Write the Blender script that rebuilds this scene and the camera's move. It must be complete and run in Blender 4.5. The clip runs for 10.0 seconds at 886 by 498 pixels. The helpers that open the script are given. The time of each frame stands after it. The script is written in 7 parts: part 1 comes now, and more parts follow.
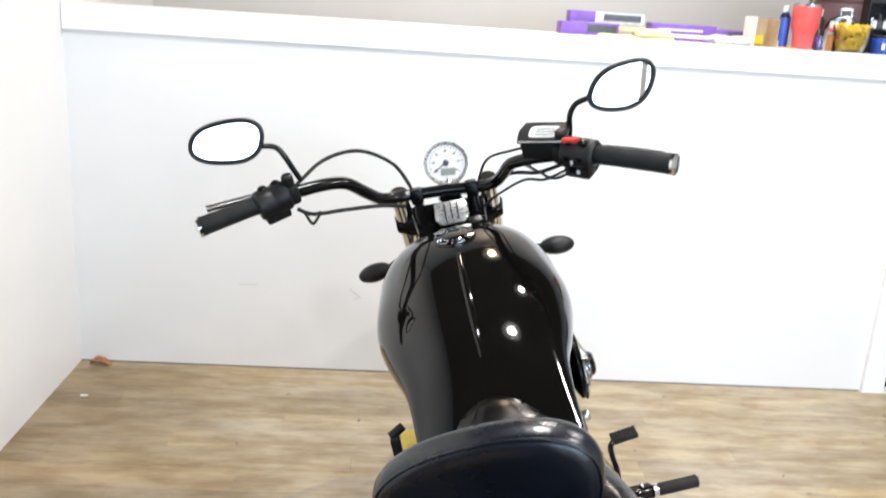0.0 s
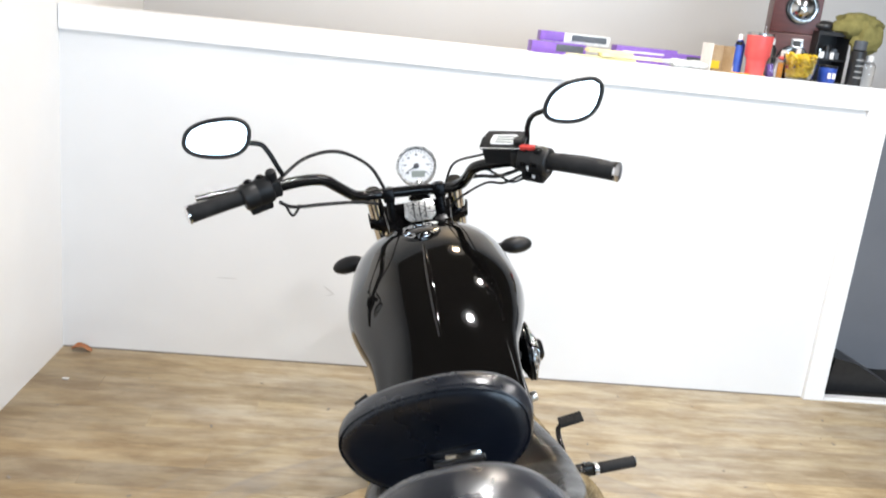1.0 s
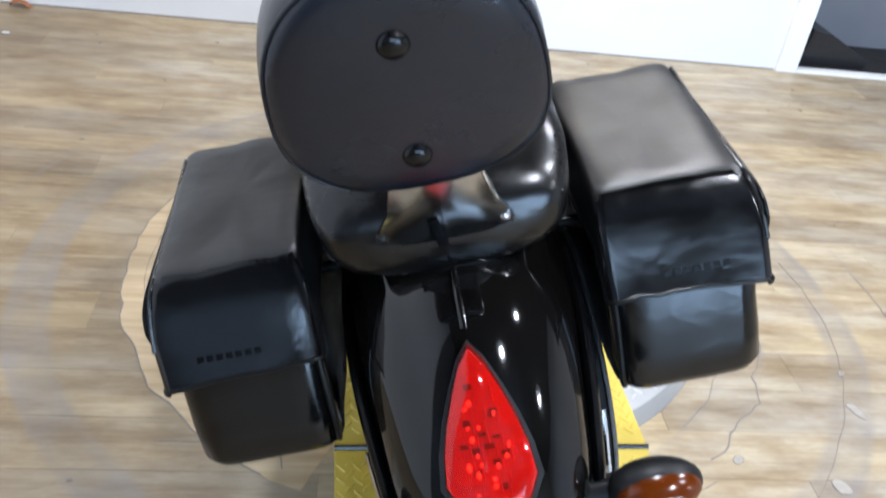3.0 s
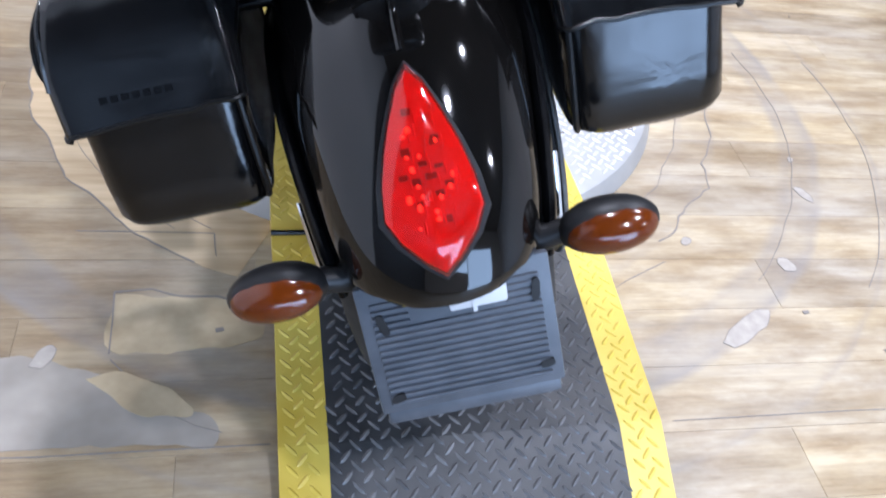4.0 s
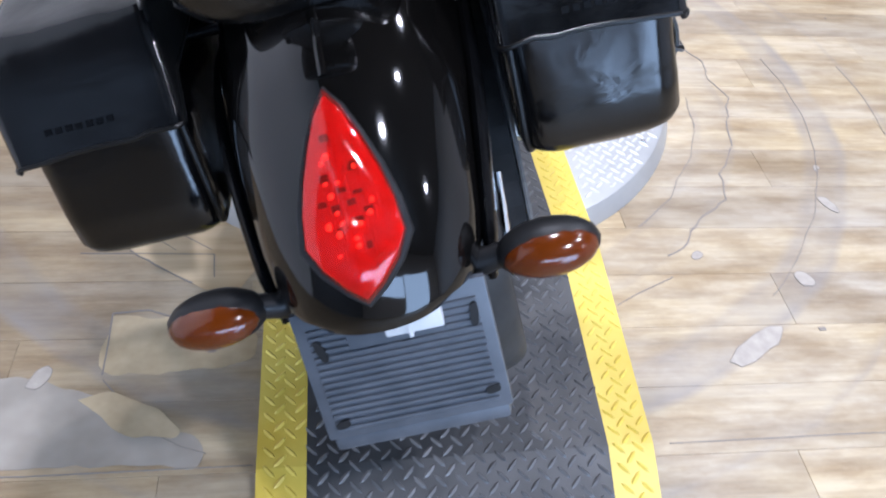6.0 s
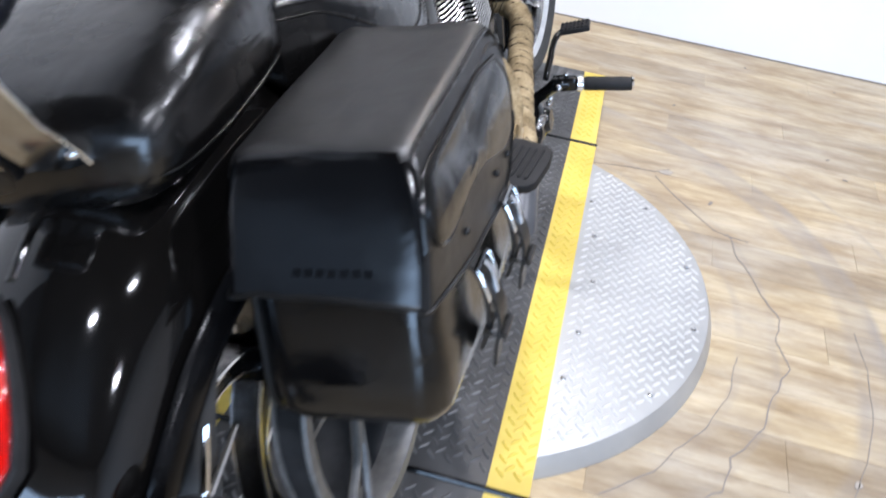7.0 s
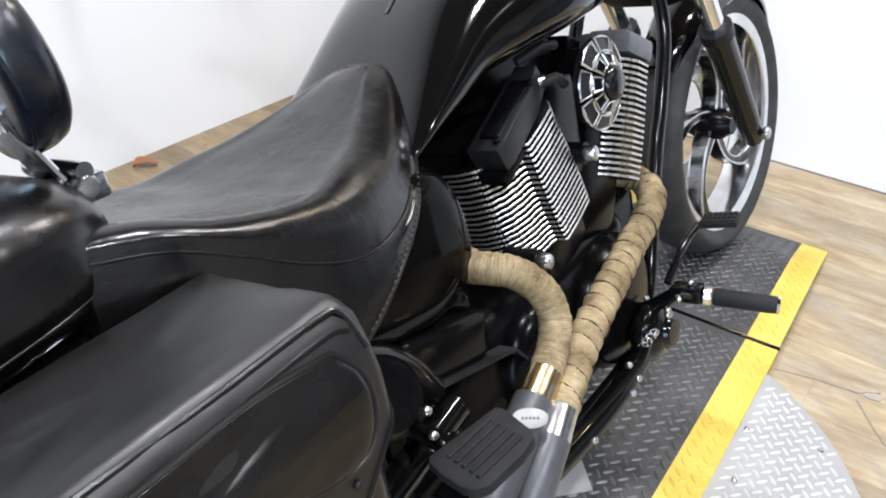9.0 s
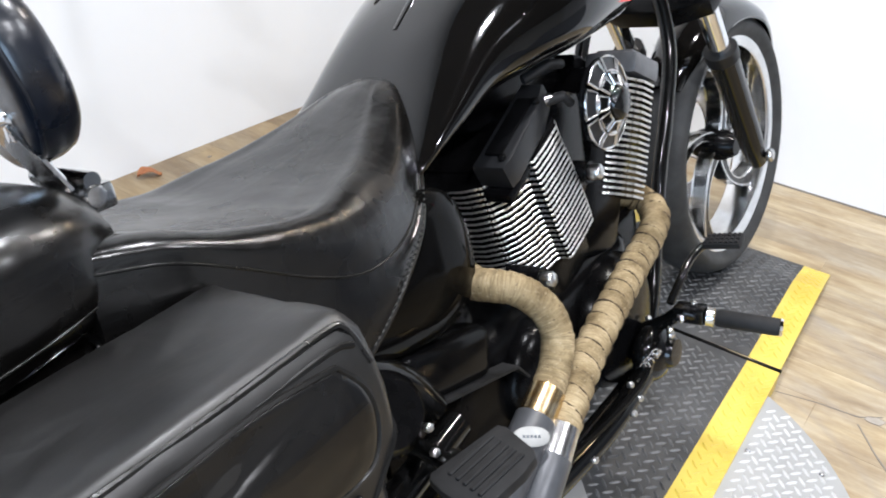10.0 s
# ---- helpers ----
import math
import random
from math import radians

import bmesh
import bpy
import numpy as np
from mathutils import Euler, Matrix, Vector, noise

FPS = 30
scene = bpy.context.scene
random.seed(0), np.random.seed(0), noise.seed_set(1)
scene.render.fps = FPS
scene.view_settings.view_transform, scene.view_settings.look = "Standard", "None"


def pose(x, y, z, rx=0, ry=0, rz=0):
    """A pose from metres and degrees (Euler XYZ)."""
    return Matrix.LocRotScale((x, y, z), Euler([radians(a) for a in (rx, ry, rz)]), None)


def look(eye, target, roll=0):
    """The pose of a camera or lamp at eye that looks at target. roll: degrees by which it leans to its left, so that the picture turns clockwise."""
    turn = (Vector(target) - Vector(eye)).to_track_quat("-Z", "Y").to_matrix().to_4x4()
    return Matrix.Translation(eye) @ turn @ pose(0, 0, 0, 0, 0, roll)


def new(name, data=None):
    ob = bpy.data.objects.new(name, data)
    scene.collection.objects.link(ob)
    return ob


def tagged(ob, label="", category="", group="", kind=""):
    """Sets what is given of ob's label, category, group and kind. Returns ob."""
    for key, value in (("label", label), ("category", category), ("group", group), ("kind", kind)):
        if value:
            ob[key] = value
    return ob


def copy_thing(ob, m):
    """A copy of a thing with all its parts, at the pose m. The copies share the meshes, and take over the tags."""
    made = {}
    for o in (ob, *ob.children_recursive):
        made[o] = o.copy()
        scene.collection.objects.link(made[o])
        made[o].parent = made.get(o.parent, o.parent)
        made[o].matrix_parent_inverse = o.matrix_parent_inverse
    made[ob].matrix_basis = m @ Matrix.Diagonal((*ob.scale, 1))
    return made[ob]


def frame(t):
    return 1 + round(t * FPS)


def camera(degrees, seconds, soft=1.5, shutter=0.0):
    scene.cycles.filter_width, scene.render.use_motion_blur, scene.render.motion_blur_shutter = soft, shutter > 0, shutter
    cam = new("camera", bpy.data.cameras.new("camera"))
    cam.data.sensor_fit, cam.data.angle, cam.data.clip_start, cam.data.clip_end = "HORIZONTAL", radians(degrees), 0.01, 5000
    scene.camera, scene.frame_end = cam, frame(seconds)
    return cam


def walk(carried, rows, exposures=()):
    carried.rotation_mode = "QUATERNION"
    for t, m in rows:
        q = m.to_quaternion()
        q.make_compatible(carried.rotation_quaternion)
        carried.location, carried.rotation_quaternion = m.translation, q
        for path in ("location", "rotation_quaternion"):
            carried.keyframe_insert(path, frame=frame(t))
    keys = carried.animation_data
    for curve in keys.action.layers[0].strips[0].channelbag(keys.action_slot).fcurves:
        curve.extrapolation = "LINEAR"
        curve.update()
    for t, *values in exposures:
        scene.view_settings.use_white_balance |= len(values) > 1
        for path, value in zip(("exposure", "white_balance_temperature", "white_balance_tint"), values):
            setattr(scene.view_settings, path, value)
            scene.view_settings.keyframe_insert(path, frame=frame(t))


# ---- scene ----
cam = camera(54.8, 10.0, soft=1.8, shutter=0.3)
PATH = [
    (0, (0.292, 0.357, 1.371), (0.415, 2.277, 0.824), 3.8),
    (0.5, (0.284, 0.207, 1.42), (0.432, 2.155, 0.993), 5.4),
    (1, (0.302, 0.173, 1.382), (0.48, 2.097, 0.868), 6.1),
    (1.5, (0.317, 0.157, 1.324), (0.505, 2.041, 0.68), 7.5),
    (2, (0.334, 0.153, 1.269), (0.554, 1.97, 0.462), 7.6),
    (2.5, (0.348, 0.16, 1.218), (0.603, 1.912, 0.288), 8.7),
    (2.8, (0.339, 0.189, 1.163), (0.675, 1.877, 0.145), 10.3),
    (3, (0.364, 0.167, 1.156), (0.644, 1.819, 0.064), 8.3),
    (3.2, (0.365, 0.186, 1.123), (0.676, 1.771, -0.057), 8.8),
    (4.3, (0.398, 0.162, 0.999), (0.843, 1.504, -0.415), 12.3),
    (4.5, (0.401, 0.159, 0.983), (0.862, 1.464, -0.461), 12.6),
    (5, (0.397, 0.152, 0.973), (0.85, 1.446, -0.482), 12.0),
    (5.5, (0.427, 0.142, 1.014), (0.86, 1.447, -0.438), 10.8),
    (5.7, (0.434, 0.156, 1.023), (0.832, 1.513, -0.392), 9.8),
    (6.8, (0.889, 0.261, 1.1), (0.591, 1.808, -0.133), 2.7),
    (7, (0.934, 0.372, 1.111), (0.653, 1.956, -0.077), 8.7),
    (7.5, (0.988, 0.544, 1.136), (0.569, 2.095, -0.055), 4.4),
    (8, (1.022, 0.696, 1.136), (0.228, 2.127, -0.015), 0.8),
    (8.5, (1.087, 0.786, 1.143), (0.156, 2.175, 0.045), 3.2),
    (9, (1.129, 0.826, 1.142), (0.191, 2.234, 0.075), 3.0),
    (9.5, (1.139, 0.832, 1.148), (0.234, 2.291, 0.122), 4.0),
    (10, (1.125, 0.824, 1.142), (0.174, 2.246, 0.106), 4.0),
]
walk(cam, [(t, look(eye, target, roll)) for t, eye, target, roll in PATH], ((0, 0.0, 6500, 10), (1.5, 0.0, 6500, 10), (2.5, 0.05, 6020, 9), (3.2, 0.10, 5660, 12), (4.3, 0.31, 5520, 17), (5.7, 0.24, 5520, 17), (6.8, 0.05, 5750, 15), (8.0, 0.12, 6000, 11), (10, 0.12, 6100, 11)))

# ------------------------------------------------------------------ light
world = bpy.data.worlds.new("world")
scene.world = world
world.use_nodes = True
world.node_tree.nodes["Background"].inputs[0].default_value = (0.75, 0.87, 1.0, 1)
world.node_tree.nodes["Background"].inputs[1].default_value = 0.8


def area(name, place, target, size, power, colour):
    data = bpy.data.lights.new(name, "AREA")
    data.shape, data.size, data.size_y = "RECTANGLE", size[0], size[1]
    data.energy, data.color = power, colour
    ob = new(name, data)
    ob.matrix_basis = look(place, target)
    return ob


COOL, WARM, AMBER = (0.58, 0.78, 1.0), (1.0, 0.98, 0.97), (1.0, 0.92, 0.82)
LAMPS = ((1.9, 0.7), (2.1, 2.0), (1.2, -0.3), (0.45, 1.85), (0.9, 2.95), (3.4, -0.6), (0.45, 4.1))
for lx, ly in LAMPS:
    data = bpy.data.lights.new("ceiling_bulb", "AREA")
    back = ly > 4
    data.shape, data.size, data.energy, data.color = "DISK", 0.15, 9 if back else 34, (1.0, 0.74, 0.44) if back else AMBER if ly == 2.95 else WARM
    new("ceiling_bulb", data).matrix_basis = look((lx, ly, 2.775), (lx, ly, 0))
area("door_daylight", (2.68, -3.02, 1.05), (2.68, 0.0, 0.87), (2.05, 2.05), 115, COOL)
area("window_daylight", (0.53, -3.02, 1.575), (0.53, 0.0, 1.45), (2.16, 0.85), 55, COOL)


# ------------------------------------------------------------------ materials
def shader(name, colour, rough=0.5, metal=0.0, coat=0.0, coat_rough=0.05, spec=0.5):
    m = bpy.data.materials.new(name)
    m.use_nodes = True
    b = m.node_tree.nodes["Principled BSDF"]
    b.inputs["Base Color"].default_value = (*colour, 1)
    b.inputs["Roughness"].default_value = rough
    b.inputs["Metallic"].default_value = metal
    b.inputs["Coat Weight"].default_value = coat
    b.inputs["Coat Roughness"].default_value = coat_rough
    b.inputs["Specular IOR Level"].default_value = spec
    return m, m.node_tree, b


def add(tree, kind, **values):
    n = tree.nodes.new(kind)
    for key, value in values.items():
        if key in n.inputs:
            n.inputs[key].default_value = value
    return n


def coords(tree, scale=(1, 1, 1), turn=(0, 0, 0)):
    c = tree.nodes.new("ShaderNodeTexCoord")
    mp = tree.nodes.new("ShaderNodeMapping")
    mp.inputs["Scale"].default_value = scale
    mp.inputs["Rotation"].default_value = turn
    tree.links.new(c.outputs["Object"], mp.inputs["Vector"])
    return mp.outputs["Vector"]


def noise_tex(tree, vector, scale, detail=3.0, rough=0.55):
    n = add(tree, "ShaderNodeTexNoise", Scale=scale, Detail=detail, Roughness=rough)
    tree.links.new(vector, n.inputs["Vector"])
    return n.outputs["Fac"]


def ramp(tree, fac, stops):
    r = tree.nodes.new("ShaderNodeValToRGB")
    els = r.color_ramp.elements
    while len(els) < len(stops):
        els.new(0.5)
    for e, (p, c) in zip(els, stops):
        e.position, e.color = p, (c if len(c) == 4 else (*c, 1))
    tree.links.new(fac, r.inputs["Fac"])
    return r.outputs["Color"]


def bump(tree, b, height, strength, distance):
    n = add(tree, "ShaderNodeBump", Strength=strength, Distance=distance)
    tree.links.new(height, n.inputs["Height"])
    tree.links.new(n.outputs["Normal"], b.inputs["Normal"])
    return n


def worn(name, dark, light, scale, rough=(0.4, 0.6), metal=0.0, coat=0.0, grain=200.0, relief=0.1, depth=0.001, stretch=(1, 1, 1), spec=0.5):
    """A surface with blotches at one scale and grain at another."""
    m, t, b = shader(name, light, rough[0], metal, coat, spec=spec)
    v = coords(t, stretch)
    big, fine = noise_tex(t, v, scale), noise_tex(t, v, grain, 2.0)
    t.links.new(ramp(t, big, [(0.3, dark), (0.7, light)]), b.inputs["Base Color"])
    mr = add(t, "ShaderNodeMapRange")
    mr.inputs["To Min"].default_value, mr.inputs["To Max"].default_value = rough
    t.links.new(noise_tex(t, v, scale * 2.3), mr.inputs["Value"])
    t.links.new(mr.outputs["Result"], b.inputs["Roughness"])
    if relief:
        bump(t, b, fine, relief, depth)
    return m


PAINT = worn("black_paint", (0.0022, 0.002, 0.0018), (0.0036, 0.0032, 0.003), 4, (0.05, 0.09), coat=0.7, grain=900, relief=0.0, spec=0.12)


def leather(name, colour, rough, crease=0.35, spec=0.2):
    m, t, b = shader(name, colour, rough, spec=spec)
    v = coords(t)
    vor = add(t, "ShaderNodeTexVoronoi", Scale=420.0)
    vor.feature = "DISTANCE_TO_EDGE"
    t.links.new(v, vor.inputs["Vector"])
    wrinkle = noise_tex(t, coords(t, (1.0, 2.2, 1.4), (0.3, 0.4, 0.5)), 7, 3)
    mr = add(t, "ShaderNodeMapRange")
    mr.inputs["From Min"].default_value, mr.inputs["From Max"].default_value = 0.3, 0.7
    mr.inputs["To Min"].default_value, mr.inputs["To Max"].default_value = rough - 0.06, rough + 0.09
    t.links.new(noise_tex(t, v, 14, 5), mr.inputs["Value"])
    t.links.new(mr.outputs["Result"], b.inputs["Roughness"])
    t.links.new(ramp(t, noise_tex(t, v, 8, 4), [(0.3, tuple(c * 0.7 for c in colour)), (0.75, tuple(c * 1.4 for c in colour))]), b.inputs["Base Color"])
    b1 = add(t, "ShaderNodeBump", Strength=0.10, Distance=0.0006)
    t.links.new(vor.outputs["Distance"], b1.inputs["Height"])
    # soft folds, drawn out along the hide, over the broad swells
    fold = add(t, "ShaderNodeTexNoise", Scale=16.0, Detail=3.0, Roughness=0.5, Distortion=0.9)
    t.links.new(coords(t, (1.0, 0.35, 1.6), (0.2, 0.5, 0.3)), fold.inputs["Vector"])
    b3 = add(t, "ShaderNodeBump", Strength=crease * 0.8, Distance=0.004)
    t.links.new(fold.outputs["Fac"], b3.inputs["Height"])
    t.links.new(b1.outputs["Normal"], b3.inputs["Normal"])
    b2 = add(t, "ShaderNodeBump", Strength=crease, Distance=0.006)
    t.links.new(wrinkle, b2.inputs["Height"])
    t.links.new(b3.outputs["Normal"], b2.inputs["Normal"])
    t.links.new(b2.outputs["Normal"], b.inputs["Normal"])
    return m


SEAT_LEATHER = leather("seat_leather", (0.0025, 0.0023, 0.0022), 0.24, 0.42, 0.54)
PAD_LEATHER = leather("pad_leather", (0.0035, 0.0055, 0.011), 0.28, 0.36, 0.60)
BAG_LEATHER = leather("bag_leather", (0.0030, 0.0028, 0.0026), 0.41, 0.27, 0.64)
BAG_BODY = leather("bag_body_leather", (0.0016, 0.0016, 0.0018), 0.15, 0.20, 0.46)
SIDE_BLACK = worn("side_cover_black", (0.0022, 0.0021, 0.002), (0.0034, 0.0032, 0.003), 6, (0.06, 0.11), relief=0.0, spec=0.06)
PIPING = leather("piping", (0.006, 0.0058, 0.0055), 0.32, 0.1)
STITCH = shader("grey_thread", (0.045, 0.044, 0.042), 0.7)[0]
CHROME = shader("chrome", (0.78, 0.78, 0.79), 0.07, 1.0)[0]
DULL_CHROME = worn("dull_chrome", (0.48, 0.47, 0.46), (0.66, 0.66, 0.67), 60, (0.14, 0.32), 1.0, relief=0.05, depth=0.0004)
PLATE_CHROME = worn("smoked_chrome", (0.42, 0.42, 0.42), (0.55, 0.55, 0.54), 40, (0.10, 0.18), 1.0, relief=0.0)
ALU = worn("machined_aluminium", (0.60, 0.60, 0.59), (0.78, 0.78, 0.77), 90, (0.22, 0.34), 0.9, grain=700, relief=0.04, depth=0.0003)
POLISHED = worn("polished_rim", (0.62, 0.62, 0.62), (0.78, 0.78, 0.78), 30, (0.12, 0.24), 1.0, relief=0.0)
DARK_RIM = worn("dark_rim_paint", (0.03, 0.031, 0.033), (0.055, 0.056, 0.058), 30, (0.3, 0.4), 0.4, relief=0.0)
PULLEY_GREY = worn("pulley_grey", (0.085, 0.085, 0.085), (0.14, 0.14, 0.138), 60, (0.4, 0.55), 0.2, relief=0.05, depth=0.0003)
ENGINE_BLACK = worn("engine_black", (0.002, 0.002, 0.0022), (0.004, 0.004, 0.0044), 40, (0.16, 0.28), relief=0.05, depth=0.0003, spec=0.10)
COVER_BLACK = worn("cover_black", (0.005, 0.0053, 0.006), (0.009, 0.0095, 0.011), 50, (0.34, 0.46), grain=500, relief=0.08, depth=0.0004)
GREY_COVER = worn("satin_grey_cover", (0.10, 0.102, 0.11), (0.14, 0.143, 0.15), 50, (0.38, 0.5), 0.3, grain=500, relief=0.05, depth=0.0003)
FRAME_BLACK = worn("frame_black", (0.003, 0.003, 0.003), (0.005, 0.005, 0.005), 20, (0.08, 0.16), relief=0.0, spec=0.32)
RUBBER = worn("rubber", (0.009, 0.009, 0.0095), (0.017, 0.017, 0.0175), 40, (0.55, 0.75), grain=350, relief=0.12, depth=0.0006, spec=0.25)
TYRE = worn("tyre_rubber", (0.017, 0.0175, 0.018), (0.034, 0.035, 0.036), 24, (0.6, 0.8), grain=260, relief=0.1, depth=0.0006)
PLASTIC = worn("black_plastic", (0.006, 0.006, 0.0065), (0.011, 0.011, 0.0115), 40, (0.36, 0.5), relief=0.06, depth=0.0004, spec=0.3)
GREY_PLASTIC = worn("grey_plastic", (0.052, 0.060, 0.073), (0.075, 0.084, 0.10), 40, (0.35, 0.48), relief=0.05, depth=0.0004)
MUFFLER_GREY = worn("muffler_grey", (0.055, 0.058, 0.065), (0.085, 0.088, 0.096), 30, (0.34, 0.46), 0.25, relief=0.05, depth=0.0003)
GREY_BADGE = worn("satin_badge", (0.26, 0.26, 0.25), (0.34, 0.34, 0.33), 60, (0.4, 0.5), 0.3, relief=0.0)
GOLD_CLAMP = worn("heat_tinted_clamp", (0.55, 0.36, 0.14), (0.75, 0.62, 0.42), 60, (0.18, 0.3), 1.0, relief=0.0)
STEEL_BOLT = worn("zinc_bolt", (0.55, 0.55, 0.55), (0.72, 0.72, 0.72), 80, (0.22, 0.36), 1.0, relief=0.0)


def make_wrap():
    """Woven heat wrap; the UV map runs along the pipe (metres) and round it (turns)."""
    m, t, b = shader("exhaust_wrap", (0.30, 0.21, 0.10), 0.9, spec=0.2)
    uv = t.nodes.new("ShaderNodeTexCoord").outputs["UV"]

    def stretched(sx, sy, scale, detail):
        mp = t.nodes.new("ShaderNodeMapping")
        mp.inputs["Scale"].default_value = (sx, sy, 1)
        t.links.new(uv, mp.inputs["Vector"])
        return noise_tex(t, mp.outputs["Vector"], scale, detail)

    fibre = stretched(700, 5, 1.0, 2)
    weave = stretched(160, 60, 1.0, 2)
    blotch = noise_tex(t, coords(t), 24, 4)
    base = ramp(t, blotch, [(0.3, (0.12, 0.088, 0.047)), (0.5, (0.26, 0.204, 0.12)), (0.75, (0.45, 0.37, 0.24))])
    mix = add(t, "ShaderNodeMix")
    mix.data_type, mix.blend_type = "RGBA", "MULTIPLY"
    mix.inputs["Factor"].default_value = 0.9
    t.links.new(base, mix.inputs["A"])
    t.links.new(ramp(t, fibre, [(0.30, (0.58, 0.54, 0.48)), (0.62, (1.12, 1.10, 1.05))]), mix.inputs["B"])
    fray = add(t, "ShaderNodeMix")
    fray.data_type = "RGBA"
    fray.inputs["B"].default_value = (0.46, 0.39, 0.27, 1)
    t.links.new(mix.outputs["Result"], fray.inputs["A"])
    t.links.new(ramp(t, weave, [(0.60, (0, 0, 0)), (0.72, (0.6, 0.6, 0.6))]), fray.inputs["Factor"])
    t.links.new(fray.outputs["Result"], b.inputs["Base Color"])
    bump(t, b, fibre, 0.5, 0.0012)
    return m


WRAP = make_wrap()
WRAP_EDGE = worn("shaded_wrap_edge", (0.016, 0.010, 0.005), (0.06, 0.040, 0.020), 40, (0.8, 0.95), grain=600, relief=0.3)


def make_lens(name, colour, through_it=0.35, rough=0.08):
    m, t, b = shader(name, colour, rough, coat=0.1)
    b.inputs["Transmission Weight"].default_value = through_it
    b.inputs["IOR"].default_value = 1.45
    bump(t, b, noise_tex(t, coords(t), 160, 1), 0.06, 0.0006)
    return m


RED_LENS = make_lens("red_lens", (0.95, 0.025, 0.012), 0.88, 0.05)
AMBER_LENS = make_lens("amber_lens", (0.32, 0.062, 0.004), 0.72, 0.14)
LED, led_tree, led_b = shader("lit_red_diode", (0.9, 0.10, 0.02), 0.3)
led_b.inputs["Emission Color"].default_value = (1.0, 0.10, 0.02, 1)
led_b.inputs["Emission Strength"].default_value = 3.0
RED_BACK = shader("red_reflector", (0.80, 0.022, 0.014), 0.22, 0.2)[0]
DARK_RED = shader("dark_red_lamp_shade", (0.14, 0.005, 0.004), 0.4)[0]
MIRROR = shader("mirror_glass", (0.9, 0.9, 0.9), 0.015, 1.0)[0]
WHITE_DIAL = shader("dial_white", (0.60, 0.61, 0.62), 0.4)[0]
PLAIN_MARK = shader("white_switch_print", (0.7, 0.7, 0.7), 0.5)[0]
DIAL_INK = shader("dial_ink", (0.05, 0.05, 0.06), 0.5)[0]
LCD = shader("lcd_grey", (0.22, 0.24, 0.22), 0.25)[0]
RED_PLASTIC = shader("red_switch", (0.62, 0.05, 0.04), 0.35)[0]
RED_INK = shader("red_tank_mark", (0.55, 0.02, 0.02), 0.2, coat=0.8)[0]


def make_glass(name, colour=(1, 1, 1), rough=0.03):
    m, t, b = shader(name, colour, rough)
    b.inputs["Transmission Weight"].default_value = 1.0
    b.inputs["IOR"].default_value = 1.45
    return m


CLEAR = make_glass("clear_plastic", (0.95, 0.96, 0.96), 0.08)


def make_wall(name, colour, streak=0.04):
    m, t, b = shader(name, colour, 0.42)
    v = coords(t)
    low = tuple(c * (1 - streak) for c in colour)
    t.links.new(ramp(t, noise_tex(t, v, 1.6, 5), [(0.3, low), (0.7, colour)]), b.inputs["Base Color"])
    bump(t, b, noise_tex(t, v, 160, 3), 0.05, 0.002)
    return m


WALL_WHITE = make_wall("white_wall_paint", (0.815, 0.822, 0.83), 0.06)
WALL_BEIGE = make_wall("pale_upper_wall", (0.62, 0.605, 0.59))
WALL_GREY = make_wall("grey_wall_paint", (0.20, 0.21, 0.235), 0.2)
WALL_DIM = make_wall("dim_reflection_wall", (0.10, 0.10, 0.105), 0.2)
CEIL = make_wall("ceiling_paint", (0.048, 0.042, 0.036), 0.3)
SCUFF = make_wall("grey_scuff", (0.70, 0.70, 0.70), 0.1)
TRIM = make_wall("white_trim", (0.86, 0.865, 0.87), 0.03)

CX, CY = 0.67, 1.81  # the turntable's centre


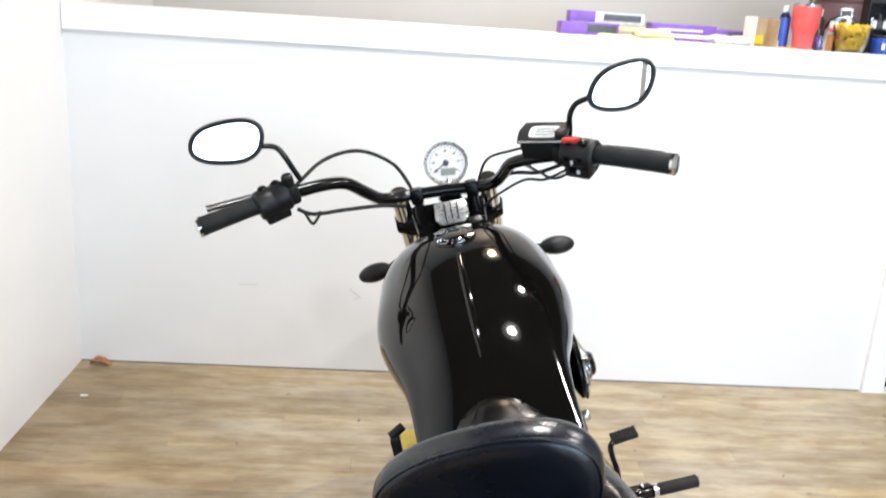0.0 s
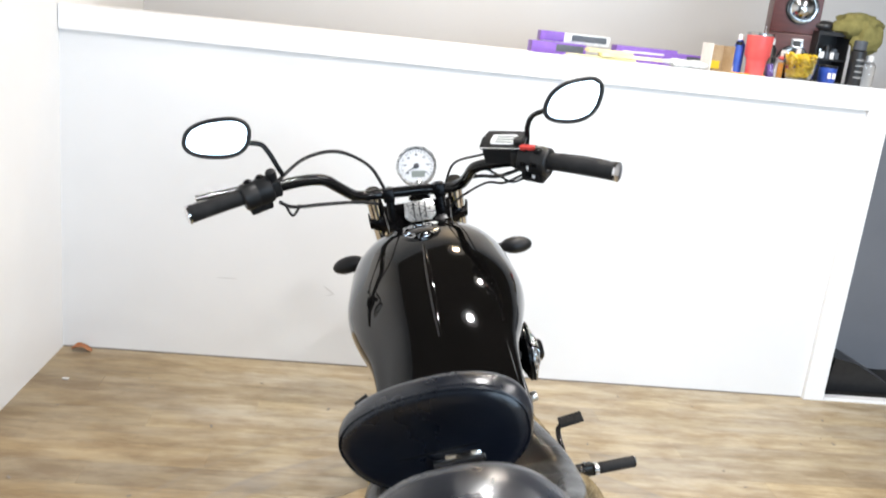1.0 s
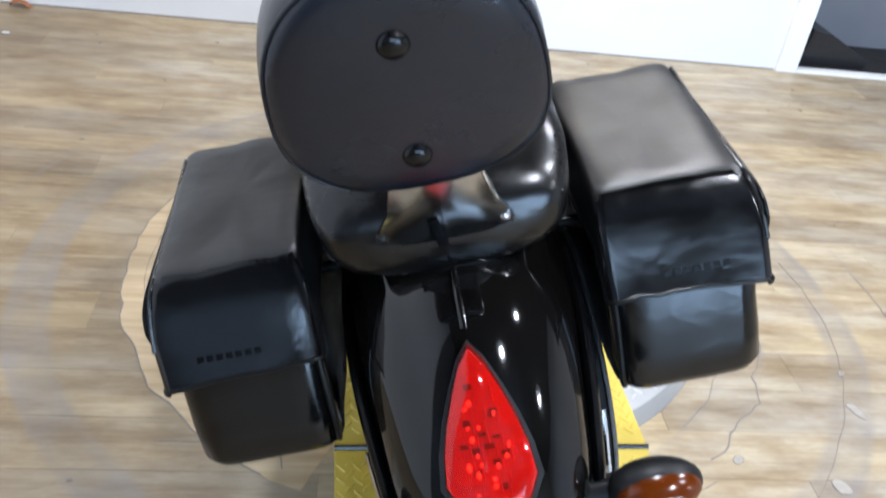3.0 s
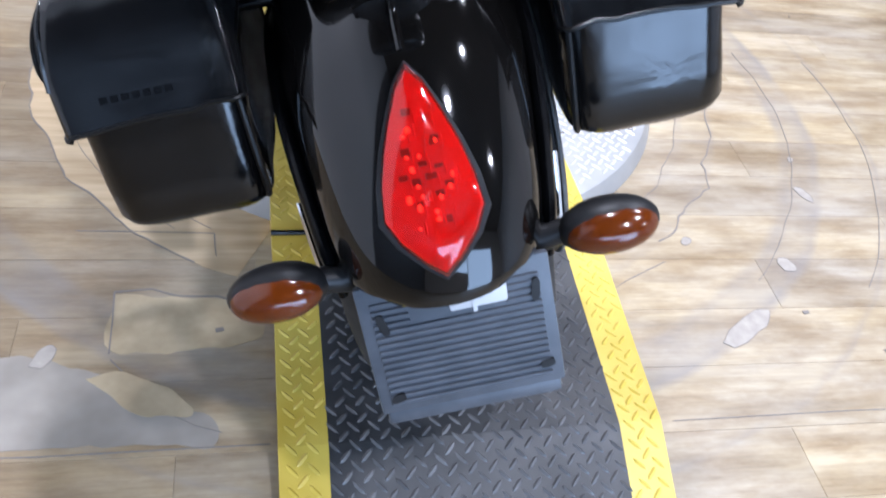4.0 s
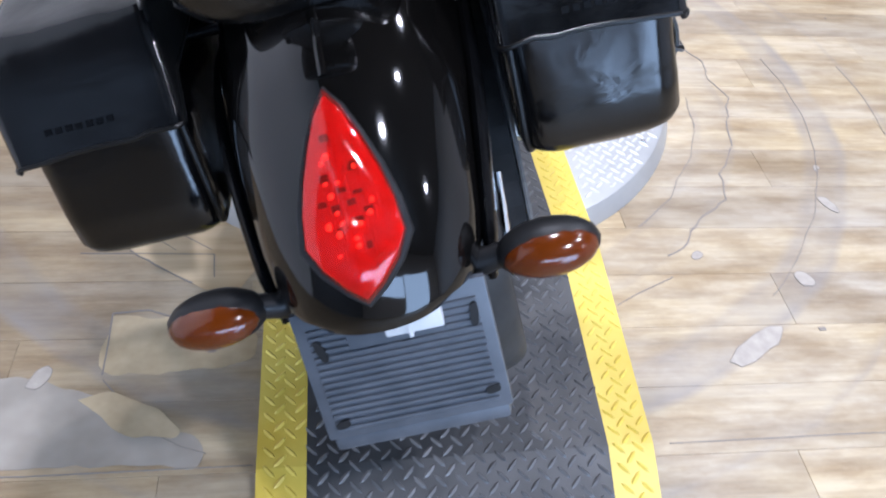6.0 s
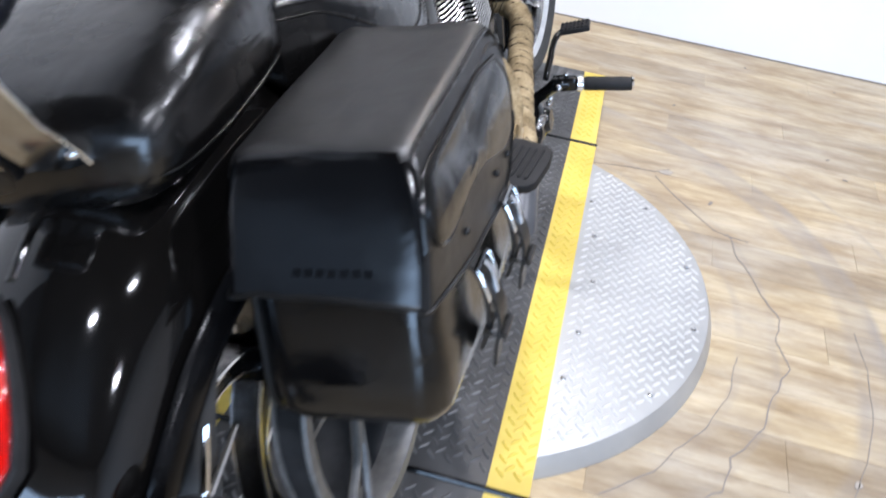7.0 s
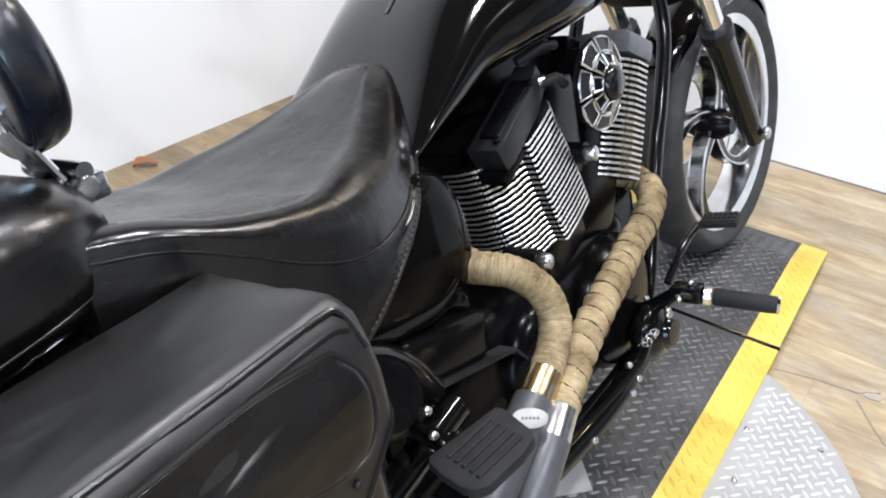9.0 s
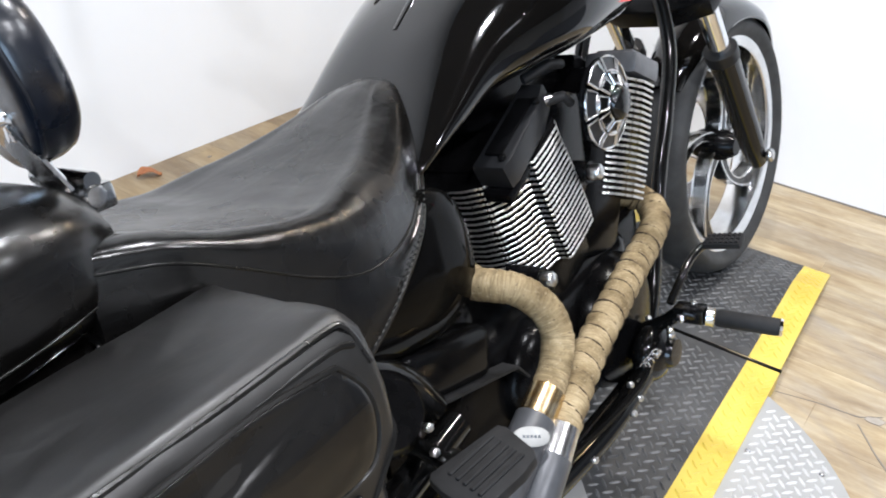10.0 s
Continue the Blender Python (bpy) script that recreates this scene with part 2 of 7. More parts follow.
def make_wood():
    m, t, b = shader("vinyl_plank", (0.4, 0.3, 0.2), 0.45)
    geo = t.nodes.new("ShaderNodeNewGeometry")
    info = t.nodes.new("ShaderNodeObjectInfo")
    pos = geo.outputs["Position"]
    # each plank shifts its own grain
    off = add(t, "ShaderNodeCombineXYZ")
    mul = add(t, "ShaderNodeMath")
    mul.operation = "MULTIPLY"
    mul.inputs[1].default_value = 37.0
    t.links.new(info.outputs["Random"], mul.inputs[0])
    t.links.new(mul.outputs[0], off.inputs["X"])
    t.links.new(mul.outputs[0], off.inputs["Z"])
    vec = add(t, "ShaderNodeVectorMath")
    t.links.new(pos, vec.inputs[0])
    t.links.new(off.outputs[0], vec.inputs[1])
    mp = t.nodes.new("ShaderNodeMapping")
    mp.inputs["Scale"].default_value = (1.3, 13.0, 1.0)
    t.links.new(vec.outputs[0], mp.inputs["Vector"])
    grain = noise_tex(t, mp.outputs[0], 2.2, 6, 0.6)
    mp2 = t.nodes.new("ShaderNodeMapping")
    mp2.inputs["Scale"].default_value = (3.0, 60.0, 1.0)
    t.links.new(vec.outputs[0], mp2.inputs["Vector"])
    fine = noise_tex(t, mp2.outputs[0], 3.0, 4, 0.6)
    streaks = ramp(t, grain, [(0.26, (0.31, 0.25, 0.16)), (0.40, (0.40, 0.328, 0.212)), (0.55, (0.475, 0.40, 0.27)), (0.75, (0.56, 0.485, 0.345))])
    tone = ramp(t, info.outputs["Random"], [(0.0, (0.80, 0.78, 0.78)), (0.35, (0.98, 0.96, 0.93)), (0.7, (1.08, 1.04, 0.96)), (1.0, (0.92, 0.92, 0.93))])
    toned = add(t, "ShaderNodeMix")
    toned.data_type, toned.blend_type = "RGBA", "MULTIPLY"
    toned.inputs["Factor"].default_value = 1.0
    t.links.new(streaks, toned.inputs["A"])
    t.links.new(tone, toned.inputs["B"])
    g = add(t, "ShaderNodeMix")
    g.data_type, g.blend_type = "RGBA", "MULTIPLY"
    g.inputs["Factor"].default_value = 0.38
    t.links.new(toned.outputs["Result"], g.inputs["A"])
    t.links.new(ramp(t, fine, [(0.35, (0.62, 0.6, 0.58)), (0.6, (1, 1, 1))]), g.inputs["B"])
    # grey scuffing: broad patches, drawn out along the boards
    rub = t.nodes.new("ShaderNodeMapping")
    rub.inputs["Scale"].default_value = (1.2, 3.6, 1.0)
    t.links.new(pos, rub.inputs["Vector"])
    rubbed = rub.outputs[0]
    dull = add(t, "ShaderNodeMix")
    dull.data_type = "RGBA"
    dull.inputs["B"].default_value = (0.45, 0.42, 0.37, 1)
    t.links.new(g.outputs["Result"], dull.inputs["A"])
    t.links.new(ramp(t, noise_tex(t, rubbed, 1.5, 7, 0.66), [(0.42, (0, 0, 0)), (0.68, (0.55, 0.55, 0.55))]), dull.inputs["Factor"])
    # the floor turns darker and browner towards the side wall
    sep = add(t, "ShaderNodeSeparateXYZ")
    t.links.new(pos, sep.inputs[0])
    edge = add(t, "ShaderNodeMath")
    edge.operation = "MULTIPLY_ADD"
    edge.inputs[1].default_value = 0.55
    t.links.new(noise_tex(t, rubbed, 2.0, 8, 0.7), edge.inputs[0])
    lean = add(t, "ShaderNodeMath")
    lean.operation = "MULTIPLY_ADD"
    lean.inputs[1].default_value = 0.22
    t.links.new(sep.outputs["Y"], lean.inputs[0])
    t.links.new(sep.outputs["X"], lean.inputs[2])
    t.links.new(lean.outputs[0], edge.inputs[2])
    side_tone = add(t, "ShaderNodeMix")
    side_tone.data_type, side_tone.blend_type = "RGBA", "MULTIPLY"
    side_tone.inputs["B"].default_value = (0.66, 0.585, 0.47, 1)
    t.links.new(dull.outputs["Result"], side_tone.inputs["A"])
    t.links.new(ramp(t, edge.outputs[0], [(0.0, (0.85,) * 3), (0.5, (0.70,) * 3), (0.95, (0, 0, 0))]), side_tone.inputs["Factor"])
    # tyre scuffs in rings about the turntable
    sub = add(t, "ShaderNodeVectorMath")
    sub.operation = "SUBTRACT"
    sub.inputs[1].default_value = (CX, CY, 0)
    t.links.new(pos, sub.inputs[0])
    ln = add(t, "ShaderNodeVectorMath")
    ln.operation = "LENGTH"
    t.links.new(sub.outputs[0], ln.inputs[0])
    wob = add(t, "ShaderNodeMath")
    wob.operation = "MULTIPLY_ADD"
    wob.inputs[1].default_value = 0.05
    t.links.new(noise_tex(t, pos, 3.0, 3), wob.inputs[0])
    t.links.new(ln.outputs["Value"], wob.inputs[2])
    sc = add(t, "ShaderNodeMath")
    sc.operation = "MULTIPLY"
    sc.inputs[1].default_value = 0.5
    t.links.new(wob.outputs[0], sc.inputs[0])
    lines = [(0.0, 0), (0.333, 0), (0.3375, 0.45), (0.342, 0.1), (0.368, 0.12), (0.374, 0.35), (0.379, 0), (0.446, 0), (0.455, 0.62), (0.463, 0.40), (0.478, 0.46), (0.489, 0.72), (0.496, 0), (0.553, 0), (0.558, 0.45), (0.563, 0)]
    rings = ramp(t, sc.outputs[0], [(pos_, (v,) * 3) for pos_, v in lines])
    breakup = ramp(t, noise_tex(t, pos, 7.0, 4), [(0.35, (0.25,) * 3), (0.65, (1, 1, 1))])
    rm = add(t, "ShaderNodeMix")
    rm.data_type, rm.blend_type = "RGBA", "MULTIPLY"
    rm.inputs["Factor"].default_value = 1.0
    t.links.new(rings, rm.inputs["A"])
    t.links.new(breakup, rm.inputs["B"])
    scuff = add(t, "ShaderNodeMix")
    scuff.data_type = "RGBA"
    scuff.inputs["B"].default_value = (0.22, 0.205, 0.195, 1)
    t.links.new(rm.outputs["Result"], scuff.inputs["Factor"])
    # brown smears where the print has rubbed through
    smear = add(t, "ShaderNodeMix")
    smear.data_type, smear.blend_type = "RGBA", "MULTIPLY"
    smear.inputs["B"].default_value = (0.64, 0.57, 0.49, 1)
    t.links.new(ramp(t, noise_tex(t, rubbed, 3.4, 7, 0.68), [(0.41, (0, 0, 0)), (0.63, (0.95,) * 3)]), smear.inputs["Factor"])
    t.links.new(side_tone.outputs["Result"], smear.inputs["A"])
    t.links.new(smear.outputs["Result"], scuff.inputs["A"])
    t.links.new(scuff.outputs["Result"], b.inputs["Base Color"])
    mr = add(t, "ShaderNodeMapRange")
    mr.inputs["To Min"].default_value, mr.inputs["To Max"].default_value = 0.34, 0.56
    t.links.new(grain, mr.inputs["Value"])
    t.links.new(mr.outputs["Result"], b.inputs["Roughness"])
    bump(t, b, fine, 0.12, 0.0008)
    return m


WOOD = make_wood()
SEAM = shader("floor_joint", (0.41, 0.34, 0.255), 0.8)[0]
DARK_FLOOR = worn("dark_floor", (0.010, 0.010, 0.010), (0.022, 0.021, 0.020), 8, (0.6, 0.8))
CRACK = shader("floor_cut", (0.23, 0.205, 0.18), 0.9)[0]
CHIP = worn("bare_floor_chip", (0.30, 0.27, 0.235), (0.41, 0.37, 0.315), 40, (0.6, 0.75), relief=0.15)
PLATE_WORN = worn("rubbed_black_tread", (0.065, 0.066, 0.068), (0.17, 0.17, 0.171), 14, (0.34, 0.5), 0.35, grain=240, relief=0.04, depth=0.0004)
PLATE_BLACK = worn("black_tread_plate", (0.030, 0.031, 0.0325), (0.074, 0.075, 0.077), 9, (0.42, 0.6), 0.2, grain=240, relief=0.08, depth=0.0005)
PLATE_YELLOW = worn("yellow_tread_paint", (0.54, 0.39, 0.045), (0.70, 0.55, 0.10), 8, (0.36, 0.5), grain=240, relief=0.08, depth=0.0005)
PLATE_SILVER = worn("silver_tread_plate", (0.38, 0.38, 0.375), (0.48, 0.48, 0.47), 7, (0.36, 0.52), 0.45, grain=260, relief=0.06, depth=0.0004)
# disc lozenges lighter than their plate, with the highlights put into the colour
SILVER_TREAD = worn("highlit_silver_tread", (0.56, 0.56, 0.555), (0.70, 0.70, 0.69), 12, (0.3, 0.45), 0.25, grain=260, relief=0.04, depth=0.0004)


# ------------------------------------------------------------------ mesh helpers
def part(name, bm, material, parent=None, label="", smooth=True, angle=40):
    me = bpy.data.meshes.new(name)
    bmesh.ops.recalc_face_normals(bm, faces=bm.faces)
    if smooth:
        limit = radians(angle)
        for e in bm.edges:
            if len(e.link_faces) == 2 and e.calc_face_angle(0) > limit:
                e.smooth = False
    bm.to_mesh(me)
    bm.free()
    me.materials.append(material)
    if smooth:
        for p in me.polygons:
            p.use_smooth = True
    ob = new(name, me)
    ob.parent = parent
    if label:
        ob["label"] = label
    return ob


def thing(name, label, category, m=None, group="", kind=""):
    ob = tagged(new(name), label, category, group, kind)
    if m is not None:
        ob.matrix_basis = m
    return ob


def box(x0, x1, y0, y1, z0, z1, bevel=0.0, seg=2):
    bm = bmesh.new()
    bmesh.ops.create_cube(bm, size=1)
    for v in bm.verts:
        v.co = ((x0 + x1) / 2 + v.co.x * (x1 - x0), (y0 + y1) / 2 + v.co.y * (y1 - y0), (z0 + z1) / 2 + v.co.z * (z1 - z0))
    if bevel:
        bmesh.ops.bevel(bm, geom=bm.edges[:], offset=bevel, segments=seg, affect="EDGES", profile=0.6)
    return bm


def moved(bm, m):
    bmesh.ops.transform(bm, matrix=m, verts=bm.verts)
    return bm


def joined(*meshes):
    out = bmesh.new()
    for bm in meshes:
        me = bpy.data.meshes.new("join")
        bm.to_mesh(me)
        bm.free()
        out.from_mesh(me)
        bpy.data.meshes.remove(me)
    return out


def loft(rings, caps=True, ring_closed=True, loop=False):
    """Skin over rings of points, one after another."""
    bm = bmesh.new()
    rows = [[bm.verts.new(p) for p in ring] for ring in rings]
    n = len(rows[0])
    pairs = list(zip(rows, rows[1:])) + ([(rows[-1], rows[0])] if loop else [])
    for a, b in pairs:
        for i in range(n if ring_closed else n - 1):
            j = (i + 1) % n
            bm.faces.new((a[i], a[j], b[j], b[i]))
    if caps and not loop:
        for row in (rows[0], rows[-1]):
            c = bm.verts.new(sum((v.co for v in row), Vector()) / n)
            for i in range(n):
                bm.faces.new((row[i], row[(i + 1) % n], c))
    return bm


def spline(points, steps=8):
    """A smooth line through the points."""
    p = [Vector(v) for v in points]
    p = [p[0] * 2 - p[1], *p, p[-1] * 2 - p[-2]]
    out = []
    for a, b, c, d in zip(p, p[1:], p[2:], p[3:]):
        for i in range(steps):
            t = i / steps
            out.append(0.5 * (2 * b + (c - a) * t + (2 * a - 5 * b + 4 * c - d) * t * t + (3 * b - a - 3 * c + d) * t**3))
    return [*out, p[-2]]


def tube(points, radius, seg=12, loop=False, squash=1.0, up=None):
    """A pipe along a line; radius: a number, or one for each point."""
    pts = [Vector(p) for p in points]
    n = len(pts)
    radii = radius if isinstance(radius, (list, tuple)) else [radius] * n
    side = None
    rings = []
    for i, p in enumerate(pts):
        ahead = (pts[(i + 1) % n] - pts[i - 1]) if loop else pts[min(i + 1, n - 1)] - pts[max(i - 1, 0)]
        ahead.normalize()
        if side is None:
            side = ahead.cross(Vector(up) if up else Vector((0.13, 0.21, 0.97)))
        side = (side - ahead * side.dot(ahead)).normalized()
        over = ahead.cross(side)
        rings.append([p + (side * math.cos(a) + over * math.sin(a) * squash) * radii[i] for a in (2 * math.pi * k / seg for k in range(seg))])
    return loft(rings, loop=loop)


def lathe(profile, seg=40, axis="X", arc=360.0):
    """A profile of (radius, height) turned about an axis."""
    rings = []
    for k in range(seg if arc == 360 else seg + 1):
        a = radians(arc) * k / seg
        c, s = math.cos(a), math.sin(a)
        if axis == "X":
            rings.append([(h, r * c, r * s) for r, h in profile])
        elif axis == "Y":
            rings.append([(r * c, h, r * s) for r, h in profile])
        else:
            rings.append([(r * c, r * s, h) for r, h in profile])
    bm = loft(rings, caps=False, ring_closed=False, loop=arc == 360)
    bmesh.ops.remove_doubles(bm, verts=bm.verts, dist=1e-5)
    return bm


def prism(outline, depth, bevel=0.0, seg=2):
    """A flat outline in x, y given a thickness in z."""
    bm = bmesh.new()
    low = [bm.verts.new((x, y, -depth / 2)) for x, y in outline]
    high = [bm.verts.new((x, y, depth / 2)) for x, y in outline]
    n = len(outline)
    bm.faces.new(low[::-1])
    top = bm.faces.new(high)
    for i in range(n):
        bm.faces.new((low[i], low[(i + 1) % n], high[(i + 1) % n], high[i]))
    if bevel:
        bmesh.ops.recalc_face_normals(bm, faces=bm.faces)
        edges = {e for fc in bm.faces if len(fc.verts) == n and n != 4 or fc is top for e in fc.edges}
        bmesh.ops.bevel(bm, geom=list(edges), offset=bevel, segments=seg, affect="EDGES", profile=0.6)
    return bm


def oval(a, b, power=2.0, n=32):
    out = []
    for k in range(n):
        t = 2 * math.pi * k / n
        c, s = math.cos(t), math.sin(t)
        out.append((a * math.copysign(abs(c) ** (2 / power), c), b * math.copysign(abs(s) ** (2 / power), s)))
    return out


def blob(a, b, c, seg=20):
    bm = bmesh.new()
    bmesh.ops.create_uvsphere(bm, u_segments=seg, v_segments=max(8, seg // 2), radius=1)
    return moved(bm, Matrix.Diagonal((a, b, c, 1)))


def place_at(p, x_dir, z_dir):
    """A pose at p with its z along z_dir and its x near x_dir."""
    z = Vector(z_dir).normalized()
    y = z.cross(Vector(x_dir)).normalized()
    x = y.cross(z)
    return Matrix(((x.x, y.x, z.x, p[0]), (x.y, y.y, z.y, p[1]), (x.z, y.z, z.z, p[2]), (0, 0, 0, 1)))


def bolt(name, p, direction, r, parent, material, h=0.006):
    m = place_at(p, (0.31, 0.9, 0.3), direction)
    bm = prism([(r * math.cos(k * math.pi / 3), r * math.sin(k * math.pi / 3)) for k in range(6)], h, r * 0.18, 1)
    return part(name, moved(bm, m), material, parent, angle=30)


# ------------------------------------------------------------------ the room
def structure(name, bm, material, label, category="wall"):
    return tagged(part(name, bm, material, smooth=False), label, category, kind="structure")


floor = structure("floor", box(-0.95, 5.2, -3.1, 3.4, -0.06, -0.0014), SEAM, "worn oak-look vinyl plank floor with scuff rings", "floor")
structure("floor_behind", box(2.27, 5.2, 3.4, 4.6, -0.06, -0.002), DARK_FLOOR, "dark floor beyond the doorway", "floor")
structure("floor_back", box(-0.85, 2.27, 3.78, 4.5, -0.06, -0.002), SEAM, "floor behind the half wall", "floor")
structure("wall_left", box(-0.97, -0.85, 0.0, 4.6, -0.06, 2.9), WALL_WHITE, "plain white painted side wall", "wall")
# unseen stretch, made darker than wall_left so rear-facing leather reflects less
structure("wall_left_rear", box(-0.97, -0.85, -3.1, 0.0, -0.06, 2.9), WALL_DIM, "unseen rear stretch of the side wall, darkened for reflections", "wall")
low_wall = structure("wall_half", box(-0.85, 2.27, 3.4, 3.78, -0.06, 1.30), WALL_WHITE, "white painted half wall with a ledge on top", "wall")
structure("wall_upper", box(-0.85, 5.2, 4.5, 4.6, -0.06, 2.9), WALL_BEIGE, "pale upper wall behind the half wall", "wall")
structure("wall_right", box(5.1, 5.2, -3.1, 4.5, -0.06, 2.9), WALL_BEIGE, "pale painted far side wall", "wall")
structure("wall_rear", joined(box(-0.85, -0.55, -3.1, -3.0, -0.06, 2.9), box(-0.55, 1.61, -3.1, -3.0, -0.06, 1.15), box(-0.55, 1.61, -3.1, -3.0, 2.0, 2.9), box(1.61, 1.65, -3.1, -3.0, -0.06, 2.9), box(3.7, 5.1, -3.1, -3.0, -0.06, 2.9), box(1.65, 3.7, -3.1, -3.0, 2.10, 2.9)), WALL_BEIGE, "pale rear wall with a window and an open door", "wall")
structure("ceiling", box(-0.97, 5.2, -3.1, 4.6, 2.9, 3.0), CEIL, "plain painted ceiling", "ceiling")
structure("trim_top", box(-0.848, 2.27, 3.383, 3.3995, 1.215, 1.302, 0.002), TRIM, "white trim board along the top of the half wall", "trim")
structure("trim_post", box(2.185, 2.272, 3.380, 3.3995, 0.0, 1.2145, 0.002), TRIM, "white trim board at the end of the half wall", "trim")
structure("threshold", box(2.276, 3.5, 3.385, 3.43, -0.004, 0.012, 0.003), TRIM, "white threshold strip at the doorway", "threshold")
structure("wall_gap", box(-0.848, 2.18, 3.3965, 3.3998, 0.0, 0.005), CRACK, "thin dark gap at the foot of the half wall", "trim")
for x0, x1, z0, z1, turn in ((-0.268, -0.188, 0.329, 0.334, 2), (0.14, 0.20, 0.310, 0.317, -38), (0.16, 0.19, 0.292, 0.297, 20)):
    part("wall_scuff", moved(prism(oval((x1 - x0) / 2, (z1 - z0) / 2, 2, 18), 0.0008), Matrix.Translation(((x0 + x1) / 2, 3.3994, (z0 + z1) / 2)) @ Matrix.Rotation(radians(90), 4, "X") @ Matrix.Rotation(radians(turn), 4, "Z")), SCUFF, low_wall, "faint grey scuff", smooth=False)
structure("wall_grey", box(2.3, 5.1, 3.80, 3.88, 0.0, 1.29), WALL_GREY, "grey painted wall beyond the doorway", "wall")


# ------------------------------------------------------------------ the turntable platform
def raw_part(name, verts, faces, material, parent, kind="stuff"):
    me = bpy.data.meshes.new(name)
    me.from_pydata(verts, [], faces)
    me.materials.append(material)
    ob = new(name, me)
    ob.parent = parent
    if kind:
        ob["kind"] = kind
    return ob


def tread(inside, height, pitch=0.0282, x0=-0.6, x1=0.6, y0=-1.3, y1=1.3):
    """Raised lozenges, rows of one lean with rows of the other set between, wherever inside(x, y)."""
    verts, faces = [], []
    length, width, rise = 0.0128, 0.0035, 0.0024
    nx, ny = int((x1 - x0) / pitch) + 1, int((y1 - y0) / pitch) + 1
    for i in range(2 * nx):
        for j in range(ny):
            x, y = x0 + (i // 2 + 0.5 * (i % 2)) * pitch, y0 + (j + 0.5 * (i % 2)) * pitch
            if not inside(x, y):
                continue
            a = radians(-48 if i % 2 else 48)
            c, s = math.cos(a), math.sin(a)
            n = len(verts)
            for u, v, w in ((-length, 0, 0), (-length * 0.45, -width, 0), (length * 0.45, -width, 0), (length, 0, 0), (length * 0.45, width, 0), (-length * 0.45, width, 0), (-length * 0.6, 0, rise), (length * 0.6, 0, rise)):
                px, py = x + u * c - v * s, y + u * s + v * c
                verts.append((px, py, height(px, py) + w - 0.0002))
            faces += [(n, n + 1, n + 6), (n + 1, n + 2, n + 7, n + 6), (n + 2, n + 3, n + 7), (n + 3, n + 4, n + 7), (n + 4, n + 5, n + 6, n + 7), (n + 5, n, n + 6)]
    return verts, faces


table = thing("motorcycle_turntable", "silver tread plate turntable with black and yellow track and end ramps", "turntable", pose(CX, CY, 0, 0, 0, 1.8))
TOP, DISC = 0.045, 0.040
part("disc", lathe([(0, 0.0), (0.587, 0.0), (0.586, 0.006), (0.571, DISC - 0.002), (0.566, DISC), (0, DISC)], 120, "Z"), PLATE_SILVER, table, "silver tread plate disc", angle=25)
raw_part("disc_tread", *tread(lambda x, y: abs(x) > 0.297 and math.hypot(x, y) < 0.558, lambda x, y: DISC), SILVER_TREAD, table)
BAND, HALF, BACK, FRONT = 0.216, 0.284, -0.585, 0.575
for name, x0, x1, mat in (("centre_plate", -BAND, BAND, PLATE_BLACK), ("edge_band", -HALF, -BAND, PLATE_YELLOW), ("edge_band", BAND, HALF, PLATE_YELLOW)):
    part(name, box(x0, x1, BACK, FRONT, 0.0, TOP), mat, table, smooth=False)
part("centre_tray", moved(prism([(0.130, -0.005), (0.055, 0.080), (-0.10, 0.080), (-0.19, 0.0), (-0.19, -0.20), (0.0, -0.14)], 0.003), Matrix.Translation((0, 0, TOP + 0.004))), PLATE_SILVER, table, "bare silver plate under the engine", smooth=False)
raw_part("plate_tread", *tread(lambda x, y: abs(x) < BAND - 0.006 and BACK + 0.02 < y < FRONT - 0.02, lambda x, y: TOP), PLATE_WORN, table)
raw_part("band_tread", *tread(lambda x, y: BAND + 0.008 < abs(x) < HALF - 0.006 and BACK + 0.02 < y < FRONT - 0.02, lambda x, y: TOP), PLATE_YELLOW, table)


def flap(rows, flat_z):
    """A hinged end ramp, level at first, then sloping to the floor; rows of y, left edge, right edge."""
    (y_in, *_), (y_bend, *_), (y_out, *_) = rows
    sign = 1 if y_out > y_in else -1
    order = sorted(rows)

    def height(x, y):
        d = (y - y_bend) * sign
        return flat_z if d < 0 else flat_z - (flat_z - 0.004) * d / abs(y_out - y_bend)

    def edges(y):
        ys = [r[0] for r in order]
        return float(np.interp(y, ys, [r[1] for r in order])), float(np.interp(y, ys, [r[2] for r in order]))

    for name, lo, hi, mat in (("ramp_plate", 0.12, 0.88, PLATE_BLACK), ("ramp_band", 0.0, 0.12, PLATE_YELLOW), ("ramp_band", 0.88, 1.0, PLATE_YELLOW)):
        rings = []
        for y in (y_in, y_bend, y_out):
            a, b = edges(y)
            z = height(0, y)
            x0, x1 = a + (b - a) * lo, a + (b - a) * hi
            rings.append([(x0, y, z), (x1, y, z), (x1, y, max(z - 0.012, 0.0)), (x0, y, max(z - 0.012, 0.0))])
        part(name, loft(rings), mat, table, smooth=False)
    ylo, yhi = min(y_in, y_out) + 0.018, max(y_in, y_out) - 0.018

    def share(x, y):
        a, b = edges(y)
        return (x - a) / (b - a)

    raw_part("ramp_tread", *tread(lambda x, y: ylo < y < yhi and 0.13 < share(x, y) < 0.87, height), PLATE_WORN, table)
    raw_part("ramp_band_tread", *tread(lambda x, y: ylo < y < yhi and (0.015 < share(x, y) < 0.105 or 0.895 < share(x, y) < 0.985), height), PLATE_YELLOW, table)


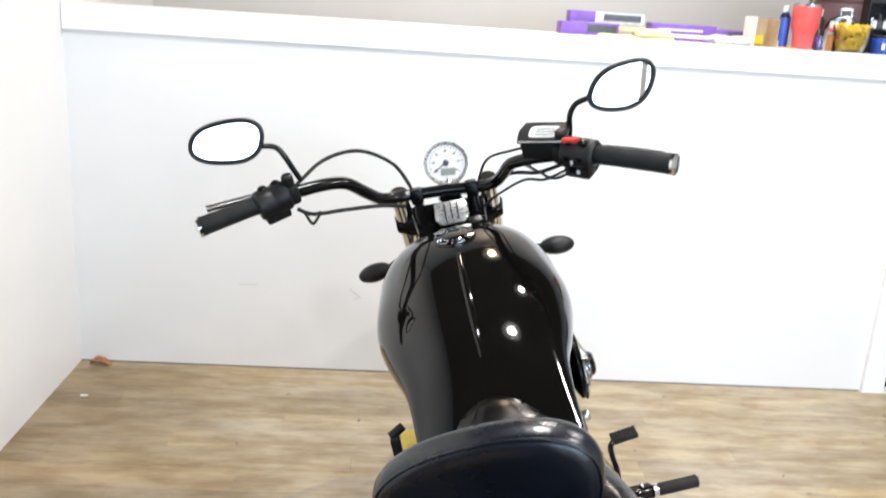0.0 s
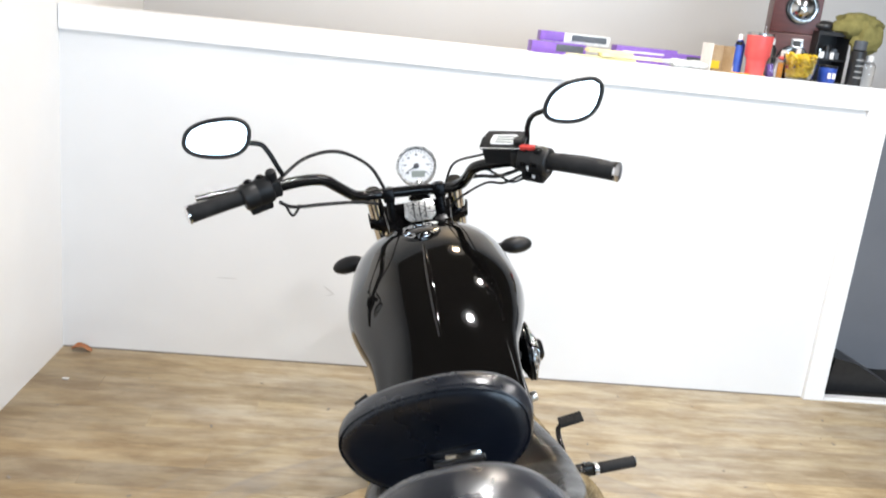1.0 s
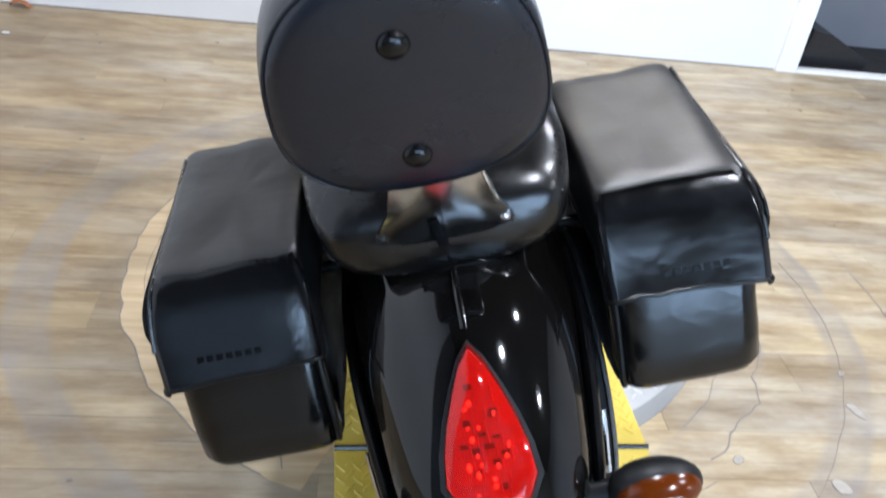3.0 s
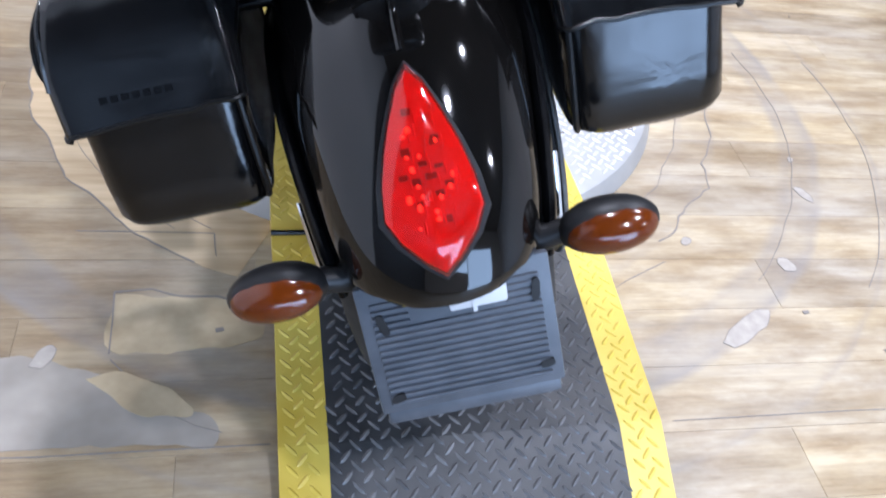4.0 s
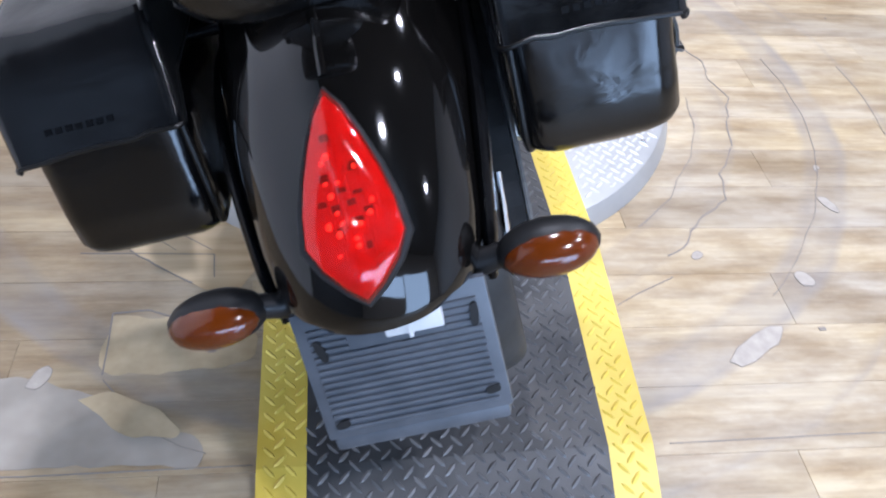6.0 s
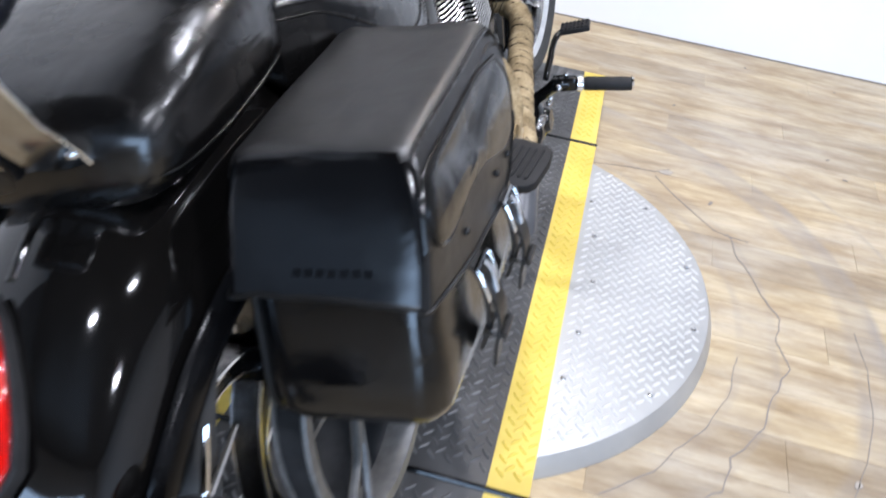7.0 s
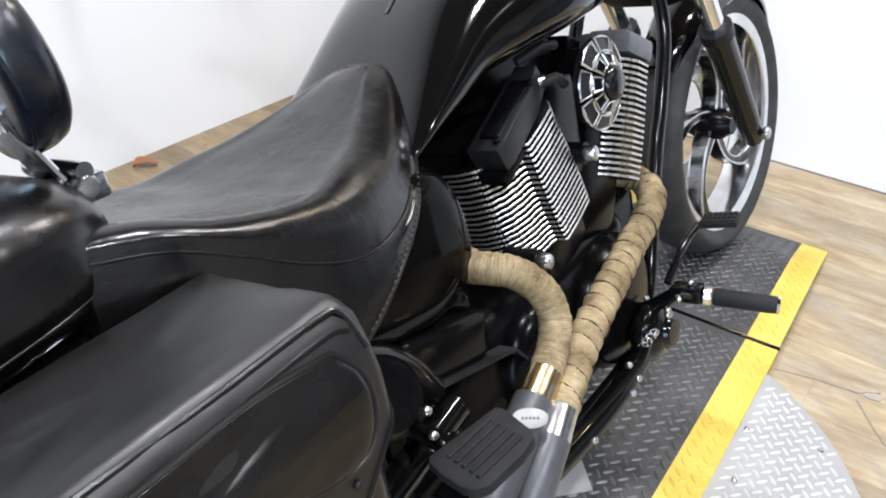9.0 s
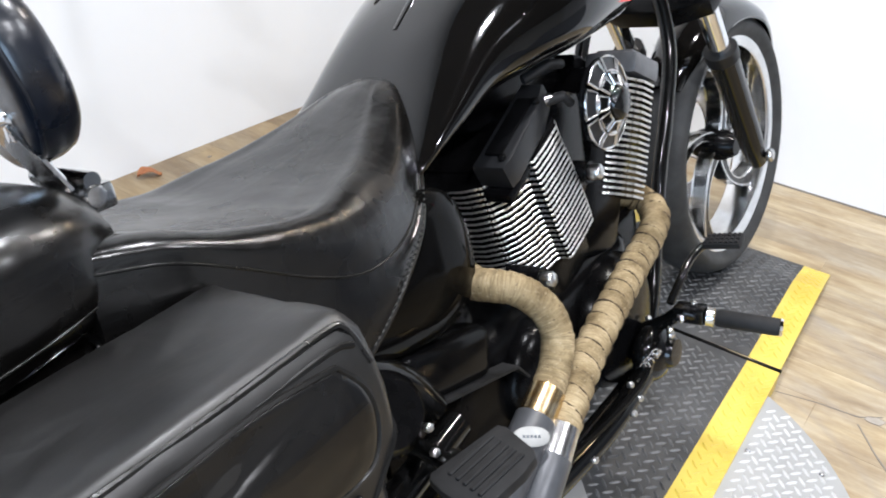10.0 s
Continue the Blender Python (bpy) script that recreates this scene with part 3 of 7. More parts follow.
flap(((BACK - 0.012, -0.285, 0.283), (-1.0, -0.292, 0.255), (-1.176, -0.295, 0.237)), 0.044)
flap(((FRONT + 0.012, -0.284, 0.282), (0.97, -0.282, 0.278), (1.13, -0.280, 0.274)), 0.044)
for y in (BACK - 0.006, FRONT + 0.006):
    part("hinge_rod", tube([(-0.286, y, TOP - 0.001), (0.286, y, TOP - 0.001)], 0.0052, 8), FRAME_BLACK, table, "dark steel hinge rod")
for a, r in ((-60, 0.52), (-32, 0.545), (-8, 0.545), (14, 0.54), (38, 0.54), (58, 0.5), (-45, 0.43), (-28, 0.36), (0, 0.33), (28, 0.36), (46, 0.43), (125, 0.53), (150, 0.54), (180, 0.54), (205, 0.54), (232, 0.53)):
    p = (r * math.cos(radians(a)), r * math.sin(radians(a)), DISC + 0.0015)
    bolt("disc_bolt", p, (0, 0, 1), 0.006, table, DULL_CHROME, 0.003)


# ------------------------------------------------------------------ the motorcycle
bike = thing("motorcycle", "black cruiser motorcycle leaning on its stand with leather saddlebags", "motorcycle", pose(0.681, 0, 0.045, 0, -16.5, 0))
RAKE = radians(33)
AXIS = Vector((0, -math.sin(RAKE), math.cos(RAKE)))
PIVOT = Vector((0, 2.36, 0.90))
STEER = Matrix.Translation(PIVOT) @ Matrix.Rotation(radians(-4), 4, AXIS) @ Matrix.Translation(-PIVOT)
FRONT_AXLE, REAR_AXLE, R_FRONT, R_REAR = Vector((0, 2.742, 0.308)), Vector((0, 1.09, 0.305)), 0.308, 0.318


def wheel(name, radius, half, lip, parent, m, label, metal):
    rim_r = radius - lip
    rim = part(name, lathe([(rim_r - 0.022, half * 0.35), (rim_r - 0.020, half * 0.62), (rim_r - 0.012, half * 0.72), (rim_r + 0.006, half * 0.78), (rim_r + 0.008, half * 0.70), (rim_r - 0.006, half * 0.6),
                            (rim_r - 0.012, 0), (rim_r - 0.006, -half * 0.6), (rim_r + 0.008, -half * 0.70), (rim_r + 0.006, -half * 0.78), (rim_r - 0.012, -half * 0.72), (rim_r - 0.020, -half * 0.62), (rim_r - 0.022, -half * 0.35), (rim_r - 0.022, half * 0.35)], 72), metal, parent, label)
    rim.matrix_basis = m
    prof = []
    for k in range(25):
        a = radians(-118 + 236 * k / 24)
        prof.append((rim_r + lip * 0.42 + (lip * 0.58) * math.copysign(abs(math.cos(a)) ** 0.8, math.cos(a)) if abs(a) < radians(90) else rim_r + lip * 0.42 * (1 - (abs(a) - radians(90)) / radians(28)), half * math.sin(a) if abs(a) < radians(90) else math.copysign(half * (1 - 0.25 * (abs(a) - radians(90)) / radians(28)), a)))
    part("tyre", lathe(prof, 84), TYRE, rim, "black rubber tyre")
    hub = lathe([(0.0, half * 0.95), (0.022, half * 0.95), (0.025, half * 0.85), (0.036, half * 0.5), (0.040, 0.0), (0.036, -half * 0.5), (0.025, -half * 0.85), (0.022, -half * 0.95), (0, -half * 0.95)], 32)
    part("hub", hub, ENGINE_BLACK, rim, "black wheel hub")
    out = rim_r - 0.012
    width = min(half * 0.62, 0.040)
    turn = Matrix.Rotation(radians(90), 4, "Y") @ Matrix.Rotation(radians(90), 4, "Z")
    for k in range(5):
        left, right = [], []
        for i in range(13):
            t = i / 12
            r = 0.036 + (out - 0.036) * t
            a = radians(72 * k + 38 * t**1.25)
            w = 0.034 - 0.016 * math.sin(math.pi * min(1, t * 1.15)) + 0.030 * max(0.0, t - 0.6) ** 1.5 * 4
            left.append((r * math.cos(a + w * 0.5 / r), r * math.sin(a + w * 0.5 / r)))
            right.append((r * math.cos(a - w * 0.5 / r), r * math.sin(a - w * 0.5 / r)))
        sp = part("spoke", moved(prism(left + right[::-1], width, 0.003, 1), turn), FRAME_BLACK, rim, "black spoke with polished edges", angle=30)
        mix = lambda f: [(p[0] * f + q[0] * (1 - f), p[1] * f + q[1] * (1 - f)) for p, q in zip(left, right)]
        for f, g in ((1.0, 0.84), (0.16, 0.0)):
            part("spoke_edge", moved(prism(mix(f) + mix(g)[::-1], width + 0.002), turn), POLISHED, sp, "bright machined spoke edge", smooth=False)
    for q in (-1, 1) if metal is DARK_RIM else ():
        bead = [(rim_r - 0.004, half * 0.80), (rim_r + 0.005, half * 0.815), (rim_r + 0.012, half * 0.80), (rim_r + 0.012, half * 0.76), (rim_r - 0.004, half * 0.76), (rim_r - 0.004, half * 0.80)]
        part("rim_lip", lathe([(r, x * q) for r, x in bead], 72), ALU, rim, "machined rim lip")
    return rim


front_wheel = wheel("front_wheel", R_FRONT, 0.060, 0.058, bike, STEER @ Matrix.Translation(FRONT_AXLE), "polished five-spoke front wheel", POLISHED)
rear_wheel = wheel("rear_wheel", R_REAR, 0.120, 0.062, bike, Matrix.Translation(REAR_AXLE), "dark painted rear wheel with polished lips and a wide tyre", DARK_RIM)
for x in (-0.062,):
    rotor = lathe([(0.100, x - 0.0025), (0.142, x - 0.0025), (0.142, x + 0.0025), (0.100, x + 0.0025), (0.100, x - 0.0025)], 64)
    part("brake_disc", rotor, DULL_CHROME, front_wheel, "steel brake disc")
pulley = part("drive_pulley", lathe([(0.176, 0.160), (0.190, 0.160), (0.192, 0.157), (0.1915, 0.1545), (0.184, 0.153), (0.183, 0.126), (0.191, 0.1245), (0.1915, 0.122), (0.188, 0.120), (0.174, 0.121), (0.172, 0.140), (0.174, 0.158), (0.176, 0.160)], 72), PULLEY_GREY, rear_wheel, "grey toothed drive pulley")
for k in range(5):
    a = radians(14 + 72 * k)
    for da in (-0.16, 0.16):
        part("pulley_spoke", tube([(0.132, 0.045 * math.cos(a), 0.045 * math.sin(a)), (0.146, 0.11 * math.cos(a + da * 0.6), 0.11 * math.sin(a + da * 0.6)), (0.150, 0.176 * math.cos(a + da), 0.176 * math.sin(a + da))], 0.0065, 8), PULLEY_GREY, pulley)
part("pulley_hub", lathe([(0, 0.150), (0.030, 0.150), (0.048, 0.144), (0.052, 0.130), (0, 0.125)], 32), ENGINE_BLACK, pulley)
part("axle_nut", lathe([(0, 0.176), (0.013, 0.176), (0.016, 0.172), (0.016, 0.150), (0, 0.150)], 6), STEEL_BOLT, pulley, "zinc axle nut", smooth=False)

# drive belt on the right side
belt_line = []
for k in range(25):
    a = radians(62 + 236 * k / 24)
    belt_line.append((0.1395, REAR_AXLE.y + 0.1865 * math.cos(a), REAR_AXLE.z + 0.1865 * math.sin(a)))
belt_line += [(0.1395, 1.62, 0.225), (0.1395, 1.665, 0.26), (0.1395, 1.67, 0.30), (0.1395, 1.62, 0.36)]
rings = []
for i, p in enumerate(belt_line):
    c = Vector(p)
    t = (Vector(belt_line[(i + 1) % len(belt_line)]) - Vector(belt_line[i - 1])).normalized()
    n = t.cross(Vector((1, 0, 0)))
    rings.append([c + Vector((dx, 0, 0)) + n * dn for dx, dn in ((-0.013, -0.002), (0.013, -0.002), (0.013, 0.002), (-0.013, 0.002))])
part("drive_belt", loft(rings, loop=True), RUBBER, bike, "black rubber drive belt", smooth=False)

# fork, clamps and front mudguard
for s in (-1, 1):
    base = Vector((0.104 * s, FRONT_AXLE.y - 0.012, FRONT_AXLE.z - 0.012))
    low, knee, top = base - AXIS * 0.03, base + AXIS * 0.315, base + AXIS * 0.80
    leg = part("fork_slider", tube([low, low + AXIS * 0.012, base + AXIS * 0.05, base + AXIS * 0.30, knee], [0.018, 0.025, 0.027, 0.031, 0.034], 18), FRAME_BLACK, bike, "black fork slider")
    leg.matrix_basis = STEER
    part("fork_seal", tube([knee - AXIS * 0.004, knee + AXIS * 0.022], 0.0345, 18), PLASTIC, leg)
    part("fork_tube", tube([knee, top], 0.0215, 18), CHROME, leg, "chrome fork tube")
    bolt("axle_nut", base + Vector((0.034 * s, 0, 0)), (s, 0, 0), 0.015, leg, DULL_CHROME, 0.016)
    if s < 0:
        part("brake_caliper", moved(box(-0.028, 0.018, -0.05, 0.05, -0.035, 0.035, 0.012), Matrix.Translation(base + Vector((-0.028 * s, -0.105, 0.085))) @ Matrix.Rotation(radians(35), 4, "X")), ENGINE_BLACK, leg)
for name, d, depth in (("upper_clamp", 0.70, 0.026), ("lower_clamp", 0.47, 0.040)):
    c = Vector((0, FRONT_AXLE.y - 0.012, FRONT_AXLE.z - 0.012)) + AXIS * d
    cl = part(name, moved(prism([(-0.128, -0.022), (-0.06, -0.055), (0.06, -0.055), (0.128, -0.022), (0.132, 0.014), (0.10, 0.034), (-0.10, 0.034), (-0.132, 0.014)], depth, 0.006), place_at(c, (1, 0, 0), AXIS)), ENGINE_BLACK, bike)
    cl.matrix_basis = STEER
mud = []
for k in range(29):
    a = radians(30 + 112 * k / 28)
    r = 0.342
    c = FRONT_AXLE + Vector((0, r * math.cos(a), r * math.sin(a)))
    n = Vector((0, math.cos(a), math.sin(a)))
    fade = min(1.0, 0.55 + 1.6 * min(k, 28 - k) / 28)
    ring = []
    for lay in (0.0, -0.004):
        arc = [(math.sin(radians(q)), 1 - math.cos(radians(q))) for q in range(-84, 85, 12)]
        pts = [c + n * lay + Vector((1, 0, 0)) * sx * (0.073 + lay * 0.5) * fade - n * dz * 0.055 * fade for sx, dz in arc]
        ring += pts if lay == 0 else pts[::-1]
    mud.append(ring)
mudguard = part("front_mudguard", loft(mud), PAINT, bike, "gloss black front mudguard")
mudguard.matrix_basis = STEER

# handlebar, controls, mirrors, gauge
bar_line = [(-0.36, 2.018, 1.073), (-0.30, 2.050, 1.073), (-0.24, 2.080, 1.070), (-0.195, 2.105, 1.058), (-0.165, 2.140, 1.025), (-0.135, 2.180, 0.993), (-0.085, 2.205, 0.982), (0, 2.212, 0.973), (0.075, 2.205, 0.966), (0.112, 2.170, 0.975), (0.130, 2.120, 1.000), (0.146, 2.072, 1.026), (0.185, 2.030, 1.036), (0.24, 1.978, 1.040), (0.30, 1.922, 1.036)]
part("handlebar", tube(spline(bar_line, 6), 0.0132, 14), FRAME_BLACK, bike, "black handlebar")
grips = (((-0.352, 2.022, 1.073), (-0.476, 1.972, 1.064)), ((0.290, 1.930, 1.037), (0.408, 1.832, 1.008)))
for a, b in grips:
    a, b = Vector(a), Vector(b)
    g = part("grip", tube([a, a.lerp(b, 0.02), a.lerp(b, 0.3), a.lerp(b, 0.75), a.lerp(b, 0.97), b], [0.016, 0.0185, 0.0178, 0.0186, 0.0195, 0.018], 20), RUBBER, bike, "black rubber grip")
    d = (b - a).normalized()
    part("grip_cap", tube([b - d * 0.002, b + d * 0.003, b + d * 0.006], [0.0205, 0.0205, 0.015], 20), CHROME, g, "chrome grip end")
    part("grip_collar", tube([a - d * 0.012, a + d * 0.004], 0.0215, 20), DULL_CHROME, g)
for side, p, d in ((-1, (-0.335, 2.030, 1.072), (-0.92, -0.38, 0.0)), (1, (0.268, 1.950, 1.040), (0.75, -0.62, -0.15))):
    m = place_at(p, d, (0, -0.35, 0.93))
    drum = moved(lathe([(0.0, -0.034), (0.026, -0.034), (0.030, -0.030), (0.0315, -0.006), (0.030, -0.003), (0.030, 0.003), (0.0315, 0.006), (0.030, 0.030), (0.026, 0.034), (0.0, 0.034)], 28, "X"), m)
    housing = part("switch_housing", joined(drum, moved(box(-0.024, 0.028, -0.027, 0.020, -0.040, 0.004, 0.006), m), moved(box(-0.052, -0.028, -0.021, 0.022, -0.020, 0.020, 0.008), m)), PLASTIC, bike, "black switch housing")
    part("mirror_boss", moved(lathe([(0, -0.01), (0.011, -0.01), (0.012, 0.012), (0.008, 0.016), (0, 0.016)], 16, "Z"), m @ Matrix.Translation((-0.040, 0.004, 0.028))), PLASTIC, housing)
    part("switch_mark", moved(box(0.006, 0.012, -0.0325, -0.0300, -0.024, -0.017), m), PLAIN_MARK, housing, "white switch mark", smooth=False)
    part("switch_mark", moved(box(-0.006, -0.002, -0.0325, -0.0290, -0.006, 0.002), m), PLAIN_MARK, housing, "white switch mark", smooth=False)
    for k, (u, w) in enumerate(((-0.014, 0.004), (0.010, 0.006), (-0.004, -0.020), (0.014, -0.022))):
        part("switch", moved(box(u - 0.007, u + 0.007, -0.031, -0.022, w - 0.005, w + 0.005, 0.002), m), ENGINE_BLACK if k < 3 else PLASTIC, housing)
    for u in (-0.016, 0.012):
        part("switch_dial", moved(blob(0.010, 0.010, 0.006, 14), m @ Matrix.Translation((u, -0.008, 0.029))), ENGINE_BLACK, housing)
    if side > 0:
        part("kill_switch", moved(prism(oval(0.017, 0.0050, 2.4, 20), 0.010, 0.002), m @ Matrix.Translation((-0.012, -0.010, 0.034)) @ Matrix.Rotation(radians(20), 4, "Z")), RED_PLASTIC, housing, "red kill switch")
# levers
for pts in (((-0.325, 2.070, 1.078), (-0.37, 2.075, 1.080), (-0.43, 2.055, 1.082), (-0.470, 2.035, 1.084)), ((0.275, 2.000, 1.038), (0.32, 1.975, 1.034), (0.37, 1.935, 1.024), (0.408, 1.895, 1.014))):
    part("lever", tube(spline(pts, 5), [0.0046] * 15 + [0.0052], 10, squash=1.5), DULL_CHROME, bike, "polished hand lever")
# brake fluid reservoir
m = place_at((0.212, 1.992, 1.085), (0.86, -0.5, -0.05), (-0.1, -0.42, 0.90))
res = part("brake_reservoir", moved(prism([(-0.042, -0.026), (0.042, -0.026), (0.046, 0.0), (0.040, 0.028), (-0.040, 0.028), (-0.048, 0.004)], 0.040, 0.004), m @ Matrix.Translation((0, 0, -0.022))), PLASTIC, bike, "black brake fluid reservoir")
part("reservoir_lid", moved(prism([(-0.046, -0.029), (0.046, -0.029), (0.050, 0.0), (0.043, 0.031), (-0.043, 0.031), (-0.051, 0.004)], 0.005, 0.0015), m @ Matrix.Translation((0, 0, 0.001))), PLASTIC, res)
part("lid_edge", moved(tube([(-0.046, -0.029, 0), (0.046, -0.029, 0), (0.050, 0.0, 0), (0.043, 0.031, 0), (-0.043, 0.031, 0), (-0.051, 0.004, 0)], 0.0013, 6, loop=True), m @ Matrix.Translation((0, 0, 0.0035))), CHROME, res, "bright lid edge")
part("warning_plate", moved(prism(oval(0.030, 0.017, 5, 24), 0.0016), m @ Matrix.Translation((0.002, 0.001, 0.0045))), WHITE_DIAL, res, "white warning plate", smooth=False)
for k in range(3):
    part("print_bar", moved(box(-0.018, 0.020, -0.0022, 0.0022, 0, 0.0008), m @ Matrix.Translation((0.002, -0.009 + 0.009 * k, 0.0053))), LCD, res, "unreadable printed bar", smooth=False)


def mirror(centre, a, b, tilt, aim, stem, shear):
    out = [(x + shear * y, y * (1 + 0.12 * x / a)) for x, y in oval(a, b, 2.5, 40)]
    m = place_at(centre, (math.cos(radians(tilt)), 0.0, math.sin(radians(tilt))), aim)
    shell = part("mirror", moved(tube([(x, y, 0) for x, y in out], 0.0052, 10, loop=True), m), PLASTIC, bike, "black oval mirror")
    bm = loft([[(x * k, y * k, h) for x, y in out] for k, h in ((1.02, -0.001), (1.0, -0.012), (0.8, -0.022), (0.4, -0.027))])
    part("mirror_back", moved(bm, m), PLASTIC, shell)
    part("mirror_glass", moved(prism([(x * 0.99, y * 0.99) for x, y in out], 0.002), m @ Matrix.Translation((0, 0, 0.0005))), MIRROR, shell, "clear mirror glass", smooth=False)
    part("mirror_stem", tube(spline(stem, 6), 0.0058, 10), FRAME_BLACK, shell)


mirror((-0.390, 2.025, 1.205), 0.067, 0.039, -9, (0.13, -0.98, 0.07), [(-0.275, 2.055, 1.095), (-0.283, 2.050, 1.120), (-0.292, 2.045, 1.150), (-0.305, 2.045, 1.172), (-0.335, 2.035, 1.183), (-0.365, 2.045, 1.192)], 0.22)
mirror((0.362, 1.935, 1.150), 0.055, 0.041, -6, (-0.03, -0.99, 0.07), [(0.255, 1.985, 1.055), (0.262, 1.985, 1.085), (0.266, 1.980, 1.110), (0.280, 1.975, 1.130), (0.308, 1.955, 1.140), (0.335, 1.950, 1.150)], 0.42)
for x, y, z in ((-0.062, 2.206, 0.976), (0.060, 2.208, 0.966)):
    part("bar_clamp", joined(box(x - 0.014, x + 0.014, y - 0.019, y + 0.019, z - 0.018, z + 0.017, 0.007), moved(lathe([(0, -0.04), (0.013, -0.04), (0.010, 0.02), (0, 0.02)], 16, "Z"), Matrix.Translation((x, y + 0.01, z - 0.03)))), ENGINE_BLACK, bike)
# speedometer
m = place_at((0.018, 2.288, 1.016), (0.985, 0, -0.16), (0.0, -0.90, 0.44))
gauge = part("speedometer", moved(lathe([(0, -0.05), (0.030, -0.048), (0.046, -0.03), (0.050, -0.008), (0.0515, 0.006), (0.0505, 0.010), (0.0455, 0.0095), (0.044, 0.004), (0, 0.004)], 48, "Z"), m), ALU, bike, "chrome speedometer")
part("dial", moved(prism(oval(0.0445, 0.0445, 2, 48), 0.001), m @ Matrix.Translation((0, 0, 0.0052))), WHITE_DIAL, gauge, "white dial", smooth=False)
part("dial_ring", moved(lathe([(0.0440, 0.0058), (0.0462, 0.0062), (0.0462, 0.0092), (0.0440, 0.0070)], 48, "Z"), m), GREY_COVER, gauge, "grey inner ring")
part("dial_hub", moved(prism(oval(0.0068, 0.0068, 2, 20), 0.004, 0.001), m @ Matrix.Translation((0, 0, 0.0075))), DIAL_INK, gauge)
part("display", moved(box(-0.013, 0.020, -0.029, -0.013, 0.0056, 0.0068), m), LCD, gauge, "grey display window", smooth=False)
for k in range(25):
    a = radians(-38 + 256 * k / 24)
    r0, r1 = (0.0335 if k % 2 == 0 else 0.037), 0.0405
    part("dial_mark", moved(box(r0, r1, -0.0006, 0.0006, 0.0057, 0.0062), m @ Matrix.Rotation(a, 4, "Z")), DIAL_INK, gauge, smooth=False)
    if k % 4 == 0:
        part("numeral_bar", moved(box(-0.0032, 0.0032, -0.0017, 0.0017, 0.0057, 0.0062), m @ Matrix.Rotation(a, 4, "Z") @ Matrix.Translation((0.0285, 0, 0)) @ Matrix.Rotation(-a, 4, "Z")), GREY_PLASTIC, gauge, smooth=False)
part("needle", moved(box(0.0, 0.034, -0.0009, 0.0009, 0.0085, 0.0095), m @ Matrix.Rotation(radians(214), 4, "Z")), DIAL_INK, gauge, "dark needle", smooth=False)
part("gauge_foot", tube([(0.016, 2.285, 0.975), (0.010, 2.262, 0.94)], [0.022, 0.028], 12), DULL_CHROME, bike)
# silver slotted plate between the clamps and the tank
m = place_at((0.005, 2.190, 0.925), (0.985, 0.0, -0.05), (0.0, -0.82, 0.57))
plate = part("yoke_cover", moved(prism([(-0.036, 0.026), (-0.038, -0.012), (-0.026, -0.026), (0.026, -0.026), (0.038, -0.012), (0.036, 0.026)], 0.010, 0.003), m), ALU, bike, "silver yoke cover")
for x in (-0.014, 0.0, 0.014):
    part("cover_slot", moved(box(x - 0.0015, x + 0.0015, -0.018, 0.022, 0.0045, 0.0058), m), PLASTIC, plate, smooth=False)
part("yoke_shroud", moved(prism([(-0.085, 0.02), (-0.078, -0.040), (-0.045, -0.055), (0.045, -0.055), (0.078, -0.040), (0.085, 0.02), (0.06, 0.03), (-0.06, 0.03)], 0.04, 0.012), place_at((0.0, 2.235, 0.905), (1, 0, 0), (0, -0.6, 0.8))), ENGINE_BLACK, bike)
# cables
cables = ([(-0.29, 2.06, 1.085), (-0.23, 2.13, 1.112), (-0.16, 2.19, 1.105), (-0.10, 2.235, 1.055), (-0.075, 2.245, 1.0), (-0.06, 2.25, 0.93)],
          [(-0.295, 2.045, 1.040), (-0.27, 2.06, 1.020), (-0.21, 2.10, 1.005), (-0.14, 2.15, 0.985), (-0.09, 2.20, 0.96)],
          [(-0.285, 2.045, 1.035), (-0.275, 2.045, 1.005), (-0.262, 2.05, 1.012), (-0.255, 2.06, 1.022)],
          [(0.235, 1.985, 1.020), (0.19, 2.03, 1.005), (0.15, 2.10, 1.000), (0.10, 2.19, 0.975), (0.06, 2.25, 0.93)],
          [(0.24, 1.975, 1.010), (0.20, 2.02, 0.990), (0.165, 2.08, 0.985), (0.11, 2.17, 0.945), (0.08, 2.22, 0.915)],
          [(0.21, 2.03, 1.06), (0.16, 2.11, 1.045), (0.11, 2.19, 1.025), (0.085, 2.24, 0.98), (0.07, 2.25, 0.93)],
          [(0.25, 1.97, 1.005), (0.215, 1.99, 0.995), (0.19, 2.02, 1.01), (0.165, 2.07, 1.02), (0.13, 2.16, 1.0), (0.09, 2.22, 0.95)])
for k, line in enumerate(cables):
    part("cable", tube(spline(line, 7), 0.0042 if k in (0, 1, 3) else 0.003, 8), RUBBER, bike)
# front indicators
for s, p in ((-1, (-0.205, 2.315, 0.792)), (1, (0.232, 2.300, 0.762))):
    ind = part("front_indicator", moved(blob(0.042, 0.026, 0.022), Matrix.Translation(p) @ Matrix.Rotation(radians(6 * s), 4, "Y")), PLASTIC, bike, "black front indicator shell")
    part("indicator_lens", moved(blob(0.038, 0.023, 0.019), Matrix.Translation((p[0], p[1] + 0.008, p[2]))), AMBER_LENS, ind)
    part("indicator_stalk", tube([(p[0] - 0.03 * s, p[1], p[2]), (0.11 * s, p[1] + 0.05, p[2] + 0.02)], 0.009, 10), PLASTIC, ind)


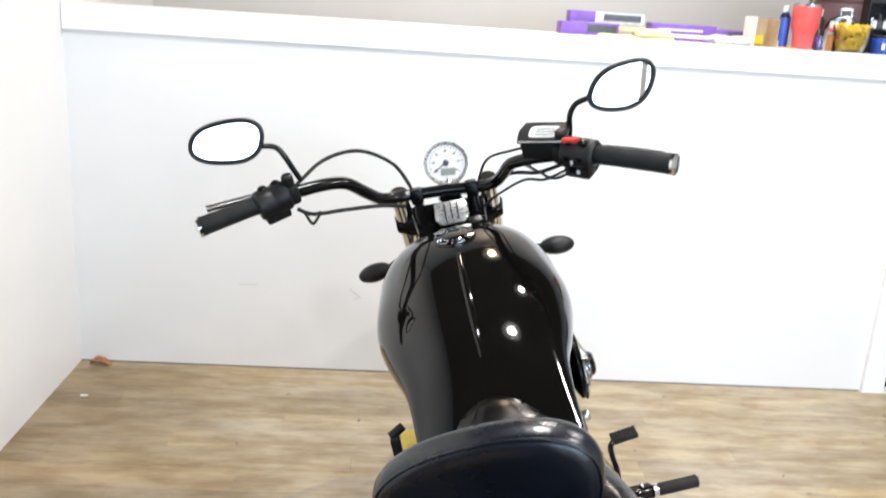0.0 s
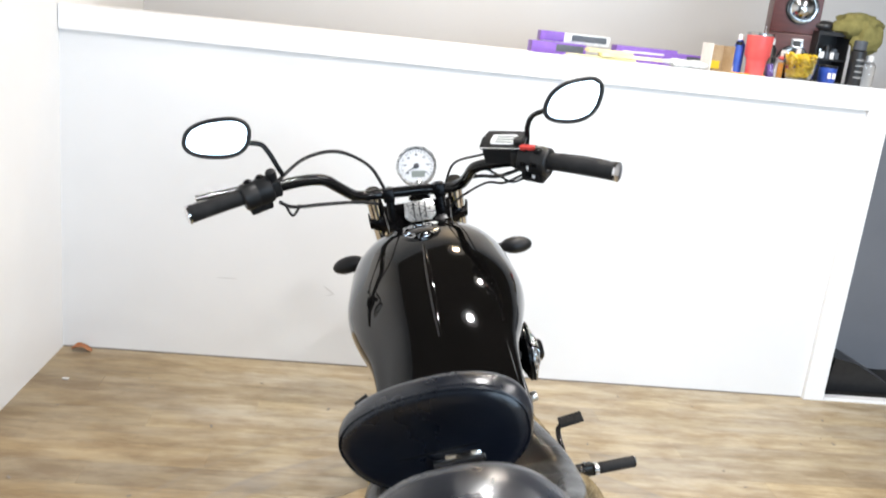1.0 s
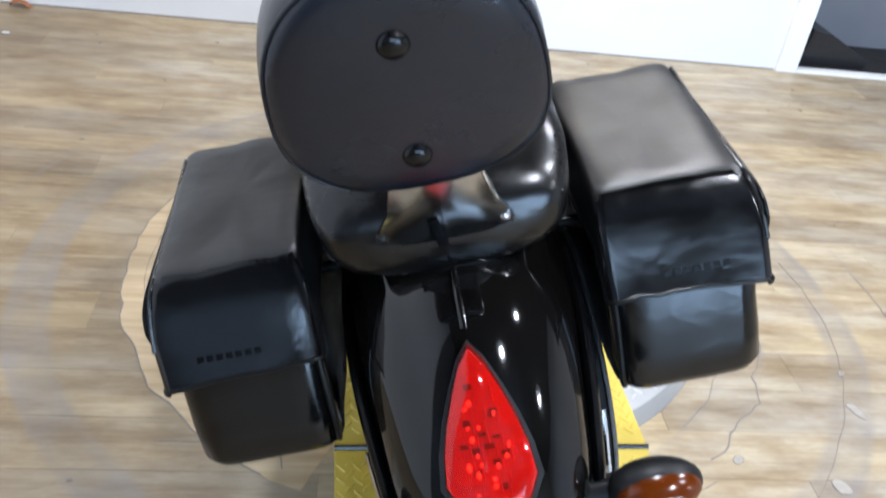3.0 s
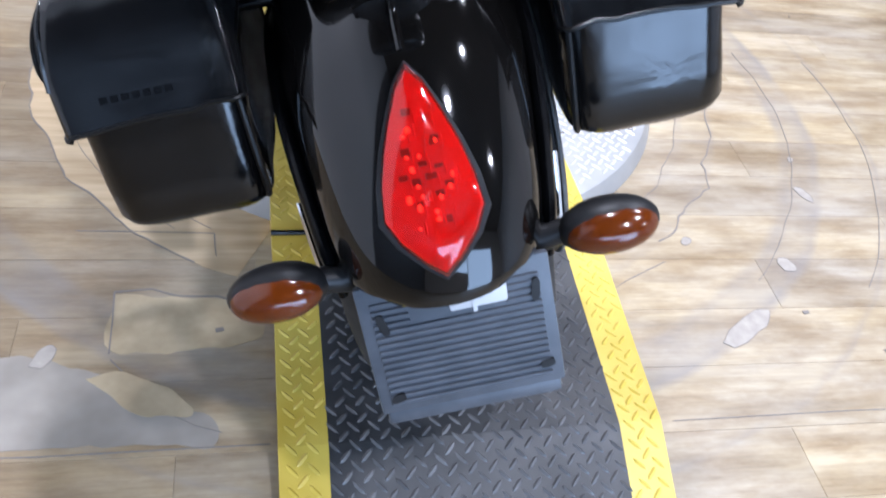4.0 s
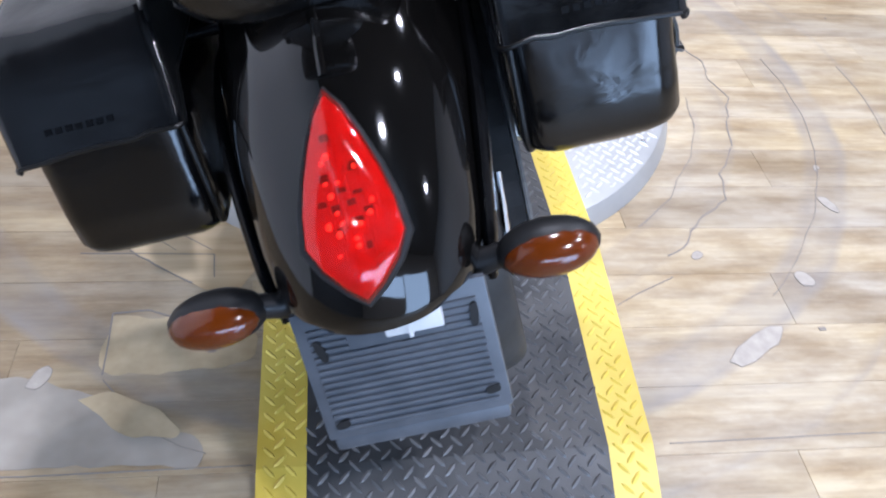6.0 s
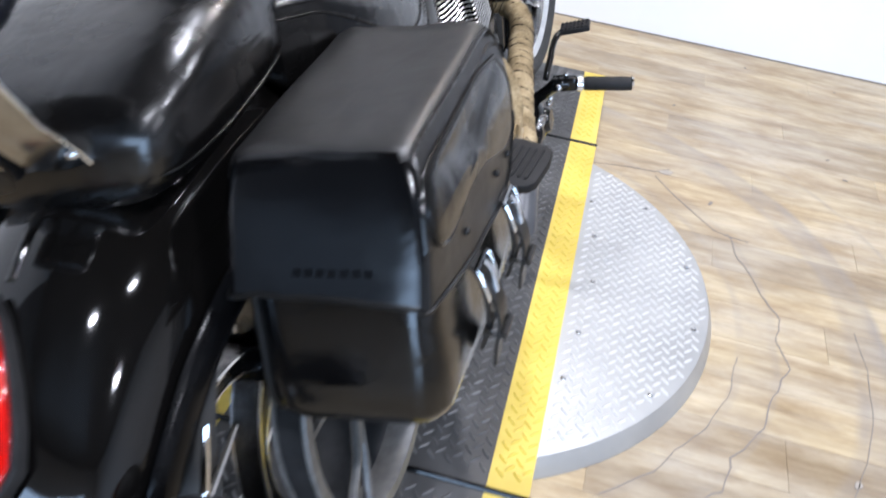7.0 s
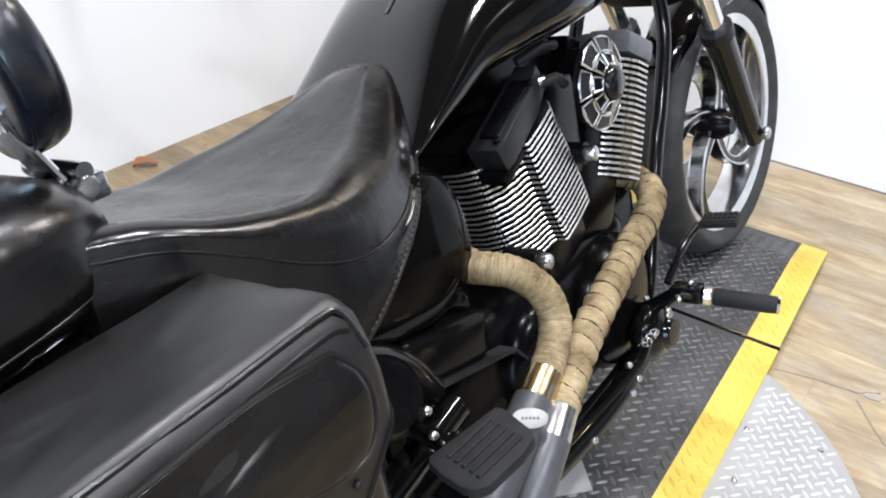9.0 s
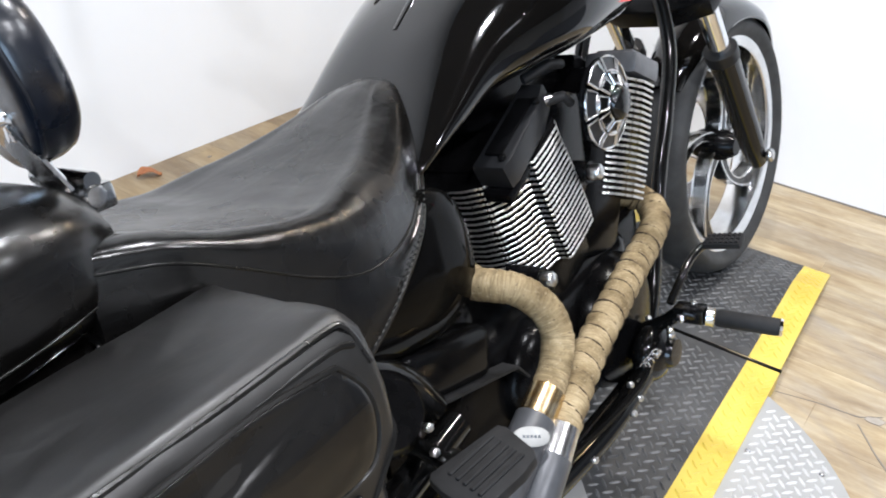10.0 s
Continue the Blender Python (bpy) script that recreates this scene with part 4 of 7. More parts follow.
# ---- tank
def hull(sections, n=44):
    """Rings across y from rows of y, half width, top, widest, bottom and the two powers."""
    rings = []
    for y, hw, zt, zm, zb, pu, pd in sections:
        ring = []
        for k in range(n):
            a = 2 * math.pi * k / n
            c, s = math.cos(a), math.sin(a)
            p = pu if s >= 0 else pd
            ring.append((hw * math.copysign(abs(c) ** (2 / p), c), y, zm + ((zt - zm) if s >= 0 else (zm - zb)) * math.copysign(abs(s) ** (2 / p), s)))
        rings.append(ring)
    return rings


def between(rows, steps=5):
    """Smooths rows of section numbers."""
    return [tuple(v) for v in smooth_rows(rows, steps)]


def smooth_rows(rows, steps):
    r = [np.array(v, float) for v in rows]
    r = [r[0] * 2 - r[1], *r, r[-1] * 2 - r[-2]]
    for a, b, c, d in zip(r, r[1:], r[2:], r[3:]):
        for i in range(steps):
            t = i / steps
            yield 0.5 * (2 * b + (c - a) * t + (2 * a - 5 * b + 4 * c - d) * t * t + (3 * b - a - 3 * c + d) * t**3)
    yield r[-2]


TANK = [(1.515, 0.122, 0.655, 0.648, 0.638, 2.4, 2.2), (1.55, 0.132, 0.690, 0.672, 0.645, 2.4, 2.2), (1.62, 0.136, 0.748, 0.706, 0.664, 2.35, 2.3), (1.70, 0.144, 0.812, 0.745, 0.688, 2.3, 2.4), (1.78, 0.168, 0.856, 0.765, 0.698, 2.3, 2.4), (1.87, 0.187, 0.886, 0.780, 0.703, 2.3, 2.4), (1.96, 0.184, 0.906, 0.793, 0.706, 2.35, 2.4), (2.04, 0.174, 0.918, 0.802, 0.710, 2.4, 2.4), (2.10, 0.152, 0.917, 0.806, 0.718, 2.4, 2.3), (2.145, 0.112, 0.900, 0.806, 0.738, 2.3, 2.1), (2.168, 0.050, 0.868, 0.806, 0.765, 2, 2)]
tank = part("fuel_tank", loft(hull(between(TANK, 4), 56)), PAINT, bike, "gloss black fuel tank")
spine = [(0, y, z + 0.0005) for y, z in [(1.68, 0.797), (1.73, 0.8305), (1.80, 0.8640), (1.87, 0.886), (1.95, 0.9045)]]
part("tank_ridge", tube(spline(spine, 5), [0.004 + 0.0035 * math.sin(math.pi * i / 20) for i in range(21)], 8, squash=0.3, up=(0, 0, 1)), PAINT, tank)
m = place_at((0.0, 2.022, 0.914), (1, 0, 0), (0, -0.14, 1.0))
cap = part("fuel_cap", moved(lathe([(0, 0.008), (0.036, 0.007), (0.043, 0.004), (0.046, -0.004), (0.046, -0.014)], 40, "Z"), m), PAINT, tank, "black fuel cap")
for a0 in (200, 258, 316, 80, 20, 140):
    loop = []
    for r, angs in ((0.040, range(a0, a0 + 45, 5)), (0.028, range(a0 + 40, a0 - 5, -5))):
        loop += [(r * math.cos(radians(q)), r * math.sin(radians(q)), 0.0075 if r < 0.03 else 0.0062) for q in angs]
    part("cap_inlay", moved(tube(loop, 0.0011, 6, loop=True), m), CHROME, cap)
for s in (1,):
    mark = [(0.0, 0.0), (0.03, 0.012), (0.075, 0.010), (0.115, -0.006), (0.06, -0.012), (0.02, -0.008)]
    tm = place_at((0.1795 * s, 1.93, 0.775), (0, s, 0), (s, 0, -0.05))
    part("tank_mark", moved(prism(mark, 0.003), tm), RED_INK, tank, "red tank emblem", smooth=False)
# ignition keys on the left side
part("key", joined(box(-0.186, -0.170, 1.665, 1.688, 0.655, 0.690, 0.004), box(-0.182, -0.179, 1.668, 1.676, 0.615, 0.66), tube([(-0.16, 1.69, 0.70), (-0.185, 1.68, 0.69)], 0.008, 10)), PLASTIC, bike, "ignition key with black fob")


# ---- seats
def cushion(name, rows, material, label, n=56):
    return part(name, loft(hull(between(rows, 5), n)), material, bike, label)


# rows of y; middle height; crown x, z; seam x, z; skirt edge x, z
SADDLE = [(1.642, 0.736, 0.010, 0.735, 0.017, 0.722, 0.016, 0.700), (1.618, 0.750, 0.022, 0.748, 0.042, 0.718, 0.044, 0.690), (1.580, 0.747, 0.040, 0.742, 0.080, 0.697, 0.085, 0.672), (1.535, 0.731, 0.066, 0.723, 0.116, 0.670, 0.122, 0.656),
          (1.480, 0.708, 0.100, 0.704, 0.153, 0.636, 0.160, 0.622), (1.420, 0.690, 0.130, 0.692, 0.172, 0.618, 0.179, 0.588), (1.360, 0.682, 0.149, 0.684, 0.177, 0.617, 0.183, 0.549), (1.300, 0.685, 0.151, 0.692, 0.174, 0.640, 0.178, 0.525),
          (1.240, 0.699, 0.142, 0.708, 0.165, 0.674, 0.168, 0.560), (1.180, 0.722, 0.126, 0.730, 0.150, 0.704, 0.151, 0.610), (1.120, 0.735, 0.100, 0.739, 0.124, 0.716, 0.124, 0.650)]


def saddle_half(row):
    """Half of one cross section, from the middle of the top to the middle underneath."""
    y, zc, xr, zr, xs, zs, xb, zb = row
    pts = [(0, zc), (xr * 0.35, zc + (zr - zc) * 0.1), (xr * 0.75, zc + (zr - zc) * 0.65), (xr, zr), (xr + (xs - xr) * 0.62 + 0.006, zr + (zs - zr) * 0.34), (xs, zs), (xs + (xb - xs) * 0.55 + 0.002, zs + (zb - zs) * 0.5), (xb, zb)]
    side = [(p.x, y, p.y) for p in spline([(x, z, 0) for x, z in pts], 5)]
    return side + [(xb - 0.006, y, zb - 0.004), (xb - 0.02, y, zb + 0.004), (xb * 0.5, y, zb + 0.02)]


rows = between(SADDLE, 5)
halves = [saddle_half(r) for r in rows]
creased = []
for h in halves:
    ring = []
    for x, y, z in h:
        fold = 0.0030 * noise.noise((x * 16, y * 26, 2.0)) * max(0.0, 1 - abs(x - 0.09) / 0.08) * max(0.0, 1 - abs(y - 1.37) / 0.16)
        ring.append((x, y, z + fold))
    creased.append(ring + [(-x, y, z) for x, y, z in reversed(ring[1:])])
seat = part("rider_seat", loft(creased), SEAT_LEATHER, bike, "worn black leather rider seat", angle=60)
PILLION = [(1.182, 0.075, 0.742, 0.715, 0.690, 2.4, 2.4), (1.168, 0.104, 0.766, 0.716, 0.672, 2.6, 2.8), (1.135, 0.126, 0.782, 0.720, 0.658, 2.9, 3.2), (1.09, 0.136, 0.788, 0.722, 0.650, 3.1, 3.4), (1.03, 0.141, 0.784, 0.720, 0.643, 3.2, 3.4), (0.97, 0.141, 0.768, 0.714, 0.637, 3.2, 3.4), (0.930, 0.136, 0.752, 0.706, 0.634, 3.0, 3.2), (0.902, 0.126, 0.736, 0.696, 0.634, 2.8, 3.0), (0.886, 0.110, 0.720, 0.688, 0.640, 2.5, 2.6), (0.877, 0.075, 0.703, 0.680, 0.650, 2.2, 2.2)]
pillion = cushion("pillion_seat", PILLION, SEAT_LEATHER, "black leather pillion seat")


def on_hull(rows, y, z, proud=0.0006):
    """The half width of a cushion at a height."""
    r = sorted(rows)
    v = [float(np.interp(y, [q[0] for q in r], [q[k] for q in r])) for k in range(7)]
    h, p = (v[2] - v[3], v[5]) if z >= v[3] else (v[3] - v[4], v[6])
    return v[1] * max(0.0, 1 - min(1.0, abs(z - v[3]) / h) ** p) ** (1 / p) + proud


for s in (-1, 1):
    seam = [(r[4], r[0], r[5]) for r in rows if r[0] < 1.50]
    part("seam", tube([((x + 0.0006) * s, y, z) for x, y, z in seam], 0.0014, 8), PIPING, seat)
    edge = [(r[6], r[0], r[7]) for r in rows if 1.29 < r[0] < 1.56]
    part("skirt_edge", tube([((x - 0.001) * s, y, z - 0.001) for x, y, z in edge], 0.0034, 8), PIPING, seat, "stitched seat edge")
    for k in range(26):
        f = 4 + k * (len(edge) - 9) / 25
        c = Vector(edge[int(f)]).lerp(Vector(edge[int(f) + 1]), f - int(f))
        d = (Vector(edge[int(f) + 1]) - Vector(edge[int(f)])).normalized() * 0.0017
        c = Vector(((c.x + 0.0022) * s, c.y, c.z + 0.0042))
        d = Vector((d.x * s, d.y, d.z))
        part("stitch", tube([c - d, c + d], 0.0009, 5), STITCH, seat, "grey thread stitch")
    pts = spline([(0, y, z) for y, z in ((1.165, 0.698), (1.10, 0.686), (1.03, 0.678), (0.96, 0.672), (0.915, 0.668), (0.892, 0.668))], 5)
    part("seam", tube([(s * on_hull(PILLION, p.y, p.z), p.y, p.z) for p in pts], 0.0015, 8), PIPING, pillion)


def pad(name, centre, a, b, depth, lean, label, power, shear, yaw=0.0, roll=0.0, front=1.0):
    """An upright stuffed back pad; its back faces the tail."""
    m = Matrix.Translation(centre) @ Matrix.Rotation(radians(yaw), 4, "Z") @ Matrix.Rotation(radians(lean), 4, "X") @ Matrix.Rotation(radians(roll), 4, "Y")
    rings = []
    for t, k in ((0.53, 0.45), (0.52, 0.70), (0.50, 0.85), (0.46, 0.925), (0.37, 0.968), (0.24, 0.99), (0.1, 1.0), (-0.1, 1.0), (-0.3, 0.97), (-0.42, 0.90), (-0.48, 0.78), (-0.5, 0.55), (-0.51, 0.25)):
        rings.append([(x * k * (1 + shear * y / b), -(t if t > 0 else t * front) * depth, y * k) for x, y in oval(a, b, power, 48)])
    ob = part(name, moved(loft(rings), m), PAD_LEATHER, bike, label)
    edge = [(x * 0.964 * (1 + shear * y / b), -0.385 * depth, y * 0.964) for x, y in oval(a, b, power, 48)]
    part("piping", moved(tube(edge, 0.0020, 8, loop=True), m), PAD_LEATHER, ob)
    return ob, m


rest, mr_ = pad("passenger_backrest", (-0.006, 0.808, 0.901), 0.113, 0.115, 0.082, 18, "black leather passenger backrest", 2.45, -0.10, front=1.5)
for h in (0.052, -0.062):
    part("stud", moved(lathe([(0, 0.0075), (0.006, 0.007), (0.0105, 0.0045), (0.0125, 0.001), (0.013, -0.001), (0.019, -0.002), (0.023, -0.006)], 24, "Z"), mr_ @ Matrix.Translation((-0.003, -0.043, h)) @ Matrix.Rotation(radians(90), 4, "X")), FRAME_BLACK, rest, "glossy black button stud")
back, mb_ = pad("rider_backrest", (-0.0235, 1.182, 0.862), 0.130, 0.082, 0.048, 12, "black leather rider backrest", 2.3, 0.10, -11, -9)
part("seam", moved(tube(spline([(-0.124, -0.017, -0.006), (-0.06, -0.0235, -0.010), (0.06, -0.0235, -0.010), (0.124, -0.017, -0.006)], 6), 0.002, 8), mb_), PIPING, back)
for k, (u, w, l) in enumerate(((0.045, 0.030, 0.016), (0.047, 0.022, 0.022), (0.045, 0.012, 0.034))):
    part("emblem_bar", moved(box(u - l / 2, u + l / 2, -0.0245, -0.0225, w - 0.0016, w + 0.0016), mb_), PAD_LEATHER, back, "faint embossed emblem bar", smooth=False)
# flat chrome post held by a pinned bracket above and a bolted yoke below
hinge = part("backrest_bracket", joined(box(-0.020, 0.030, 1.150, 1.172, 0.824, 0.846, 0.004), box(-0.016, -0.008, 1.150, 1.180, 0.812, 0.834, 0.002), box(0.018, 0.026, 1.150, 1.180, 0.812, 0.834, 0.002)), CHROME, back, "chrome backrest bracket")
part("bracket_pin", tube([(-0.036, 1.156, 0.828), (-0.035, 1.156, 0.828), (0.032, 1.156, 0.833), (0.034, 1.156, 0.833)], [0.006, 0.0085, 0.0085, 0.006], 14), CHROME, hinge)
rows = []
for t, hw in ((0.0, 0.0205), (0.5, 0.0195), (1.0, 0.0185)):
    c = Vector((0.006, 1.149, 0.828)).lerp(Vector((0.020, 1.176, 0.762)), t)
    rows.append([c + Vector((x * hw, d, d * 0.4)) for d, xs in ((0.0, (-1, 1)), (0.006, (1, -1))) for x in xs])
post = part("post", loft(rows), CHROME, back, "flat chrome backrest post", smooth=False)
part("post_edge", tube([(0.027, 1.152, 0.828), (0.039, 1.178, 0.762)], 0.0042, 8), CHROME, post)
socket = part("post_socket", joined(box(-0.012, 0.044, 1.182, 1.215, 0.735, 0.760, 0.005), tube([(-0.032, 1.188, 0.770), (0.052, 1.192, 0.766)], 0.0085, 14)), PLATE_CHROME, back, "chrome post socket")
for x in (-0.028, 0.046):
    part("socket_bolt", moved(lathe([(0, 0.010), (0.009, 0.009), (0.0125, 0.004), (0.0125, -0.006), (0, -0.006)], 18, "X"), Matrix.Translation((x, 1.190, 0.752))), DULL_CHROME, socket)

# chrome bracket of the passenger backrest
rows = []
for t, hw, sag in ((0.0, 0.068, 0.0), (0.18, 0.066, 0.003), (0.4, 0.052, 0.004), (0.7, 0.044, 0.003), (1.0, 0.042, 0.0)):
    c = Vector((0, 0.874, 0.684)).lerp(Vector((0, 0.832, 0.802)), t)
    rows.append([c + Vector((x * hw, 0.006 * x * x - sag + d, d * 0.4)) for d, xs in ((0.0, (-1, -0.5, 0, 0.5, 1)), (0.004, (1, 0.5, 0, -0.5, -1))) for x in xs])
bracket = part("backrest_plate", loft(rows), PLATE_CHROME, bike, "chrome backrest mounting plate")
part("plate_edge", tube([r[4] + Vector((0.0006, 0.001, 0)) for r in rows], 0.0026, 8), CHROME, bracket, "bright polished plate edge")
part("plate_slot", moved(box(-0.0055, 0.0055, -0.0022, 0.0045, -0.023, 0.023, 0.002), Matrix.Translation((-0.0075, 0.8645, 0.700)) @ Matrix.Rotation(radians(19.5), 4, "X") @ Matrix.Rotation(radians(-8), 4, "Y")), ENGINE_BLACK, bracket, smooth=False)
for x, mat in ((-0.063, PLASTIC), (0.060, DULL_CHROME)):
    part("plate_bolt", moved(blob(0.0062, 0.005, 0.0062, 12), Matrix.Translation((x, 0.8725, 0.700))), mat, bracket)


# ---- rear mudguard and tail
def guard(profile, widths, drop, sweep=88, thick=0.004):
    pts = [Vector((0, y, z)) for y, z in profile]
    rings = []
    for i, p in enumerate(pts):
        t = (pts[min(i + 1, len(pts) - 1)] - pts[max(i - 1, 0)]).normalized()
        n = Vector((0, -t.z, t.y)) if t.y < 0 else Vector((0, t.z, -t.y))
        if n.z < 0 and n.y > 0:
            n = -n
        ring = []
        for lay in (0.0, -thick):
            arc = [p + n * lay + Vector((1, 0, 0)) * (widths[i] + lay) * math.sin(radians(q)) - n * drop[i] * (1 - math.cos(radians(q))) for q in np.linspace(-sweep, sweep, 17)]
            ring += arc if lay == 0 else arc[::-1]
        rings.append(ring)
    return rings


prof = [(v.y, v.z) for v in spline([(0, 1.12, 0.690), (0, 1.0, 0.680), (0, 0.90, 0.655), (0, 0.84, 0.630), (0, 0.795, 0.600), (0, 0.74, 0.548), (0, 0.695, 0.492), (0, 0.674, 0.455), (0, 0.670, 0.438)], 5)]
ts = np.linspace(0, 1, len(prof))
wid = np.interp(ts, [0, 0.3, 0.5, 0.7, 0.85, 0.95, 1], [0.128, 0.125, 0.118, 0.108, 0.095, 0.080, 0.066])
drp = np.interp(ts, [0, 0.3, 0.6, 0.85, 1], [0.12, 0.12, 0.10, 0.075, 0.045])
fender = part("rear_mudguard", loft(guard(prof, wid, drp)), PAINT, bike, "gloss black rear mudguard")
part("mudguard_ridge", tube(spline([(0, 0.93, 0.666), (0, 0.86, 0.642), (0, 0.815, 0.616)], 5), 0.004, 8, squash=0.5, up=(0, 0, 1)), PAINT, fender)
# tail lamp: a kite with a raised middle
d = Vector((0, 0.127, 0.135)).normalized()
tm = Matrix.Translation((0, 0.6735, 0.4735)) @ Matrix(((1, 0, 0, 0), (0, d.y, -d.z, 0), (0, d.z, d.y, 0), (0, 0, 0, 1)))
right = [(0.0, 0.0), (0.016, 0.013), (0.034, 0.033), (0.0455, 0.055), (0.042, 0.085), (0.034, 0.115), (0.023, 0.145), (0.012, 0.170), (0.0, 0.186)]
outline = right + [(-x, y) for x, y in right[-2:0:-1]]
lamp = part("tail_lamp", moved(prism([(x * 1.09, y * 1.03 - 0.003) for x, y in outline], 0.014, 0.003), tm @ Matrix.Translation((0, 0, 0.006))), RUBBER, bike, "diamond-shaped red tail lamp")
cy_ = 0.075
rings = [[(x * k, cy_ + (y - cy_) * k, h - 0.004 * abs(x) / 0.045) for x, y in outline] for k, h in ((1.0, 0.010), (0.99, 0.016), (0.90, 0.0205), (0.6, 0.0235), (0.3, 0.0255), (0.08, 0.0265))]
part("lens", moved(loft(rings), tm), RED_LENS, lamp, "glossy red lens", angle=60)
part("reflector", moved(prism([(x * 0.93, cy_ + (y - cy_) * 0.93) for x, y in outline], 0.002), tm @ Matrix.Translation((0, 0, 0.0145))), RED_BACK, lamp, smooth=False)
rng = random.Random(4)
for row, (v, n) in enumerate(((0.048, 3), (0.060, 3), (0.072, 4), (0.084, 4), (0.096, 3), (0.108, 3), (0.120, 3), (0.132, 2), (0.143, 2))):
    for k in range(n):
        u = (k - (n - 1) / 2) * 0.0125 + rng.uniform(-0.003, 0.003)
        dv = rng.uniform(-0.004, 0.004)
        part("reflector_rib", moved(box(u + 0.0040, u + 0.0062, v + dv - 0.006, v + dv + 0.005, 0.0154, 0.0180, 0.0008, 1), tm), RED_BACK, lamp, smooth=False)
        if rng.random() < 0.35:
            part("diode_shade", moved(box(u - 0.0045, u + 0.0035, v + dv + 0.001, v + dv + rng.uniform(0.004, 0.008), 0.0154, 0.0170), tm), DARK_RED, lamp, smooth=False)
        if rng.random() < 0.72:
            w = rng.uniform(0.0012, 0.0026)
            part("diode", moved(blob(w, w * rng.uniform(0.9, 1.6), 0.0014, 8), tm @ Matrix.Translation((u, v + dv, 0.0165))), LED, lamp)

# number plate holder
pu = Vector((0, 0.36, 0.93)).normalized()
pm = Matrix(((1, 0, 0, 0.003), (0, pu.y, -pu.z, 0.684), (0, pu.z, pu.y, 0.355), (0, 0, 0, 1)))
holder = part("plate_holder", moved(joined(box(-0.094, 0.094, -0.058, 0.085, -0.010, 0.0, 0.003), box(-0.090, 0.090, -0.074, -0.054, -0.034, -0.002, 0.006)), pm), GREY_PLASTIC, bike, "ribbed grey plastic number plate holder", smooth=True)
for k in range(12):
    y = -0.046 + 0.0074 * k
    part("rib", moved(box(-0.082, 0.082, y - 0.0021, y + 0.0021, -0.001, 0.0026, 0.0008, 1), pm), GREY_PLASTIC, holder, smooth=False)
for k in range(4):
    for x0, x1 in ((-0.082, -0.046), (0.048, 0.082)):
        y = 0.0428 + 0.0074 * k
        part("rib", moved(box(x0, x1, y - 0.0021, y + 0.0021, -0.001, 0.0026, 0.0008, 1), pm), GREY_PLASTIC, holder, smooth=False)
for x, y, a, tall in ((-0.073, 0.044, 14, True), (0.077, 0.050, -8, True), (-0.074, -0.040, 12, False), (0.078, -0.034, 8, False)):
    hx, hy = (0.0042, 0.012) if tall else (0.0075, 0.0042)
    part("slot", moved(prism(oval(hx, hy, 3, 16), 0.004), pm @ Matrix.Translation((x, y, 0.0018)) @ Matrix.Rotation(radians(a), 4, "Z")), PLASTIC, holder, "dark fixing slot", smooth=False)
tag = part("plate_lamp", joined(box(-0.004, 0.052, 0.690, 0.712, 0.405, 0.430, 0.003), box(0.018, 0.022, 0.688, 0.700, 0.402, 0.425)), WHITE_DIAL, holder, "pale plate lamp", smooth=True)
for s in (-1, 1):
    p = Vector((0.160 * s, 0.733, 0.436))
    ind = part("rear_indicator", moved(blob(0.050, 0.030, 0.026), Matrix.Translation(p)), PLASTIC, bike, "black rear indicator shell")
    part("indicator_lens", moved(blob(0.0455, 0.027, 0.0225), Matrix.Translation(p + Vector((0.001 * s, -0.0080, 0.002)))), AMBER_LENS, ind, "amber indicator lens")
    part("indicator_stalk", tube([p + Vector((-0.035 * s, 0.004, 0)), (0.095 * s, 0.742, 0.425), (0.070 * s, 0.750, 0.425)], [0.012, 0.014, 0.018], 12), PLASTIC, ind)
    strut = part("mudguard_strut", tube(spline([(0.135 * s, 1.10, 0.52), (0.132 * s, 0.98, 0.545), (0.126 * s, 0.87, 0.520), (0.112 * s, 0.775, 0.45), (0.104 * s, 0.745, 0.40)], 6), [0.020] * 20 + [0.018, 0.016, 0.014, 0.012, 0.012], 10, squash=0.42, up=(1, 0, 0)), ENGINE_BLACK, bike, "black mudguard strut")
    for a, b in (((0.130 * s, 0.818, 0.466), (0.124 * s, 0.787, 0.404)), ((0.130 * s, 0.852, 0.432), (0.125 * s, 0.793, 0.404))):
        part("strut_inlay", tube([a, Vector(a).lerp(Vector(b), 0.5), b], [0.0028, 0.0042, 0.0046], 8), CHROME, strut, "bright strut inlay")
    for y, z in ((1.02, 0.60),):
        part("bag_bracket", tube([(0.120 * s, y, z - 0.02), (0.162 * s, y, z - 0.02)], 0.007, 10), ENGINE_BLACK, bike, "black bag bracket")


# ---- saddlebags
def rounded(x0, x1, y0, y1, r, z, n=6):
    out = []
    for cx, cy, a0 in ((x1 - r, y1 - r, 0), (x0 + r, y1 - r, 90), (x0 + r, y0 + r, 180), (x1 - r, y0 + r, 270)):
        out += [(cx + r * math.cos(radians(a0 + 90 * k / n)), cy + r * math.sin(radians(a0 + 90 * k / n)), z) for k in range(n + 1)]
    # extra points along the four straight runs
    dense = []
    for i, p in enumerate(out):
        q = out[(i + 1) % len(out)]
        dense.append(p)
        if i % (n + 1) == n:
            dense += [tuple(p[j] + (q[j] - p[j]) * k / 8 for j in range(3)) for k in range(1, 8)]
    return dense


